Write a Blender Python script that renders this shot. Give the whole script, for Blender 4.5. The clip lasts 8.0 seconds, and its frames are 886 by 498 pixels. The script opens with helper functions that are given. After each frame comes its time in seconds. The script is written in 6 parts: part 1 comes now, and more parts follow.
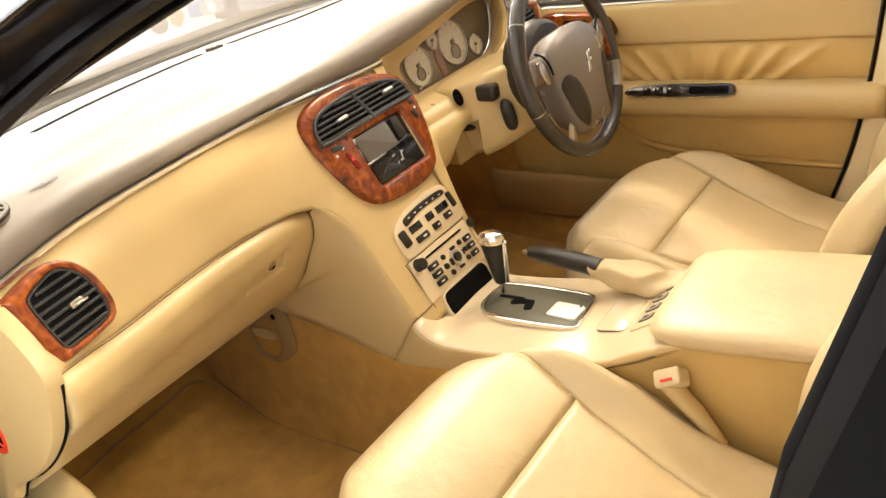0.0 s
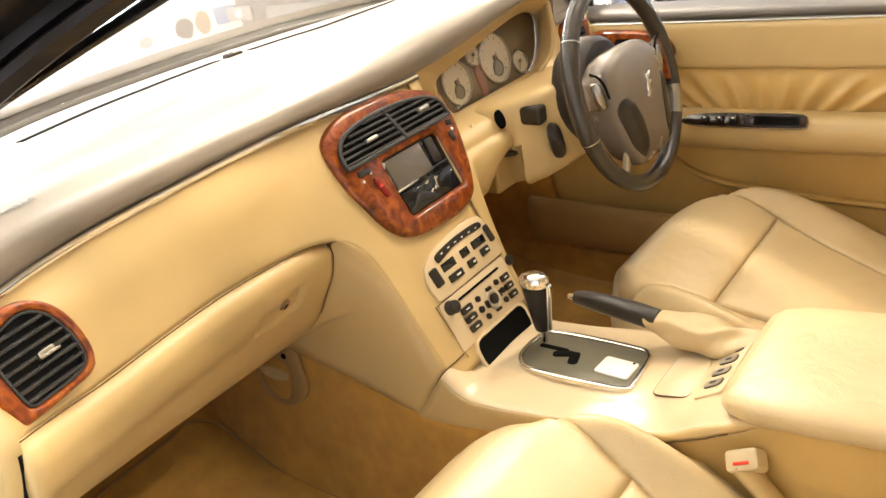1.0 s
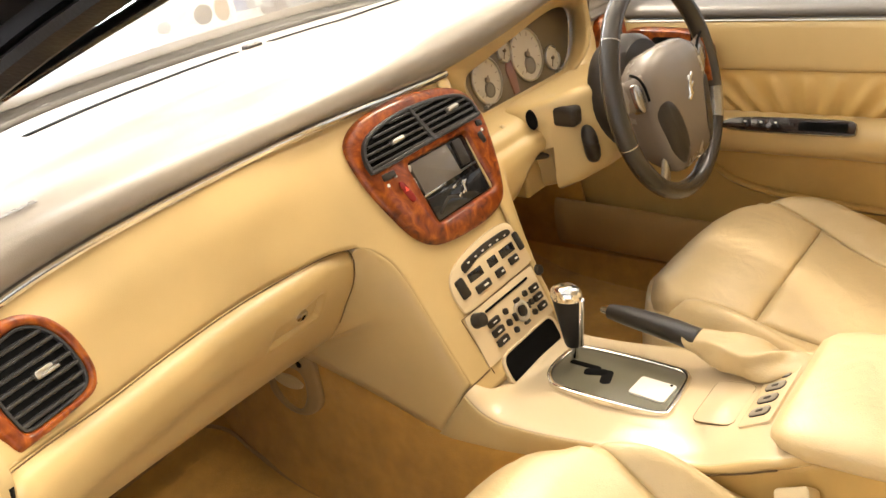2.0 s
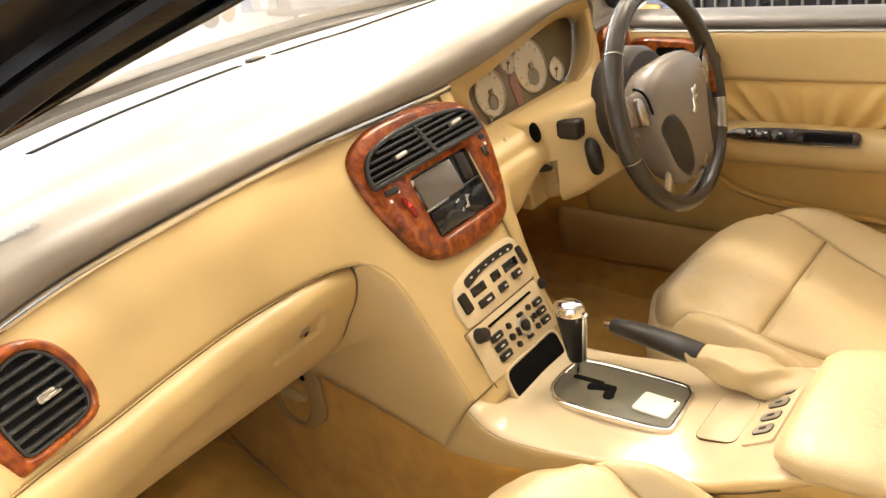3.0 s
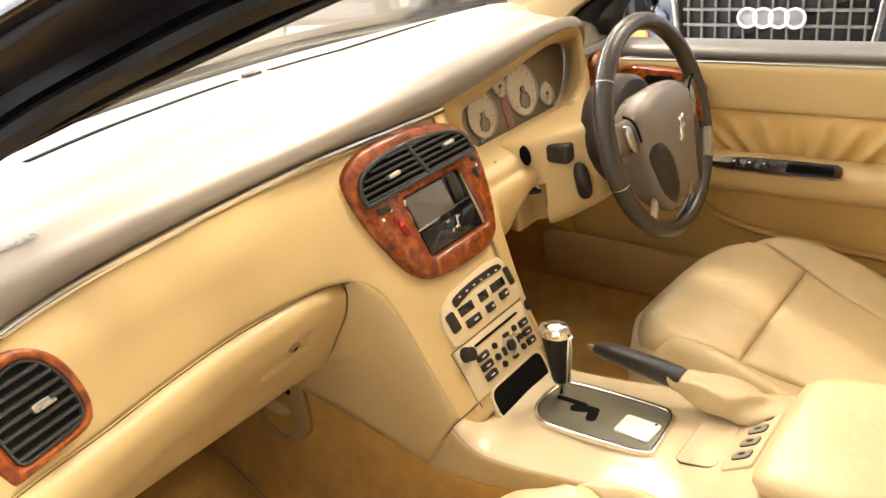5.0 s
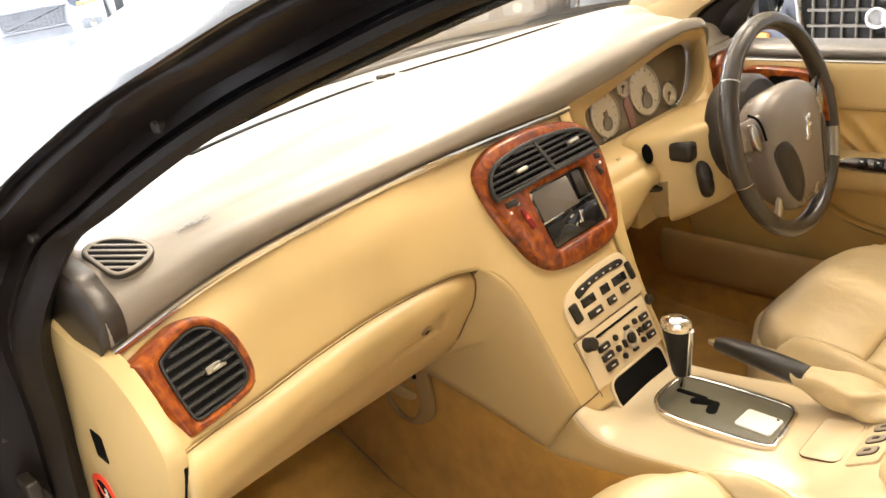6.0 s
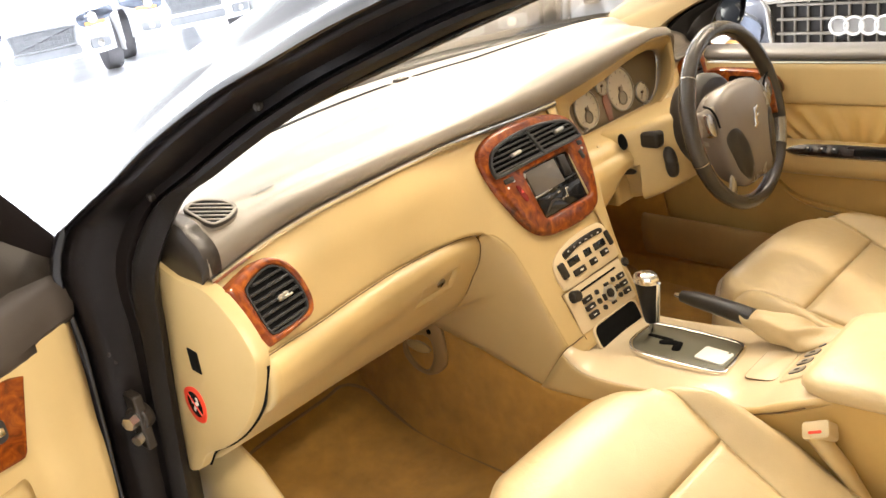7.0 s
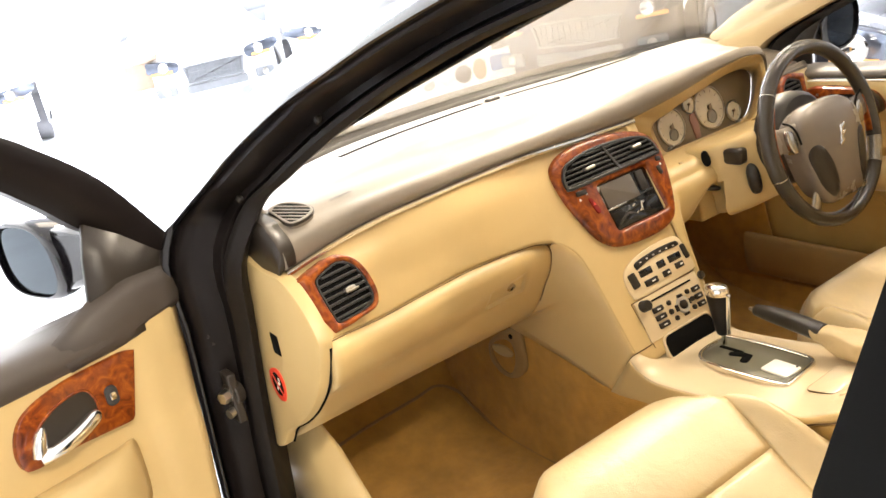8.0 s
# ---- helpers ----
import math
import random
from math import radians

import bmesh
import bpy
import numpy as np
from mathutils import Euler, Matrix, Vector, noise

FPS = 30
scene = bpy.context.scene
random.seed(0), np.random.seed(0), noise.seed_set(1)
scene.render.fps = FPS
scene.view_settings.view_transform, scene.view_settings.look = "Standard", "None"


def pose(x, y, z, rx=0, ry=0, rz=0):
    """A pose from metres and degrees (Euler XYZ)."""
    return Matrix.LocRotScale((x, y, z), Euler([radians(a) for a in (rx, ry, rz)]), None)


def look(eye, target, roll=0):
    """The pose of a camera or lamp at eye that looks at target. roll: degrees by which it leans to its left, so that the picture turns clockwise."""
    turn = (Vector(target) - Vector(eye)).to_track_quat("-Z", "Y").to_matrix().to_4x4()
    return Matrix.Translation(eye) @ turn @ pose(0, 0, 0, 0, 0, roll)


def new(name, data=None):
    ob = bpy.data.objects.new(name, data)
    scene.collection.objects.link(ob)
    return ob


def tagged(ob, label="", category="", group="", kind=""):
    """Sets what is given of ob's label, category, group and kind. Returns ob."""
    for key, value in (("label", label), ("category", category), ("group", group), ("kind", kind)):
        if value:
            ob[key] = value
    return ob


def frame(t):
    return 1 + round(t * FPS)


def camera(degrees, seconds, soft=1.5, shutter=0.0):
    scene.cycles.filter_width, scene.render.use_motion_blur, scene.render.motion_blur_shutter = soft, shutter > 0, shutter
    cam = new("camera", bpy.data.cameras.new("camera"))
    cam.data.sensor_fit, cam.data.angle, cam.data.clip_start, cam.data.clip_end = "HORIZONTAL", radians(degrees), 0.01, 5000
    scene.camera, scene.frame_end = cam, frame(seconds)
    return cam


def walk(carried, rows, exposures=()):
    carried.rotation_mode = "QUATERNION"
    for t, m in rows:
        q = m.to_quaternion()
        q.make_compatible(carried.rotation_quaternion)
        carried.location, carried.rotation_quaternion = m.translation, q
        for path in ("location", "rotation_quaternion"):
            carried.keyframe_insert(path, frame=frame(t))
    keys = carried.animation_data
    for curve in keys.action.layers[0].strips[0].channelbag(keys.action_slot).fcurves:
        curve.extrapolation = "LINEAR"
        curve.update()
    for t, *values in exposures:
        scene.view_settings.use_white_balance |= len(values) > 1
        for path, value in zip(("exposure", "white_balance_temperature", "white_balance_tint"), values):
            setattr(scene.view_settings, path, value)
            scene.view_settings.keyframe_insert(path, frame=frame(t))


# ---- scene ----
cam = camera(54.3, 8.0)
PATH = [
    (0, (-1.089, -0.865, 1.368), (0.316, 0.258, 0.495), -11.6),
    (0.5, (-1.032, -0.79, 1.359), (0.381, 0.342, 0.511), -10.3),
    (1, (-0.965, -0.739, 1.331), (0.433, 0.422, 0.496), -9.7),
    (1.5, (-0.922, -0.692, 1.319), (0.472, 0.469, 0.477), -8.8),
    (2.8, (-0.907, -0.67, 1.343), (0.43, 0.544, 0.482), -9.3),
    (3, (-0.901, -0.675, 1.345), (0.461, 0.518, 0.495), -9.0),
    (3.5, (-0.891, -0.689, 1.351), (0.53, 0.44, 0.511), -8.0),
    (4, (-0.892, -0.706, 1.353), (0.569, 0.37, 0.512), -7.3),
    (4.2, (-0.893, -0.708, 1.35), (0.571, 0.368, 0.513), -7.2),
    (5.3, (-0.936, -0.665, 1.363), (0.425, 0.555, 0.55), -6.9),
    (5.5, (-0.949, -0.665, 1.362), (0.38, 0.598, 0.563), -7.4),
    (6, (-0.986, -0.688, 1.369), (0.268, 0.658, 0.585), -8.5),
    (6.5, (-1.079, -0.77, 1.39), (0.168, 0.585, 0.608), -8.8),
    (7, (-1.2, -0.871, 1.407), (0.068, 0.479, 0.653), -9.3),
    (7.5, (-1.218, -0.968, 1.415), (-0.031, 0.487, 0.727), -10.6),
    (8, (-1.175, -1.05, 1.394), (-0.146, 0.54, 0.751), -11.4),
]
walk(cam, [(t, look(eye, target, roll)) for t, eye, target, roll in PATH])

# ---------------------------------------------------------------- light
world = bpy.data.worlds.new("hall_air")
scene.world = world
world.use_nodes = True
world.node_tree.nodes["Background"].inputs[0].default_value = (0.95, 0.97, 1.0, 1)
world.node_tree.nodes["Background"].inputs[1].default_value = 0.02


def lamp(name, place, target, size_x, size_y, watts, colour):
    data = bpy.data.lights.new(name, "AREA")
    data.shape, data.size, data.size_y, data.energy, data.color = "RECTANGLE", size_x, size_y, watts, colour
    ob = new(name, data)
    ob.matrix_world = look(place, target)
    return ob


WARM = (1.0, 0.855, 0.665)
COOL_WHITE = (0.96, 0.97, 1.0)
# unseen lamps at made-up places, each aimed to brighten one area; first the footwell
for y in (-2.1, -1.0, 0.2):
    lamp("added_lamp", (-4.0, y, 3.9), (-0.6, 0.1 + 0.3 * y, 0.5), 0.3, 0.3, 11.5, (1.0, 0.88, 0.69))
for x in (-1.75, -0.95):
    lamp("added_lamp", (x, -3.3, 3.9), (-0.9, -0.1, 0.7), 0.3, 0.3, 80, WARM)
lamp("added_lamp", (0.4, 2.0, 3.9), (0.3, 1.2, 0), 3.0, 1.4, 98, WARM)
# added to wash the far floor and cars white
lamp("added_lamp", (1.8, 9.6, 4.3), (1.8, 9.4, 0), 8.0, 3.0, 2050, COOL_WHITE)
# added from behind for the passenger door and lower left
lamp("added_lamp", (-1.7, -7.4, 4.1), (-1.0, 0.0, 0.85), 1.2, 0.6, 205, (1.0, 0.92, 0.78))
# added to lift the driver's side
lamp("added_lamp", (2.3, -0.6, 3.9), (1.4, -0.4, 0), 0.6, 1.6, 125, WARM)
lamp("added_lamp", (3.1, 2.3, 3.9), (0.2, -0.2, 0.7), 0.4, 0.4, 245, WARM)
# added for a bright reflection on the windscreen pillar
lamp("added_lamp", (-4.8, 5.6, 4.4), (-4.7, 5.5, 0), 6.5, 4.5, 280, (1.0, 0.96, 0.90))
# added fill in the north opening, no window known there
lamp("north_fill_light", (0.5, 19.6, 2.5), (0.0, 0.0, 1.2), 13.0, 4.0, 2050, COOL_WHITE)


# ---------------------------------------------------------------- materials
def material(name, colour, rough=0.5, metal=0.0, vary=0.12, scale=6.0, bump=0.0, bump_scale=400.0, coat=0.0, spec=0.5,
             sheen=0.0, coord="Object", second=None, second_amount=0.5, crease=0.0, crease_scale=16.0):
    m = bpy.data.materials.new(name)
    m.use_nodes = True
    nt = m.node_tree
    b = nt.nodes["Principled BSDF"]
    b.inputs["Roughness"].default_value = rough
    b.inputs["Metallic"].default_value = metal
    b.inputs["Coat Weight"].default_value = coat
    b.inputs["Coat Roughness"].default_value = 0.04
    b.inputs["Specular IOR Level"].default_value = spec
    b.inputs["Sheen Weight"].default_value = sheen
    tc = nt.nodes.new("ShaderNodeTexCoord")
    n1 = nt.nodes.new("ShaderNodeTexNoise")
    n1.inputs["Scale"].default_value = scale
    n1.inputs["Detail"].default_value = 6
    n1.inputs["Roughness"].default_value = 0.6
    nt.links.new(tc.outputs[coord], n1.inputs["Vector"])
    ramp = nt.nodes.new("ShaderNodeValToRGB")
    low = [c * (1 - vary) for c in colour]
    high = [min(1, c * (1 + vary)) for c in colour]
    if second:
        low = [a + (b2 - a) * second_amount for a, b2 in zip(colour, second)]
    ramp.color_ramp.elements[0].position, ramp.color_ramp.elements[1].position = 0.3, 0.7
    ramp.color_ramp.elements[0].color = (*low, 1)
    ramp.color_ramp.elements[1].color = (*high, 1)
    nt.links.new(n1.outputs["Fac"], ramp.inputs["Fac"])
    nt.links.new(ramp.outputs["Color"], b.inputs["Base Color"])
    rr = nt.nodes.new("ShaderNodeMapRange")
    rr.inputs["To Min"].default_value = max(0.02, rough * 0.85)
    rr.inputs["To Max"].default_value = min(1, rough * 1.15)
    nt.links.new(n1.outputs["Fac"], rr.inputs["Value"])
    nt.links.new(rr.outputs["Result"], b.inputs["Roughness"])
    if bump:
        v = nt.nodes.new("ShaderNodeTexVoronoi")
        v.inputs["Scale"].default_value = bump_scale
        n2 = nt.nodes.new("ShaderNodeTexNoise")
        n2.inputs["Scale"].default_value = bump_scale * 0.12
        n2.inputs["Detail"].default_value = 4
        mix = nt.nodes.new("ShaderNodeMath")
        mix.operation = "ADD"
        for n in (v, n2):
            nt.links.new(tc.outputs[coord], n.inputs["Vector"])
        nt.links.new(v.outputs["Distance"], mix.inputs[0])
        nt.links.new(n2.outputs["Fac"], mix.inputs[1])
        bp = nt.nodes.new("ShaderNodeBump")
        bp.inputs["Strength"].default_value = bump
        bp.inputs["Distance"].default_value = 0.001
        nt.links.new(mix.outputs["Value"], bp.inputs["Height"])
        if crease:
            n3 = nt.nodes.new("ShaderNodeTexNoise")
            n3.inputs["Scale"].default_value = crease_scale
            n3.inputs["Detail"].default_value = 3
            n3.inputs["Distortion"].default_value = 1.2
            nt.links.new(tc.outputs[coord], n3.inputs["Vector"])
            b2 = nt.nodes.new("ShaderNodeBump")
            b2.inputs["Strength"].default_value = crease
            b2.inputs["Distance"].default_value = 0.006
            nt.links.new(n3.outputs["Fac"], b2.inputs["Height"])
            nt.links.new(bp.outputs["Normal"], b2.inputs["Normal"])
            nt.links.new(b2.outputs["Normal"], b.inputs["Normal"])
        else:
            nt.links.new(bp.outputs["Normal"], b.inputs["Normal"])
    return m


CREAM = (0.540, 0.394, 0.182)
M = {}
M["plastic"] = material("cream_soft_plastic", CREAM, 0.36, bump=0.12, bump_scale=900, vary=0.05)
M["leather"] = material("cream_leather", (0.55, 0.420, 0.228), 0.36, bump=0.25, bump_scale=520, vary=0.07, scale=9, crease=0.35)
M["pleat"] = material("tan_pleated_leather", (0.54, 0.355, 0.115), 0.42, bump=0.25, bump_scale=520, vary=0.08, scale=9)
# door tan scaled darker, so the low pocket's shade is in its colour
M["pocket"] = material("shaded_pocket_tan", (0.36, 0.22, 0.075), 0.7, bump=0.3, bump_scale=600, vary=0.1)
M["console"] = material("champagne_painted_plastic", (0.66, 0.53, 0.34), 0.21, vary=0.03, scale=3, bump=0.08, bump_scale=900)
M["pad"] = material("taupe_dash_pad", (0.195, 0.165, 0.132), 0.40, spec=0.45, bump=0.2, bump_scale=800, vary=0.05)
M["belt"] = material("dark_taupe_door_pad", (0.105, 0.091, 0.076), 0.42, bump=0.2, bump_scale=800, vary=0.06)
M["carpet"] = material("tan_carpet", (0.47, 0.250, 0.048), 0.95, bump=0.9, bump_scale=700, vary=0.18, scale=22, sheen=0.1)
M["black"] = material("black_plastic", (0.013, 0.012, 0.012), 0.40, vary=0.15, bump=0.1, spec=0.3)
M["rubber"] = material("black_rubber_seal", (0.009, 0.007, 0.006), 0.5, vary=0.2, spec=0.16, bump=0.15, bump_scale=300)
M["gloss"] = material("gloss_black", (0.012, 0.012, 0.014), 0.08, vary=0.1)
M["screen"] = material("grey_display_glass", (0.11, 0.094, 0.078), 0.14, vary=0.05)
M["chrome"] = material("chrome", (0.82, 0.80, 0.77), 0.10, metal=1.0, vary=0.03)
M["satin"] = material("satin_metal", (0.62, 0.60, 0.56), 0.28, metal=1.0, vary=0.04)
M["wheel"] = material("taupe_wheel_leather", (0.038, 0.031, 0.025), 0.17, vary=0.06, bump=0.15, bump_scale=900)
M["wheelpad"] = material("taupe_wheel_cover", (0.165, 0.137, 0.114), 0.27, vary=0.08, bump=0.25, bump_scale=700)
M["dark"] = material("dark_brown_plastic", (0.028, 0.022, 0.017), 0.4, vary=0.1, bump=0.1, spec=0.35)
M["button"] = material("dark_grey_button", (0.024, 0.019, 0.015), 0.35, vary=0.1, spec=0.35)
M["grille"] = material("grey_louvre_plastic", (0.034, 0.033, 0.033), 0.30, vary=0.1, spec=0.4)
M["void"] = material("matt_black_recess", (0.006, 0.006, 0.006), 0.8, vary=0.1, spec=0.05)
M["plate"] = material("grey_green_selector_plate", (0.135, 0.125, 0.085), 0.28, vary=0.08, metal=0.1)
M["heater"] = material("warm_grey_button", (0.26, 0.225, 0.175), 0.3, vary=0.06)
M["espresso"] = material("gloss_dark_walnut_plastic", (0.026, 0.013, 0.008), 0.14, vary=0.2)
M["white"] = material("white_plastic", (0.78, 0.76, 0.70), 0.35, vary=0.03)
M["red"] = material("red_sticker", (0.75, 0.05, 0.02), 0.35, vary=0.05)
M["paint"] = material("black_car_paint", (0.012, 0.011, 0.015), 0.12, vary=0.1, coat=0.6, spec=0.5)
M["pillarpaint"] = material("black_pillar_paint", (0.012, 0.011, 0.013), 0.18, vary=0.1, spec=0.45)
M["frame"] = material("satin_black_paint", (0.010, 0.0075, 0.007), 0.34, vary=0.2, spec=0.14)
M["spoke"] = material("grey_metal_spoke", (0.42, 0.40, 0.37), 0.25, metal=0.9, vary=0.05)
M["lining"] = material("cream_roof_cloth", (0.62, 0.55, 0.42), 0.9, bump=0.4, bump_scale=900, vary=0.04)
M["pillar"] = material("cream_pillar_trim", (0.58, 0.46, 0.27), 0.5, bump=0.15, bump_scale=800, vary=0.04)
M["loop"] = material("tan_loop_plastic", (0.34, 0.22, 0.09), 0.5, vary=0.1)
M["strap"] = material("dark_tan_matt", (0.30, 0.18, 0.06), 0.6, vary=0.1)
M["border"] = material("brown_black_glass_band", (0.032, 0.027, 0.022), 0.42, vary=0.1, spec=0.22)
M["doorpad"] = material("dark_brown_door_pad", (0.058, 0.046, 0.037), 0.48, bump=0.2, bump_scale=800, vary=0.06, spec=0.35)
M["gap"] = material("brown_gap_strip", (0.13, 0.082, 0.035), 0.8, vary=0.1)
M["handle"] = material("bronze_door_pull", (0.36, 0.27, 0.15), 0.25, metal=0.8, vary=0.06)


def wood_material():
    m = bpy.data.materials.new("varnished_burr_walnut")
    m.use_nodes = True
    nt = m.node_tree
    b = nt.nodes["Principled BSDF"]
    tc = nt.nodes.new("ShaderNodeTexCoord")
    warp = nt.nodes.new("ShaderNodeTexNoise")
    warp.inputs["Scale"].default_value = 40
    warp.inputs["Detail"].default_value = 8
    warp.inputs["Distortion"].default_value = 1.6
    spots = nt.nodes.new("ShaderNodeTexVoronoi")
    spots.inputs["Scale"].default_value = 46
    nt.links.new(tc.outputs["Object"], warp.inputs["Vector"])
    nt.links.new(warp.outputs["Color"], spots.inputs["Vector"])
    add = nt.nodes.new("ShaderNodeMath")
    add.operation = "MULTIPLY_ADD"
    add.inputs[1].default_value = 0.02
    nt.links.new(spots.outputs["Distance"], add.inputs[0])
    nt.links.new(warp.outputs["Fac"], add.inputs[2])
    ramp = nt.nodes.new("ShaderNodeValToRGB")
    e = ramp.color_ramp.elements
    e[0].position, e[0].color = 0.28, (0.065, 0.009, 0.0012, 1)
    e[1].position, e[1].color = 0.84, (0.42, 0.115, 0.009, 1)
    mid = e.new(0.52)
    mid.color = (0.195, 0.037, 0.0028, 1)
    nt.links.new(add.outputs["Value"], ramp.inputs["Fac"])
    nt.links.new(ramp.outputs["Color"], b.inputs["Base Color"])
    b.inputs["Roughness"].default_value = 0.45
    b.inputs["Specular IOR Level"].default_value = 0.15
    b.inputs["Coat Weight"].default_value = 0.75
    b.inputs["Coat Roughness"].default_value = 0.03
    return m


def glass_material(name, colour=(1, 1, 1), rough=0.0):
    m = bpy.data.materials.new(name)
    m.use_nodes = True
    b = m.node_tree.nodes["Principled BSDF"]
    b.inputs["Base Color"].default_value = (*colour, 1)
    b.inputs["Transmission Weight"].default_value = 1.0
    b.inputs["Roughness"].default_value = rough
    b.inputs["IOR"].default_value = 1.45
    return m


def glow_material(name, colour, strength):
    m = bpy.data.materials.new(name)
    m.use_nodes = True
    b = m.node_tree.nodes["Principled BSDF"]
    b.inputs["Base Color"].default_value = (0.8, 0.8, 0.8, 1)
    b.inputs["Emission Color"].default_value = (*colour, 1)
    b.inputs["Emission Strength"].default_value = strength
    return m


M["wood"] = wood_material()
M["tint"] = glass_material("windscreen_glass", (0.80, 0.79, 0.75))


# ---------------------------------------------------------------- mesh helpers
def link(name, verts, faces, mat, parent=None, label="", smooth=True, thick=0.0, bevel=0.0, towards=(-0.75, -0.7, 1.25)):
    me = bpy.data.meshes.new(name)
    me.from_pydata([tuple(map(float, v)) for v in verts], [], [tuple(f) for f in faces])
    bm = bmesh.new()
    bm.from_mesh(me)
    bmesh.ops.remove_doubles(bm, verts=bm.verts, dist=1e-5)
    bmesh.ops.recalc_face_normals(bm, faces=bm.faces)
    if thick and sum(f.calc_area() * f.normal.dot(Vector(towards) - f.calc_center_median()) for f in bm.faces) < 0:
        bmesh.ops.reverse_faces(bm, faces=bm.faces)
    bm.to_mesh(me)
    bm.free()
    if smooth:
        me.polygons.foreach_set("use_smooth", [True] * len(me.polygons))
        me.set_sharp_from_angle(angle=radians(42))
    me.materials.append(mat)
    ob = new(name, me)
    if thick:
        s = ob.modifiers.new("thickness", "SOLIDIFY")
        s.thickness, s.offset = thick, -1
    if bevel:
        s = ob.modifiers.new("soft_edges", "BEVEL")
        s.width, s.segments, s.limit_method = bevel, 2, "ANGLE"
    if parent is not None:
        ob.parent = parent
    if label:
        ob["label"] = label
    return ob


def part(name, mesh, mat, parent, label="", **kw):
    return link(name, mesh[0], mesh[1], mat, parent, label, **kw)


def empty(name, label, category, group="", kind=""):
    ob = new(name)
    ob.empty_display_size = 0.05
    return tagged(ob, label, category, group, kind)


def catmull(points, n, closed=False):
    p = np.array(points, float)
    k = len(p)
    out = []
    segs = k if closed else k - 1
    for i in range(n):
        s = i / n * segs if closed else i / (n - 1) * segs
        j = min(int(s), segs - 1)
        t = s - j
        if closed:
            a, b, c, d = p[(j - 1) % k], p[j % k], p[(j + 1) % k], p[(j + 2) % k]
        else:
            b, c = p[j], p[j + 1]
            a = p[j - 1] if j else 2 * b - c
            d = p[j + 2] if j + 2 < k else 2 * c - b
        out.append(0.5 * (2 * b + (c - a) * t + (2 * a - 5 * b + 4 * c - d) * t * t + (3 * b - a - 3 * c + d) * t ** 3))
    return np.array(out)


def even(points, n, closed=False):
    """n points at even steps along a polyline."""
    p = np.array(points, float)
    if closed:
        p = np.vstack([p, p[:1]])
    d = np.r_[0, np.cumsum(np.linalg.norm(np.diff(p, axis=0), axis=1))]
    s = np.linspace(0, d[-1], n + 1)[:-1] if closed else np.linspace(0, d[-1], n)
    return np.stack([np.interp(s, d, p[:, i]) for i in range(p.shape[1])], 1)


def tab(x, rows):
    """A smooth curve through (x, value) rows."""
    r = np.array(rows, float)
    x = min(max(x, r[0, 0]), r[-1, 0])
    m = np.gradient(r[:, 1], r[:, 0])
    i = min(max(int(np.searchsorted(r[:, 0], x)) - 1, 0), len(r) - 2)
    h = r[i + 1, 0] - r[i, 0]
    t = (x - r[i, 0]) / h
    return float((1 + 2 * t) * (1 - t) ** 2 * r[i, 1] + t * (1 - t) ** 2 * h * m[i] + t * t * (3 - 2 * t) * r[i + 1, 1] + t * t * (t - 1) * h * m[i + 1])


def step(a, b, x):
    t = min(max((x - a) / (b - a), 0), 1)
    return t * t * (3 - 2 * t)


def loft(rows, closed=False, caps=False):
    """Faces between rows of points; closed: each row is a ring; caps: the end rings are filled."""
    n = len(rows[0])
    v = [tuple(p) for r in rows for p in r]
    f = []
    for i in range(len(rows) - 1):
        for j in range(n if closed else n - 1):
            k = (j + 1) % n
            f.append((i * n + j, i * n + k, (i + 1) * n + k, (i + 1) * n + j))
    if caps:
        f.append(tuple(range(n))[::-1])
        f.append(tuple((len(rows) - 1) * n + j for j in range(n)))
    return v, f


def joined(*meshes):
    v, f = [], []
    for a, b in meshes:
        k = len(v)
        v += list(a)
        f += [tuple(i + k for i in q) for q in b]
    return v, f


class Plane:
    """A flat place to draw on: u and v along it, n out of it."""

    def __init__(self, o, u, v):
        self.o, self.u, self.v = Vector(o), Vector(u).normalized(), Vector(v).normalized()
        self.n = self.u.cross(self.v).normalized()
        self.way = 1.0

    def __call__(self, u, v, n=0.0):
        return tuple(self.o + self.u * (u * self.way) + self.v * v + self.n * n)


def inset(line, d):
    """The outline moved inwards by d (outlines that run either way round)."""
    p = np.array(line, float)
    t = np.roll(p, -1, 0) - np.roll(p, 1, 0)
    t /= np.linalg.norm(t, axis=1)[:, None] + 1e-9
    nrm = np.stack([-t[:, 1], t[:, 0]], 1)
    area = np.sum(p[:, 0] * np.roll(p[:, 1], -1) - np.roll(p[:, 0], -1) * p[:, 1])
    return p + nrm * (d if area > 0 else -d)


def slab(pl, line, lo, hi, r=0.002):
    """A plate with rounded front edges, from height lo to hi over the plane."""
    rows = [[pl(*q, lo) for q in line], [pl(*q, hi - r) for q in line], [pl(*q, hi - 0.3 * r) for q in inset(line, 0.3 * r)],
            [pl(*q, hi) for q in inset(line, r)]]
    return loft(rows, closed=True, caps=True)


FLAT = ((0.0, 1.0), (0.08, 0.25), (0.25, 0.0), (0.75, 0.0), (0.92, 0.25), (1.0, 1.0))
CROWN = ((0.0, 1.0), (0.05, 0.66), (0.14, 0.36), (0.28, 0.14), (0.42, 0.02), (0.55, 0.0), (0.68, 0.04), (0.82, 0.20), (0.93, 0.48), (1.0, 0.85))


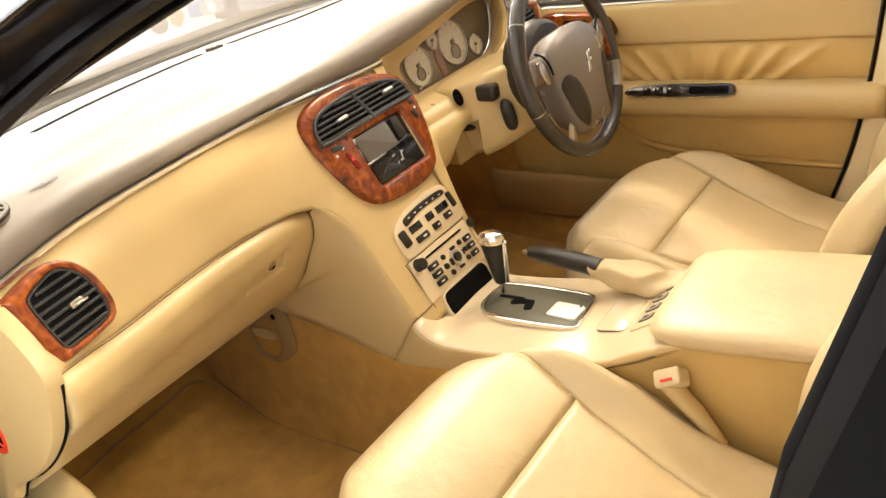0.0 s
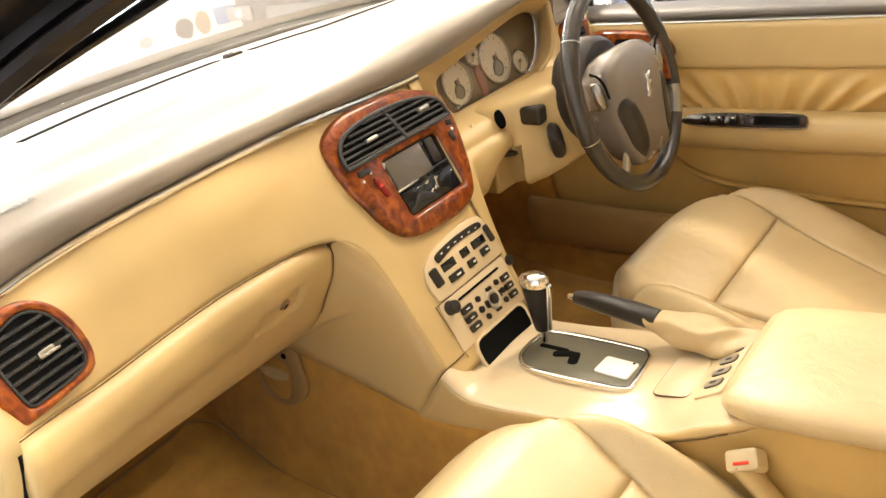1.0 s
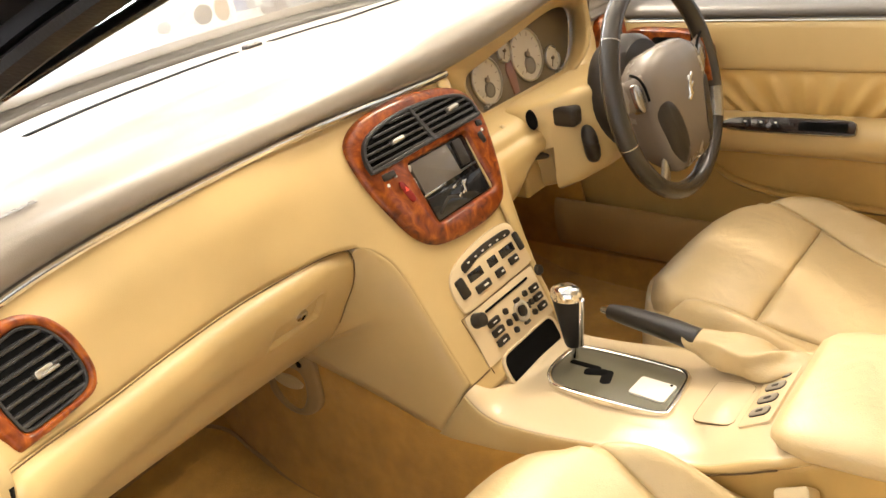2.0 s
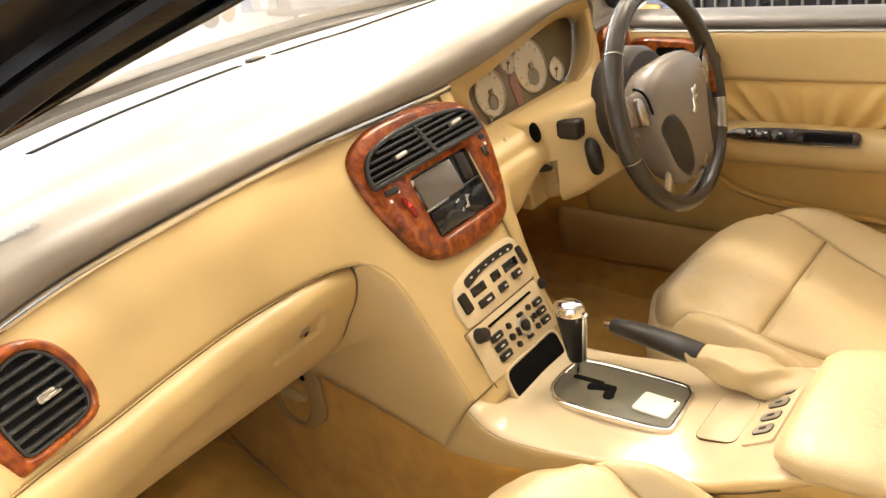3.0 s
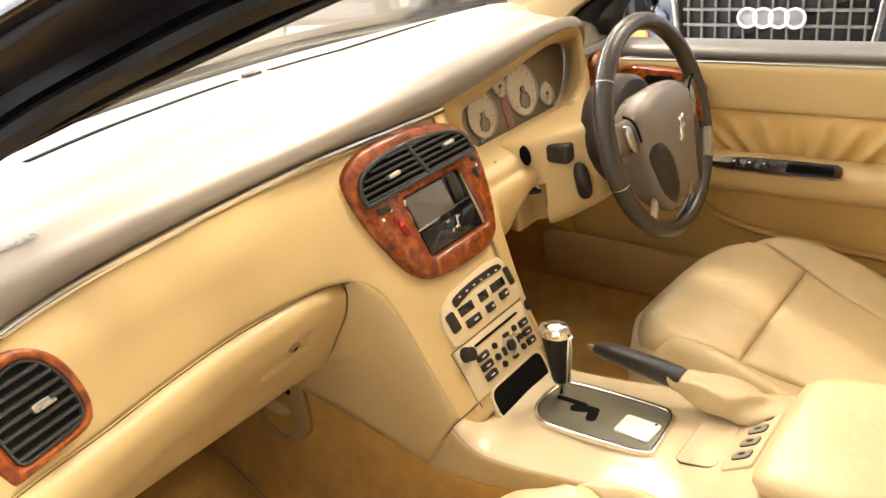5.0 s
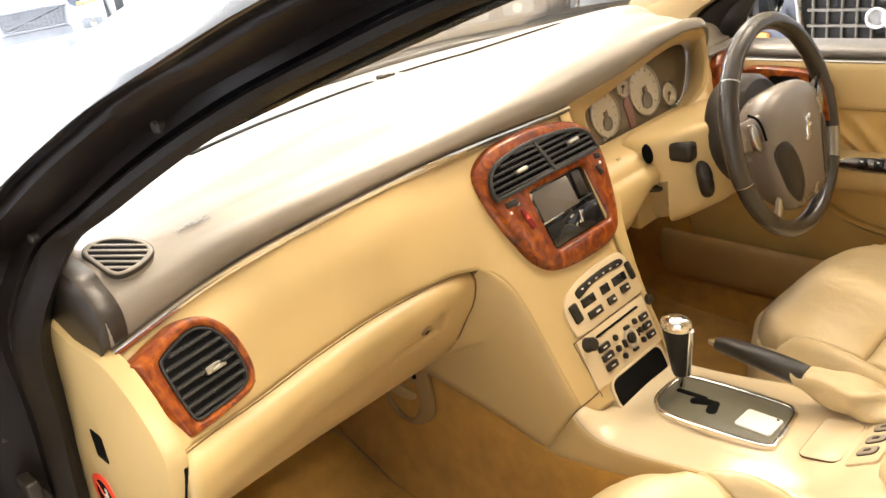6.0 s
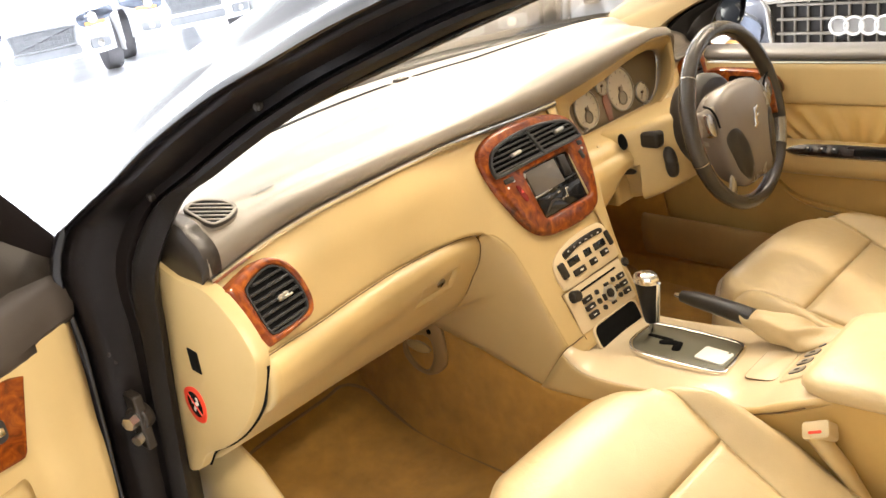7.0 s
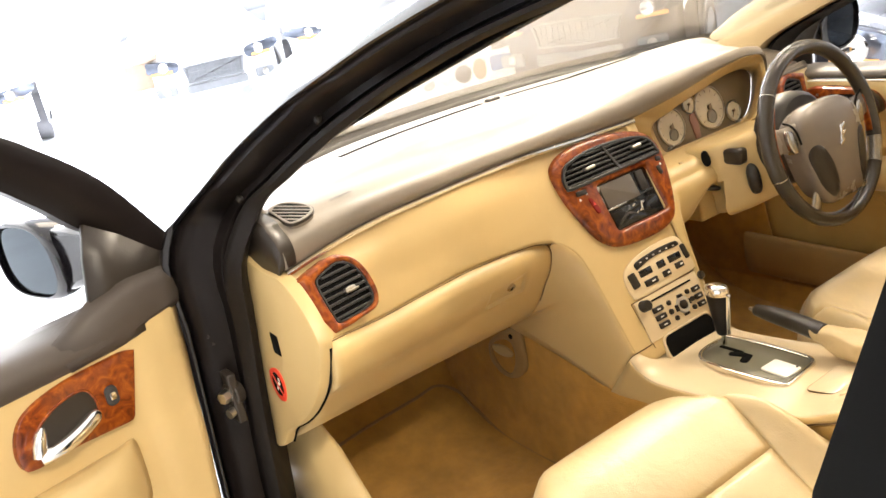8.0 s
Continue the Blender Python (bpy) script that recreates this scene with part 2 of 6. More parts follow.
def collar(pl, outer, inner, lo, hi, r=0.003, n=64, crown=FLAT):
    """A rounded frame between two outlines with the same start and sense."""
    o, i = even(outer, n, True), even(inner, n, True)
    k = int(np.argmin(np.sum((i - o[0]) ** 2, 1)))
    i = np.roll(i, -k, 0)
    rows = []
    for a, h in [(0.0, lo)] + [(a, hi - d * r) for a, d in crown] + [(1.0, lo)]:
        rows.append([pl(*(o[j] * (1 - a) + i[j] * a), h) for j in range(n)])
    rows.append(rows[0])
    return loft(rows, closed=True)


def rrect(cu, cv, w, h, r, n=5, turn=0.0):
    out = []
    r = min(r, w / 2 - 1e-4, h / 2 - 1e-4)
    for sx, sy, a0 in ((1, 1, 0), (-1, 1, 90), (-1, -1, 180), (1, -1, 270)):
        for i in range(n):
            a = radians(a0 + 90 * i / (n - 1))
            x, y = sx * (w / 2 - r) + r * math.cos(a), sy * (h / 2 - r) + r * math.sin(a)
            c, s = math.cos(radians(turn)), math.sin(radians(turn))
            out.append((cu + x * c - y * s, cv + x * s + y * c))
    return out


def oval(cu, cv, a, b, n=28):
    return [(cu + a * math.cos(2 * math.pi * i / n), cv + b * math.sin(2 * math.pi * i / n)) for i in range(n)]


def tube(path, r, n=12, caps=True, flat=1.0):
    """A round bar along a path; r: a radius or one for each point."""
    p = [Vector(q) for q in path]
    rr = r if isinstance(r, (list, tuple)) else [r] * len(p)
    rows, up = [], Vector((0.12, 0.05, 1)).normalized()
    for i, q in enumerate(p):
        t = (p[min(i + 1, len(p) - 1)] - p[max(i - 1, 0)]).normalized()
        a = t.cross(up)
        if a.length < 1e-3:
            a = t.cross(Vector((1, 0, 0)))
        a.normalize()
        b = a.cross(t)
        rows.append([tuple(q + a * rr[i] * math.cos(2 * math.pi * k / n) + b * rr[i] * flat * math.sin(2 * math.pi * k / n)) for k in range(n)])
    return loft(rows, closed=True, caps=caps)


def box(x0, x1, y0, y1, z0, z1):
    v = [(x, y, z) for z in (z0, z1) for x, y in ((x0, y0), (x1, y0), (x1, y1), (x0, y1))]
    return v, [(3, 2, 1, 0), (4, 5, 6, 7), (0, 1, 5, 4), (1, 2, 6, 5), (2, 3, 7, 6), (3, 0, 4, 7)]


def lathe(pl, profile, n=32):
    """A turned form about the plane's normal: (radius, height) rows."""
    return loft([[pl(r * math.cos(2 * math.pi * k / n), r * math.sin(2 * math.pi * k / n), h) for k in range(n)] for r, h in profile], closed=True, caps=True)



# ---------------------------------------------------------------- the hall
def plain(name, mesh, mat, label, category, **kw):
    return tagged(link(name, mesh[0], mesh[1], mat, **kw), label, category, kind="structure")


M["floor"] = material("pale_grey_epoxy", (0.62, 0.64, 0.68), 0.22, vary=0.08, scale=1.2, spec=0.5)
M["wall"] = material("white_wall_paint", (0.82, 0.83, 0.84), 0.7, vary=0.03, scale=2)
plain("ground", box(-40, 40, -40, 40, -0.2, 0.0), M["floor"], "pale grey glossy showroom floor", "floor", smooth=False)
# made-up opening with a glowing sheet behind, to blow out the far end
plain("wall_north", joined(box(-14, -8, 20, 20.2, 0, 5), box(9, 14, 20, 20.2, 0, 5), box(-8, 9, 20, 20.2, 4.3, 5), box(-8, 9, 20, 20.2, 0, 0.15)), M["wall"], "white hall front wall with an added wide opening", "wall", smooth=False)
plain("backdrop", box(-14, 15, 22, 22.1, 0, 6), glow_material("white_backdrop_glow", (0.97, 0.985, 1.0), 4.0), "glowing white sheet added behind the wall opening", "daylight", smooth=False)
plain("wall_south", box(-14, 14, -9.2, -9, 0, 5), M["wall"], "white hall wall", "wall", smooth=False)
plain("wall_east", box(9, 9.2, -9, 20, 0, 5), M["wall"], "white hall wall", "wall", smooth=False)
plain("wall_west", box(-9.2, -9, -9, 20, 0, 5), M["wall"], "white hall wall", "wall", smooth=False)
plain("ceiling", box(-14, 14, -9.2, 20.2, 4.6, 4.8), M["wall"], "white hall ceiling", "ceiling", smooth=False)

# ---------------------------------------------------------------- car body
body = empty("car_body", "black car body with cream lined cabin, passenger door open", "car")
INNER = [(0.30, 0.42), (0.262, 0.60), (0.20, 0.84), (0.126, 1.03), (0.085, 1.105), (0.0, 1.150), (-0.10, 1.203), (-0.20, 1.246), (-0.30, 1.281), (-0.40, 1.312), (-0.58, 1.348), (-0.80, 1.372)]
OUTER = [(0.385, 0.42), (0.345, 0.62), (0.285, 0.9), (0.266, 1.051), (0.234, 1.09), (0.119, 1.149), (0.047, 1.194), (-0.061, 1.245), (-0.162, 1.28), (-0.29, 1.323), (-0.482, 1.369), (-0.758, 1.403)]
EDGE = [(0.46, 0.42), (0.43, 0.62), (0.37, 0.9), (0.328, 1.047), (0.268, 1.097), (0.166, 1.156), (0.086, 1.203), (-0.026, 1.259), (-0.129, 1.298), (-0.274, 1.347), (-0.472, 1.397), (-0.757, 1.436)]

BRIM = [(0.62, 0.42), (0.60, 0.62), (0.56, 0.9), (0.485, 1.040), (0.405, 1.105), (0.285, 1.175), (0.195, 1.225), (0.075, 1.277), (-0.035, 1.316), (-0.19, 1.366), (-0.40, 1.418), (-0.70, 1.46)]

def lean(z):
    """How far the passenger side pillar leans in."""
    return tab(z, [(0.9, 0.0), (1.03, 0.0), (1.096, 0.030), (1.15, 0.045), (1.20, 0.070), (1.247, 0.090), (1.282, 0.100), (1.312, 0.115), (1.335, 0.125), (1.44, 0.15)])


def pillar_band(lines, n=50):
    """A folded band along several (x, line) edges."""
    rows = [[(x + (lean(z) if x < 0 else 0.0), y, z) for y, z in catmull(l, n)] for x, l in lines]
    return loft(rows)


def between(a, b, t):
    return [(p[0] * (1 - t) + q[0] * t, p[1] * (1 - t) + q[1] * t) for p, q in zip(a, b)]


# bulged rubber seal round the door opening, then the painted folds of the frame
part("door_seal", pillar_band([(-0.715, between(INNER, OUTER, 0.45)), (-0.752, between(INNER, OUTER, 0.04)), (-0.760, INNER), (-0.772, between(INNER, OUTER, 0.12)), (-0.775, between(INNER, OUTER, 0.24)), (-0.768, between(INNER, OUTER, 0.33)), (-0.755, between(INNER, OUTER, 0.37))]), M["rubber"], body, "black rubber door seal", thick=0.004)
part("door_frame", pillar_band([(-0.752, between(INNER, OUTER, 0.36)), (-0.768, between(INNER, OUTER, 0.42)), (-0.770, between(INNER, OUTER, 0.62)), (-0.798, between(INNER, OUTER, 0.70)), (-0.815, between(INNER, OUTER, 0.82)), (-0.822, OUTER)]), M["frame"], body, "black painted door frame folds", thick=0.003)
part("pillar_skin", pillar_band([(-0.822, OUTER), (-0.829, between(OUTER, EDGE, 0.10)), (-0.828, between(OUTER, EDGE, 0.28)), (-0.822, between(OUTER, EDGE, 0.5)), (-0.812, between(OUTER, EDGE, 0.75)), (-0.797, EDGE), (-0.793, between(EDGE, BRIM, 0.25)), (-0.788, between(EDGE, BRIM, 0.5)), (-0.781, between(EDGE, BRIM, 0.75)), (-0.775, between(EDGE, BRIM, 0.92)), (-0.762, BRIM), (-0.735, between(EDGE, BRIM, 1.06))]), M["pillarpaint"], body, "glossy black windscreen pillar", thick=0.003)
for yy, zz in ((-0.078, 1.227), (0.135, 1.113)):
    pl = Plane((-0.772 + lean(zz), yy, zz), (0, -0.92, 0.38), (0, 0.38, 0.92))
    part("screw", lathe(pl, [(0.006, -0.004), (0.006, 0.002), (0.004, 0.004), (0.001, 0.004)], 14), M["dark"], body, "small dark screw")
# wide roof, its lining, rear pillar, sill, floor
ROOFY = np.linspace(-0.30, -2.3, 14)


def roof_row(y, dz, hw):
    k = (y + 0.30) / -2.0
    z = 1.395 + 0.04 * math.sin(math.pi * min(1, 0.15 + 0.6 * k)) + dz
    return [(x * hw, y - 0.42 * (1 - k) ** 3 * abs(x) ** 2.4, z - 0.055 * abs(x) ** 3) for x in np.linspace(-1, 1, 25)]


part("roof_lining", loft([roof_row(y, -0.03, 0.64) for y in ROOFY]), M["lining"], body, "cream cloth roof lining", thick=0.01)
part("roof", loft([roof_row(y, 0.02, 0.70) for y in ROOFY]), M["paint"], body, "black painted roof", thick=0.01)
BP = [(-0.865, 1.37), (-0.822, 1.195), (-0.774, 1.045), (-0.735, 0.85), (-0.71, 0.60), (-0.69, 0.30)]
part("pillar_seal", loft([[(-0.60, y - 0.05, z) for y, z in BP], [(-0.700, y - 0.03, z) for y, z in BP], [(-0.720, y + 0.006, z) for y, z in BP], [(-0.738, y + 0.001, z) for y, z in BP]]), M["void"], body, "black rubber seal on the centre pillar", thick=0.004)
part("centre_pillar", loft([[(-0.738, y - 0.02, z) for y, z in BP], [(-0.740, y, z) for y, z in BP], [(-0.775, y - 0.012, z) for y, z in BP], [(-0.79, y - 0.05, z) for y, z in BP], [(-0.80, y - 0.16, z) for y, z in BP]]), M["void"], body, "black painted centre pillar", thick=0.004)
part("sill", loft([[(x, y, z) for x, z in ((-0.62, 0.30), (-0.66, 0.33), (-0.70, 0.40), (-0.745, 0.41), (-0.79, 0.40), (-0.84, 0.37), (-0.85, 0.20))] for y in np.linspace(0.50, -0.80, 10)]), M["plastic"], body, "cream sill trim", thick=0.004)
FLOOR = []
for x in np.linspace(-0.68, 0.70, 40):
    row = []
    for y, z in ((-1.2, 0.33), (-0.6, 0.33), (-0.1, 0.335), (0.25, 0.34), (0.42, 0.362), (0.55, 0.425), (0.66, 0.56), (0.72, 0.75)):
        hump = 0.10 * math.exp(-(x / 0.14) ** 4)
        row.append((x, y - 0.05 * step(0.35, 0.68, abs(x)), z + hump * (1 - step(0.5, 0.72, y))))
    FLOOR.append(catmull(row, 40))
part("floor_carpet", loft(FLOOR), M["carpet"], body, "tan floor carpet", thick=0.01)
# side walls of the footwells
part("kick_panel", loft([[(-0.70 + 0.02 * k, y, z) for y, z in ((-0.1, 0.33), (0.15, 0.34), (0.4, 0.36), (0.66, 0.40))] if k == 0 else [(-0.665, y, z) for y, z in ((0.02, 0.45), (0.2, 0.62), (0.42, 0.72), (0.66, 0.78))] for k in (0, 1)]), M["plastic"], body, "cream footwell side trim", thick=0.01)
part("kick_panel", loft([[(0.70, y, 0.28) for y in (0.66, 0.5, 0.36, 0.22)], [(0.70, y, 0.85) for y in (0.66, 0.5, 0.40, 0.33)]]), M["carpet"], body, "tan footwell side lining", thick=0.01)
part("driver_sill", loft([[(x, y, z) for x, z in ((0.60, 0.27), (0.66, 0.30), (0.70, 0.40), (0.75, 0.41), (0.80, 0.30))] for y in np.linspace(0.66, -1.0, 8)]), M["carpet"], body, "tan driver sill lining", thick=0.006)
# firewall as a matt black sheet; the dark under the dash is its colour
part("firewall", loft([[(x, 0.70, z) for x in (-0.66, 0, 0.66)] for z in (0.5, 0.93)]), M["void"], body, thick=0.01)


def screen_base(x):
    return tab(abs(x), [(0, 0.665), (0.16, 0.657), (0.3, 0.635), (0.42, 0.59), (0.52, 0.535), (0.62, 0.465), (0.74, 0.35)])


WS = []
for i, k in enumerate(np.linspace(0, 1, 17)):
    row = []
    for s in np.linspace(-1, 1, 33):
        b = Vector((0.735 * s, screen_base(0.735 * s) + 0.03, 1.022))
        t = Vector((0.585 * s, -0.30 - 0.30 * abs(s) ** 2.6, 1.400 - 0.03 * abs(s) ** 3))
        row.append(tuple(b.lerp(t, k) + Vector((0, 0.10, 0.16)) * 0.35 * k * (1 - k)))
    WS.append(row)
windscreen = tagged(link("windscreen", *loft(WS), M["tint"], thick=0.005), "clear curved windscreen glass", "windscreen")
windscreen.visible_shadow = False
part("windscreen_border", loft([[(0.755 * s, screen_base(0.755 * s) + d, z) for s in np.linspace(-1, 1, 41)] for d, z in ((-0.030, 1.036), (-0.010, 1.042), (0.018, 1.058), (0.030, 1.066), (0.036, 1.060), (0.05, 1.010))]), M["border"], body, "black windscreen edge band", thick=0.003)
part("bonnet", loft([[(x, y0 + screen_base(x) * 0.9, z - 0.10 * abs(x) ** 2.2) for x in np.linspace(-0.80, 0.80, 31)] for y0, z in ((0.10, 0.93), (0.35, 0.90), (0.75, 0.85), (1.0, 0.80), (1.15, 0.71))]), M["paint"], body, "glossy black bonnet", thick=0.01)
part("front_wing", loft([[(-0.83 - dx, y, z) for y in (0.38, 0.8, 1.3, 1.75)] for dx, z in ((-0.05, 0.89), (0.0, 0.875), (0.05, 0.82), (0.065, 0.6), (0.05, 0.3))]), M["paint"], body, "glossy black front wing", thick=0.004)
# driver side: pillar trim, dark corner, top rail
DIN = [(0.56, 0.985), (0.53, 1.005), (0.377, 1.075), (0.29, 1.125), (0.05, 1.225), (-0.25, 1.315), (-0.60, 1.372)]
DOUT = [(0.30, 0.965), (0.255, 1.035), (0.126, 1.100), (0.07, 1.125), (-0.12, 1.20), (-0.38, 1.275), (-0.70, 1.335)]
part("pillar_trim", pillar_band([(0.715, between(DIN, DOUT, -0.1)), (0.70, DIN), (0.688, between(DIN, DOUT, 0.3)), (0.69, between(DIN, DOUT, 0.7)), (0.705, DOUT), (0.75, between(DIN, DOUT, 1.05))]), M["pillar"], body, "cream windscreen pillar trim", thick=0.004)
part("roof_rail", loft([[(s * 0.60, y, 1.375) for y in (-0.55, -1.4, -2.2)] + [] for s in (1.0,)] + [[(0.70, y, 1.33) for y in (-0.58, -1.4, -2.2)], [(0.76, y, 1.32) for y in (-0.58, -1.4, -2.2)]]), M["pillar"], body, "cream roof rail trim", thick=0.01)
part("rear_wall", loft([[(x, -2.1, z) for x in (-0.72, 0, 0.72)] for z in (0.3, 0.9, 1.38)]), M["leather"], body, "cream rear seat bulkhead", thick=0.02)
part("outer_side", loft([[(0.86, y, z) for y in (0.4, -0.6, -2.3)] for z in (0.2, 0.6, 0.93)]), M["paint"], body, "black outer side", thick=0.01)
part("outer_side", loft([[(-0.83, y, z) for y in (-0.95, -1.6, -2.3)] for z in (0.2, 0.6, 0.95)]), M["paint"], body, "black outer side", thick=0.01)

# ---------------------------------------------------------------- dashboard
dash = empty("dashboard", "cream and taupe car dashboard with walnut trim", "dashboard")


def chrome_y(x):
    return tab(x, [(-0.74, 0.062), (-0.6, 0.09), (-0.4, 0.114), (-0.2, 0.124), (0, 0.142), (0.1, 0.135), (0.2, 0.118), (0.3, 0.112), (0.42, 0.110), (0.50, 0.115), (0.56, 0.15), (0.64, 0.165), (0.74, 0.165)])


def chrome_z(x):
    return tab(x, [(-0.74, 1.000), (-0.6, 1.015), (-0.4, 1.019), (-0.2, 1.019), (0, 1.006), (0.1, 1.007), (0.18, 1.020), (0.28, 1.036), (0.38, 1.050), (0.45, 1.052), (0.495, 1.040), (0.525, 1.005), (0.56, 0.975), (0.62, 0.965), (0.74, 0.965)])


def pad_row(x):
    yc, zc, ys = chrome_y(x), chrome_z(x), screen_base(x)
    h = max(0.0, zc - 1.019) * 1.1
    r = step(0.46, 0.56, x)
    top = tab(x, [(-0.8, 1.077), (0.1, 1.077), (0.23, 1.092), (0.36, 1.093), (0.45, 1.083), (0.50, 1.064), (0.53, 1.040), (0.56, 0.998), (0.62, 0.985), (0.74, 0.985)])
    pts = [(ys, 1.022 - 0.02 * r), (ys - 0.05, 1.042 - 0.03 * r), (yc + 0.55 * (ys - yc), 1.068 - 0.05 * r + h * 0.3), (yc + 0.30 * (ys - yc), 1.078 - 0.07 * r + h * 0.6), (yc + 0.20 * (ys - yc), top + 0.001), (yc + 0.11 * (ys - yc), top - 0.004), (yc + 0.022, top - 0.013), (yc + 0.002, (top + zc) / 2 + 0.010), (yc - 0.006, (top + zc) / 2 - 0.006), (yc - 0.002, zc + 0.009), (yc + 0.006, zc + 0.004)]
    return [(x, y, z) for y, z in catmull(pts, 34)]


XS = np.r_[np.linspace(-0.725, 0.40, 46), np.linspace(0.42, 0.60, 16), np.linspace(0.62, 0.735, 6)]
rows = [pad_row(x) for x in XS]
endrow = [(-0.733, p[1] + 0.004, p[2] - 0.006) for p in rows[0]]
lowrow = [(-0.735, p[1] + 0.01, min(p[2], 1.0)) for p in rows[0]]
part("dash_pad", loft(rows), M["pad"], dash, "grained taupe upper pad", thick=0.004)
part("pad_end", loft([lowrow, endrow, [(p[0] - 0.004, p[1], p[2] + 0.0006) for p in rows[0]], [(-0.706, q[1] + (p[1] - q[1]) * 0.3, p[2] + 0.0008) for p, q in zip(pad_row(-0.706), rows[0])]]), M["dark"], dash, "dark brown pad end", thick=0.003)
strip = [[(x, chrome_y(x) + dy, chrome_z(x) + dz) for dy, dz in ((0.008, 0.005), (-0.003, 0.005), (-0.005, 0.001), (-0.004, -0.003), (0.008, -0.004))] for x in np.linspace(-0.725, 0.095, 50)]
part("chrome_strip", loft(strip), M["chrome"], dash, "thin chrome strip")


def lid_y(x):
    return tab(x, [(-0.72, 0.0), (-0.66, 0.028), (-0.6, 0.05), (-0.5, 0.078), (-0.4, 0.089), (-0.3, 0.092), (-0.2, 0.098)])


def lid_z(x):
    return tab(x, [(-0.72, 0.908), (-0.6, 0.886), (-0.5, 0.879), (-0.4, 0.879), (-0.3, 0.875), (-0.25, 0.870), (-0.2, 0.858)])


def stack_y(z):
    return 0.47 * (z - 0.70)


def fascia_y(x, z):
    """Depth of the cream front: the passenger sweep, blended into the sloping centre stack."""
    yc, zc, yl, zl = chrome_y(x), chrome_z(x), lid_y(x), lid_z(x)
    rows = [(zl - 0.03, yl + 0.006), (zl, yl), (zc * 0.35 + zl * 0.65, yc * 0.35 + yl * 0.65 - 0.004), (zc * 0.7 + zl * 0.3, yc * 0.7 + yl * 0.3 - 0.006), (zc - 0.02, yc - 0.004), (zc - 0.002, yc + 0.004)]
    k = step(-0.34, -0.12 - 0.075 * step(0.88, 0.80, z), x)
    return tab(z, rows) * (1 - k) + stack_y(z) * k


SEAM_X = -0.205
SOFT = [(0.612, -0.142), (0.640, -0.1475), (0.680, -0.152), (0.725, -0.156), (0.765, -0.159), (0.80, -0.1635), (0.825, -0.170), (0.845, -0.182), (0.857, -0.195), (0.8615, SEAM_X)]


def stack_x(u, z):
    """Columns of the centre stack; below the glovebox seam they crowd towards its soft left edge."""
    left = tab(z, SOFT)
    return left + (0.075 - left) * u


def fascia_turn(x):
    """The front above the glovebox, from the chrome strip down to the seam and in behind the lid."""
    zc, zl = chrome_z(x) - 0.002, lid_z(x)
    zl = zl + (0.8615 - lid_z(SEAM_X)) * step(-0.30, SEAM_X, x)
    return [(x, fascia_y(x, z), z) for z in np.linspace(zc, zl, 24)]


def driver_row(x):
    yc, zc = chrome_y(x), chrome_z(x)
    mid = [(yc + 0.004, zc - 0.002)] + [(stack_y(z), z) for z in (0.975, 0.94, 0.90, 0.86, 0.82, 0.78, 0.74, 0.70, 0.66, 0.615)]
    d = 0.052 * step(0.245, 0.150, x)
    drv = [(0.16, 0.905), (0.155, 0.900), (0.135, 0.894), (0.112, 0.888), (0.098, 0.878), (0.092, 0.866), (0.080, 0.858 - 0.1 * d), (0.076, 0.846 - 0.4 * d), (0.086, 0.832 - d), (0.15, 0.824 - d), (0.35, 0.83 - d)]
    out = []
    for i in range(11):
        b = step(0.088 - 0.001 * i, 0.150 - 0.0025 * i, x)
        out.append(tuple(np.array(mid[i]) * (1 - b) + np.array(drv[i]) * b))
    e = step(0.46, 0.58, x)
    if e:
        far = [(0.165, 0.968), (0.16, 0.955), (0.15, 0.94), (0.145, 0.92), (0.14, 0.90), (0.13, 0.88), (0.12, 0.86), (0.115, 0.84), (0.12, 0.82), (0.18, 0.81), (0.35, 0.81)]
        out = [tuple(np.array(p) * (1 - e) + np.array(q) * e) for p, q in zip(out, far)]
    return [(x, y, z) for y, z in catmull(out, 44)]


upper = loft([fascia_turn(x) for x in np.r_[np.linspace(-0.722, -0.36, 18), np.linspace(-0.345, SEAM_X, 20)]])
hem = loft([[(x, y + d, z - h) for (x, y, z) in [fascia_turn(x)[-1]] for d, h in ((0.0, 0.0), (0.010, 0.003), (0.03, 0.012))] for x in np.linspace(-0.722, SEAM_X, 30)])
centre = []
for u in np.r_[np.linspace(0, 0.3, 14), np.linspace(0.36, 1.0, 10)]:
    x0 = SEAM_X + (0.075 - SEAM_X) * u
    col = [(x0, fascia_y(x0, z), z) for z in np.linspace(chrome_z(x0) - 0.002, 0.8615, 24)]
    for z in np.linspace(0.8615, 0.615, 36)[1:]:
        x = stack_x(u, z)
        col.append((x, fascia_y(x, z), z))
    centre.append(col)
part("fascia", joined(upper, hem, loft(centre)), M["plastic"], dash, "cream soft-touch fascia", thick=0.004)
part("knee_fascia", loft([driver_row(x) for x in np.r_[np.linspace(0.074, 0.16, 14), np.linspace(0.17, 0.27, 12), np.linspace(0.29, 0.735, 20)]]), M["plastic"], dash, "cream lower fascia round the column", thick=0.004)

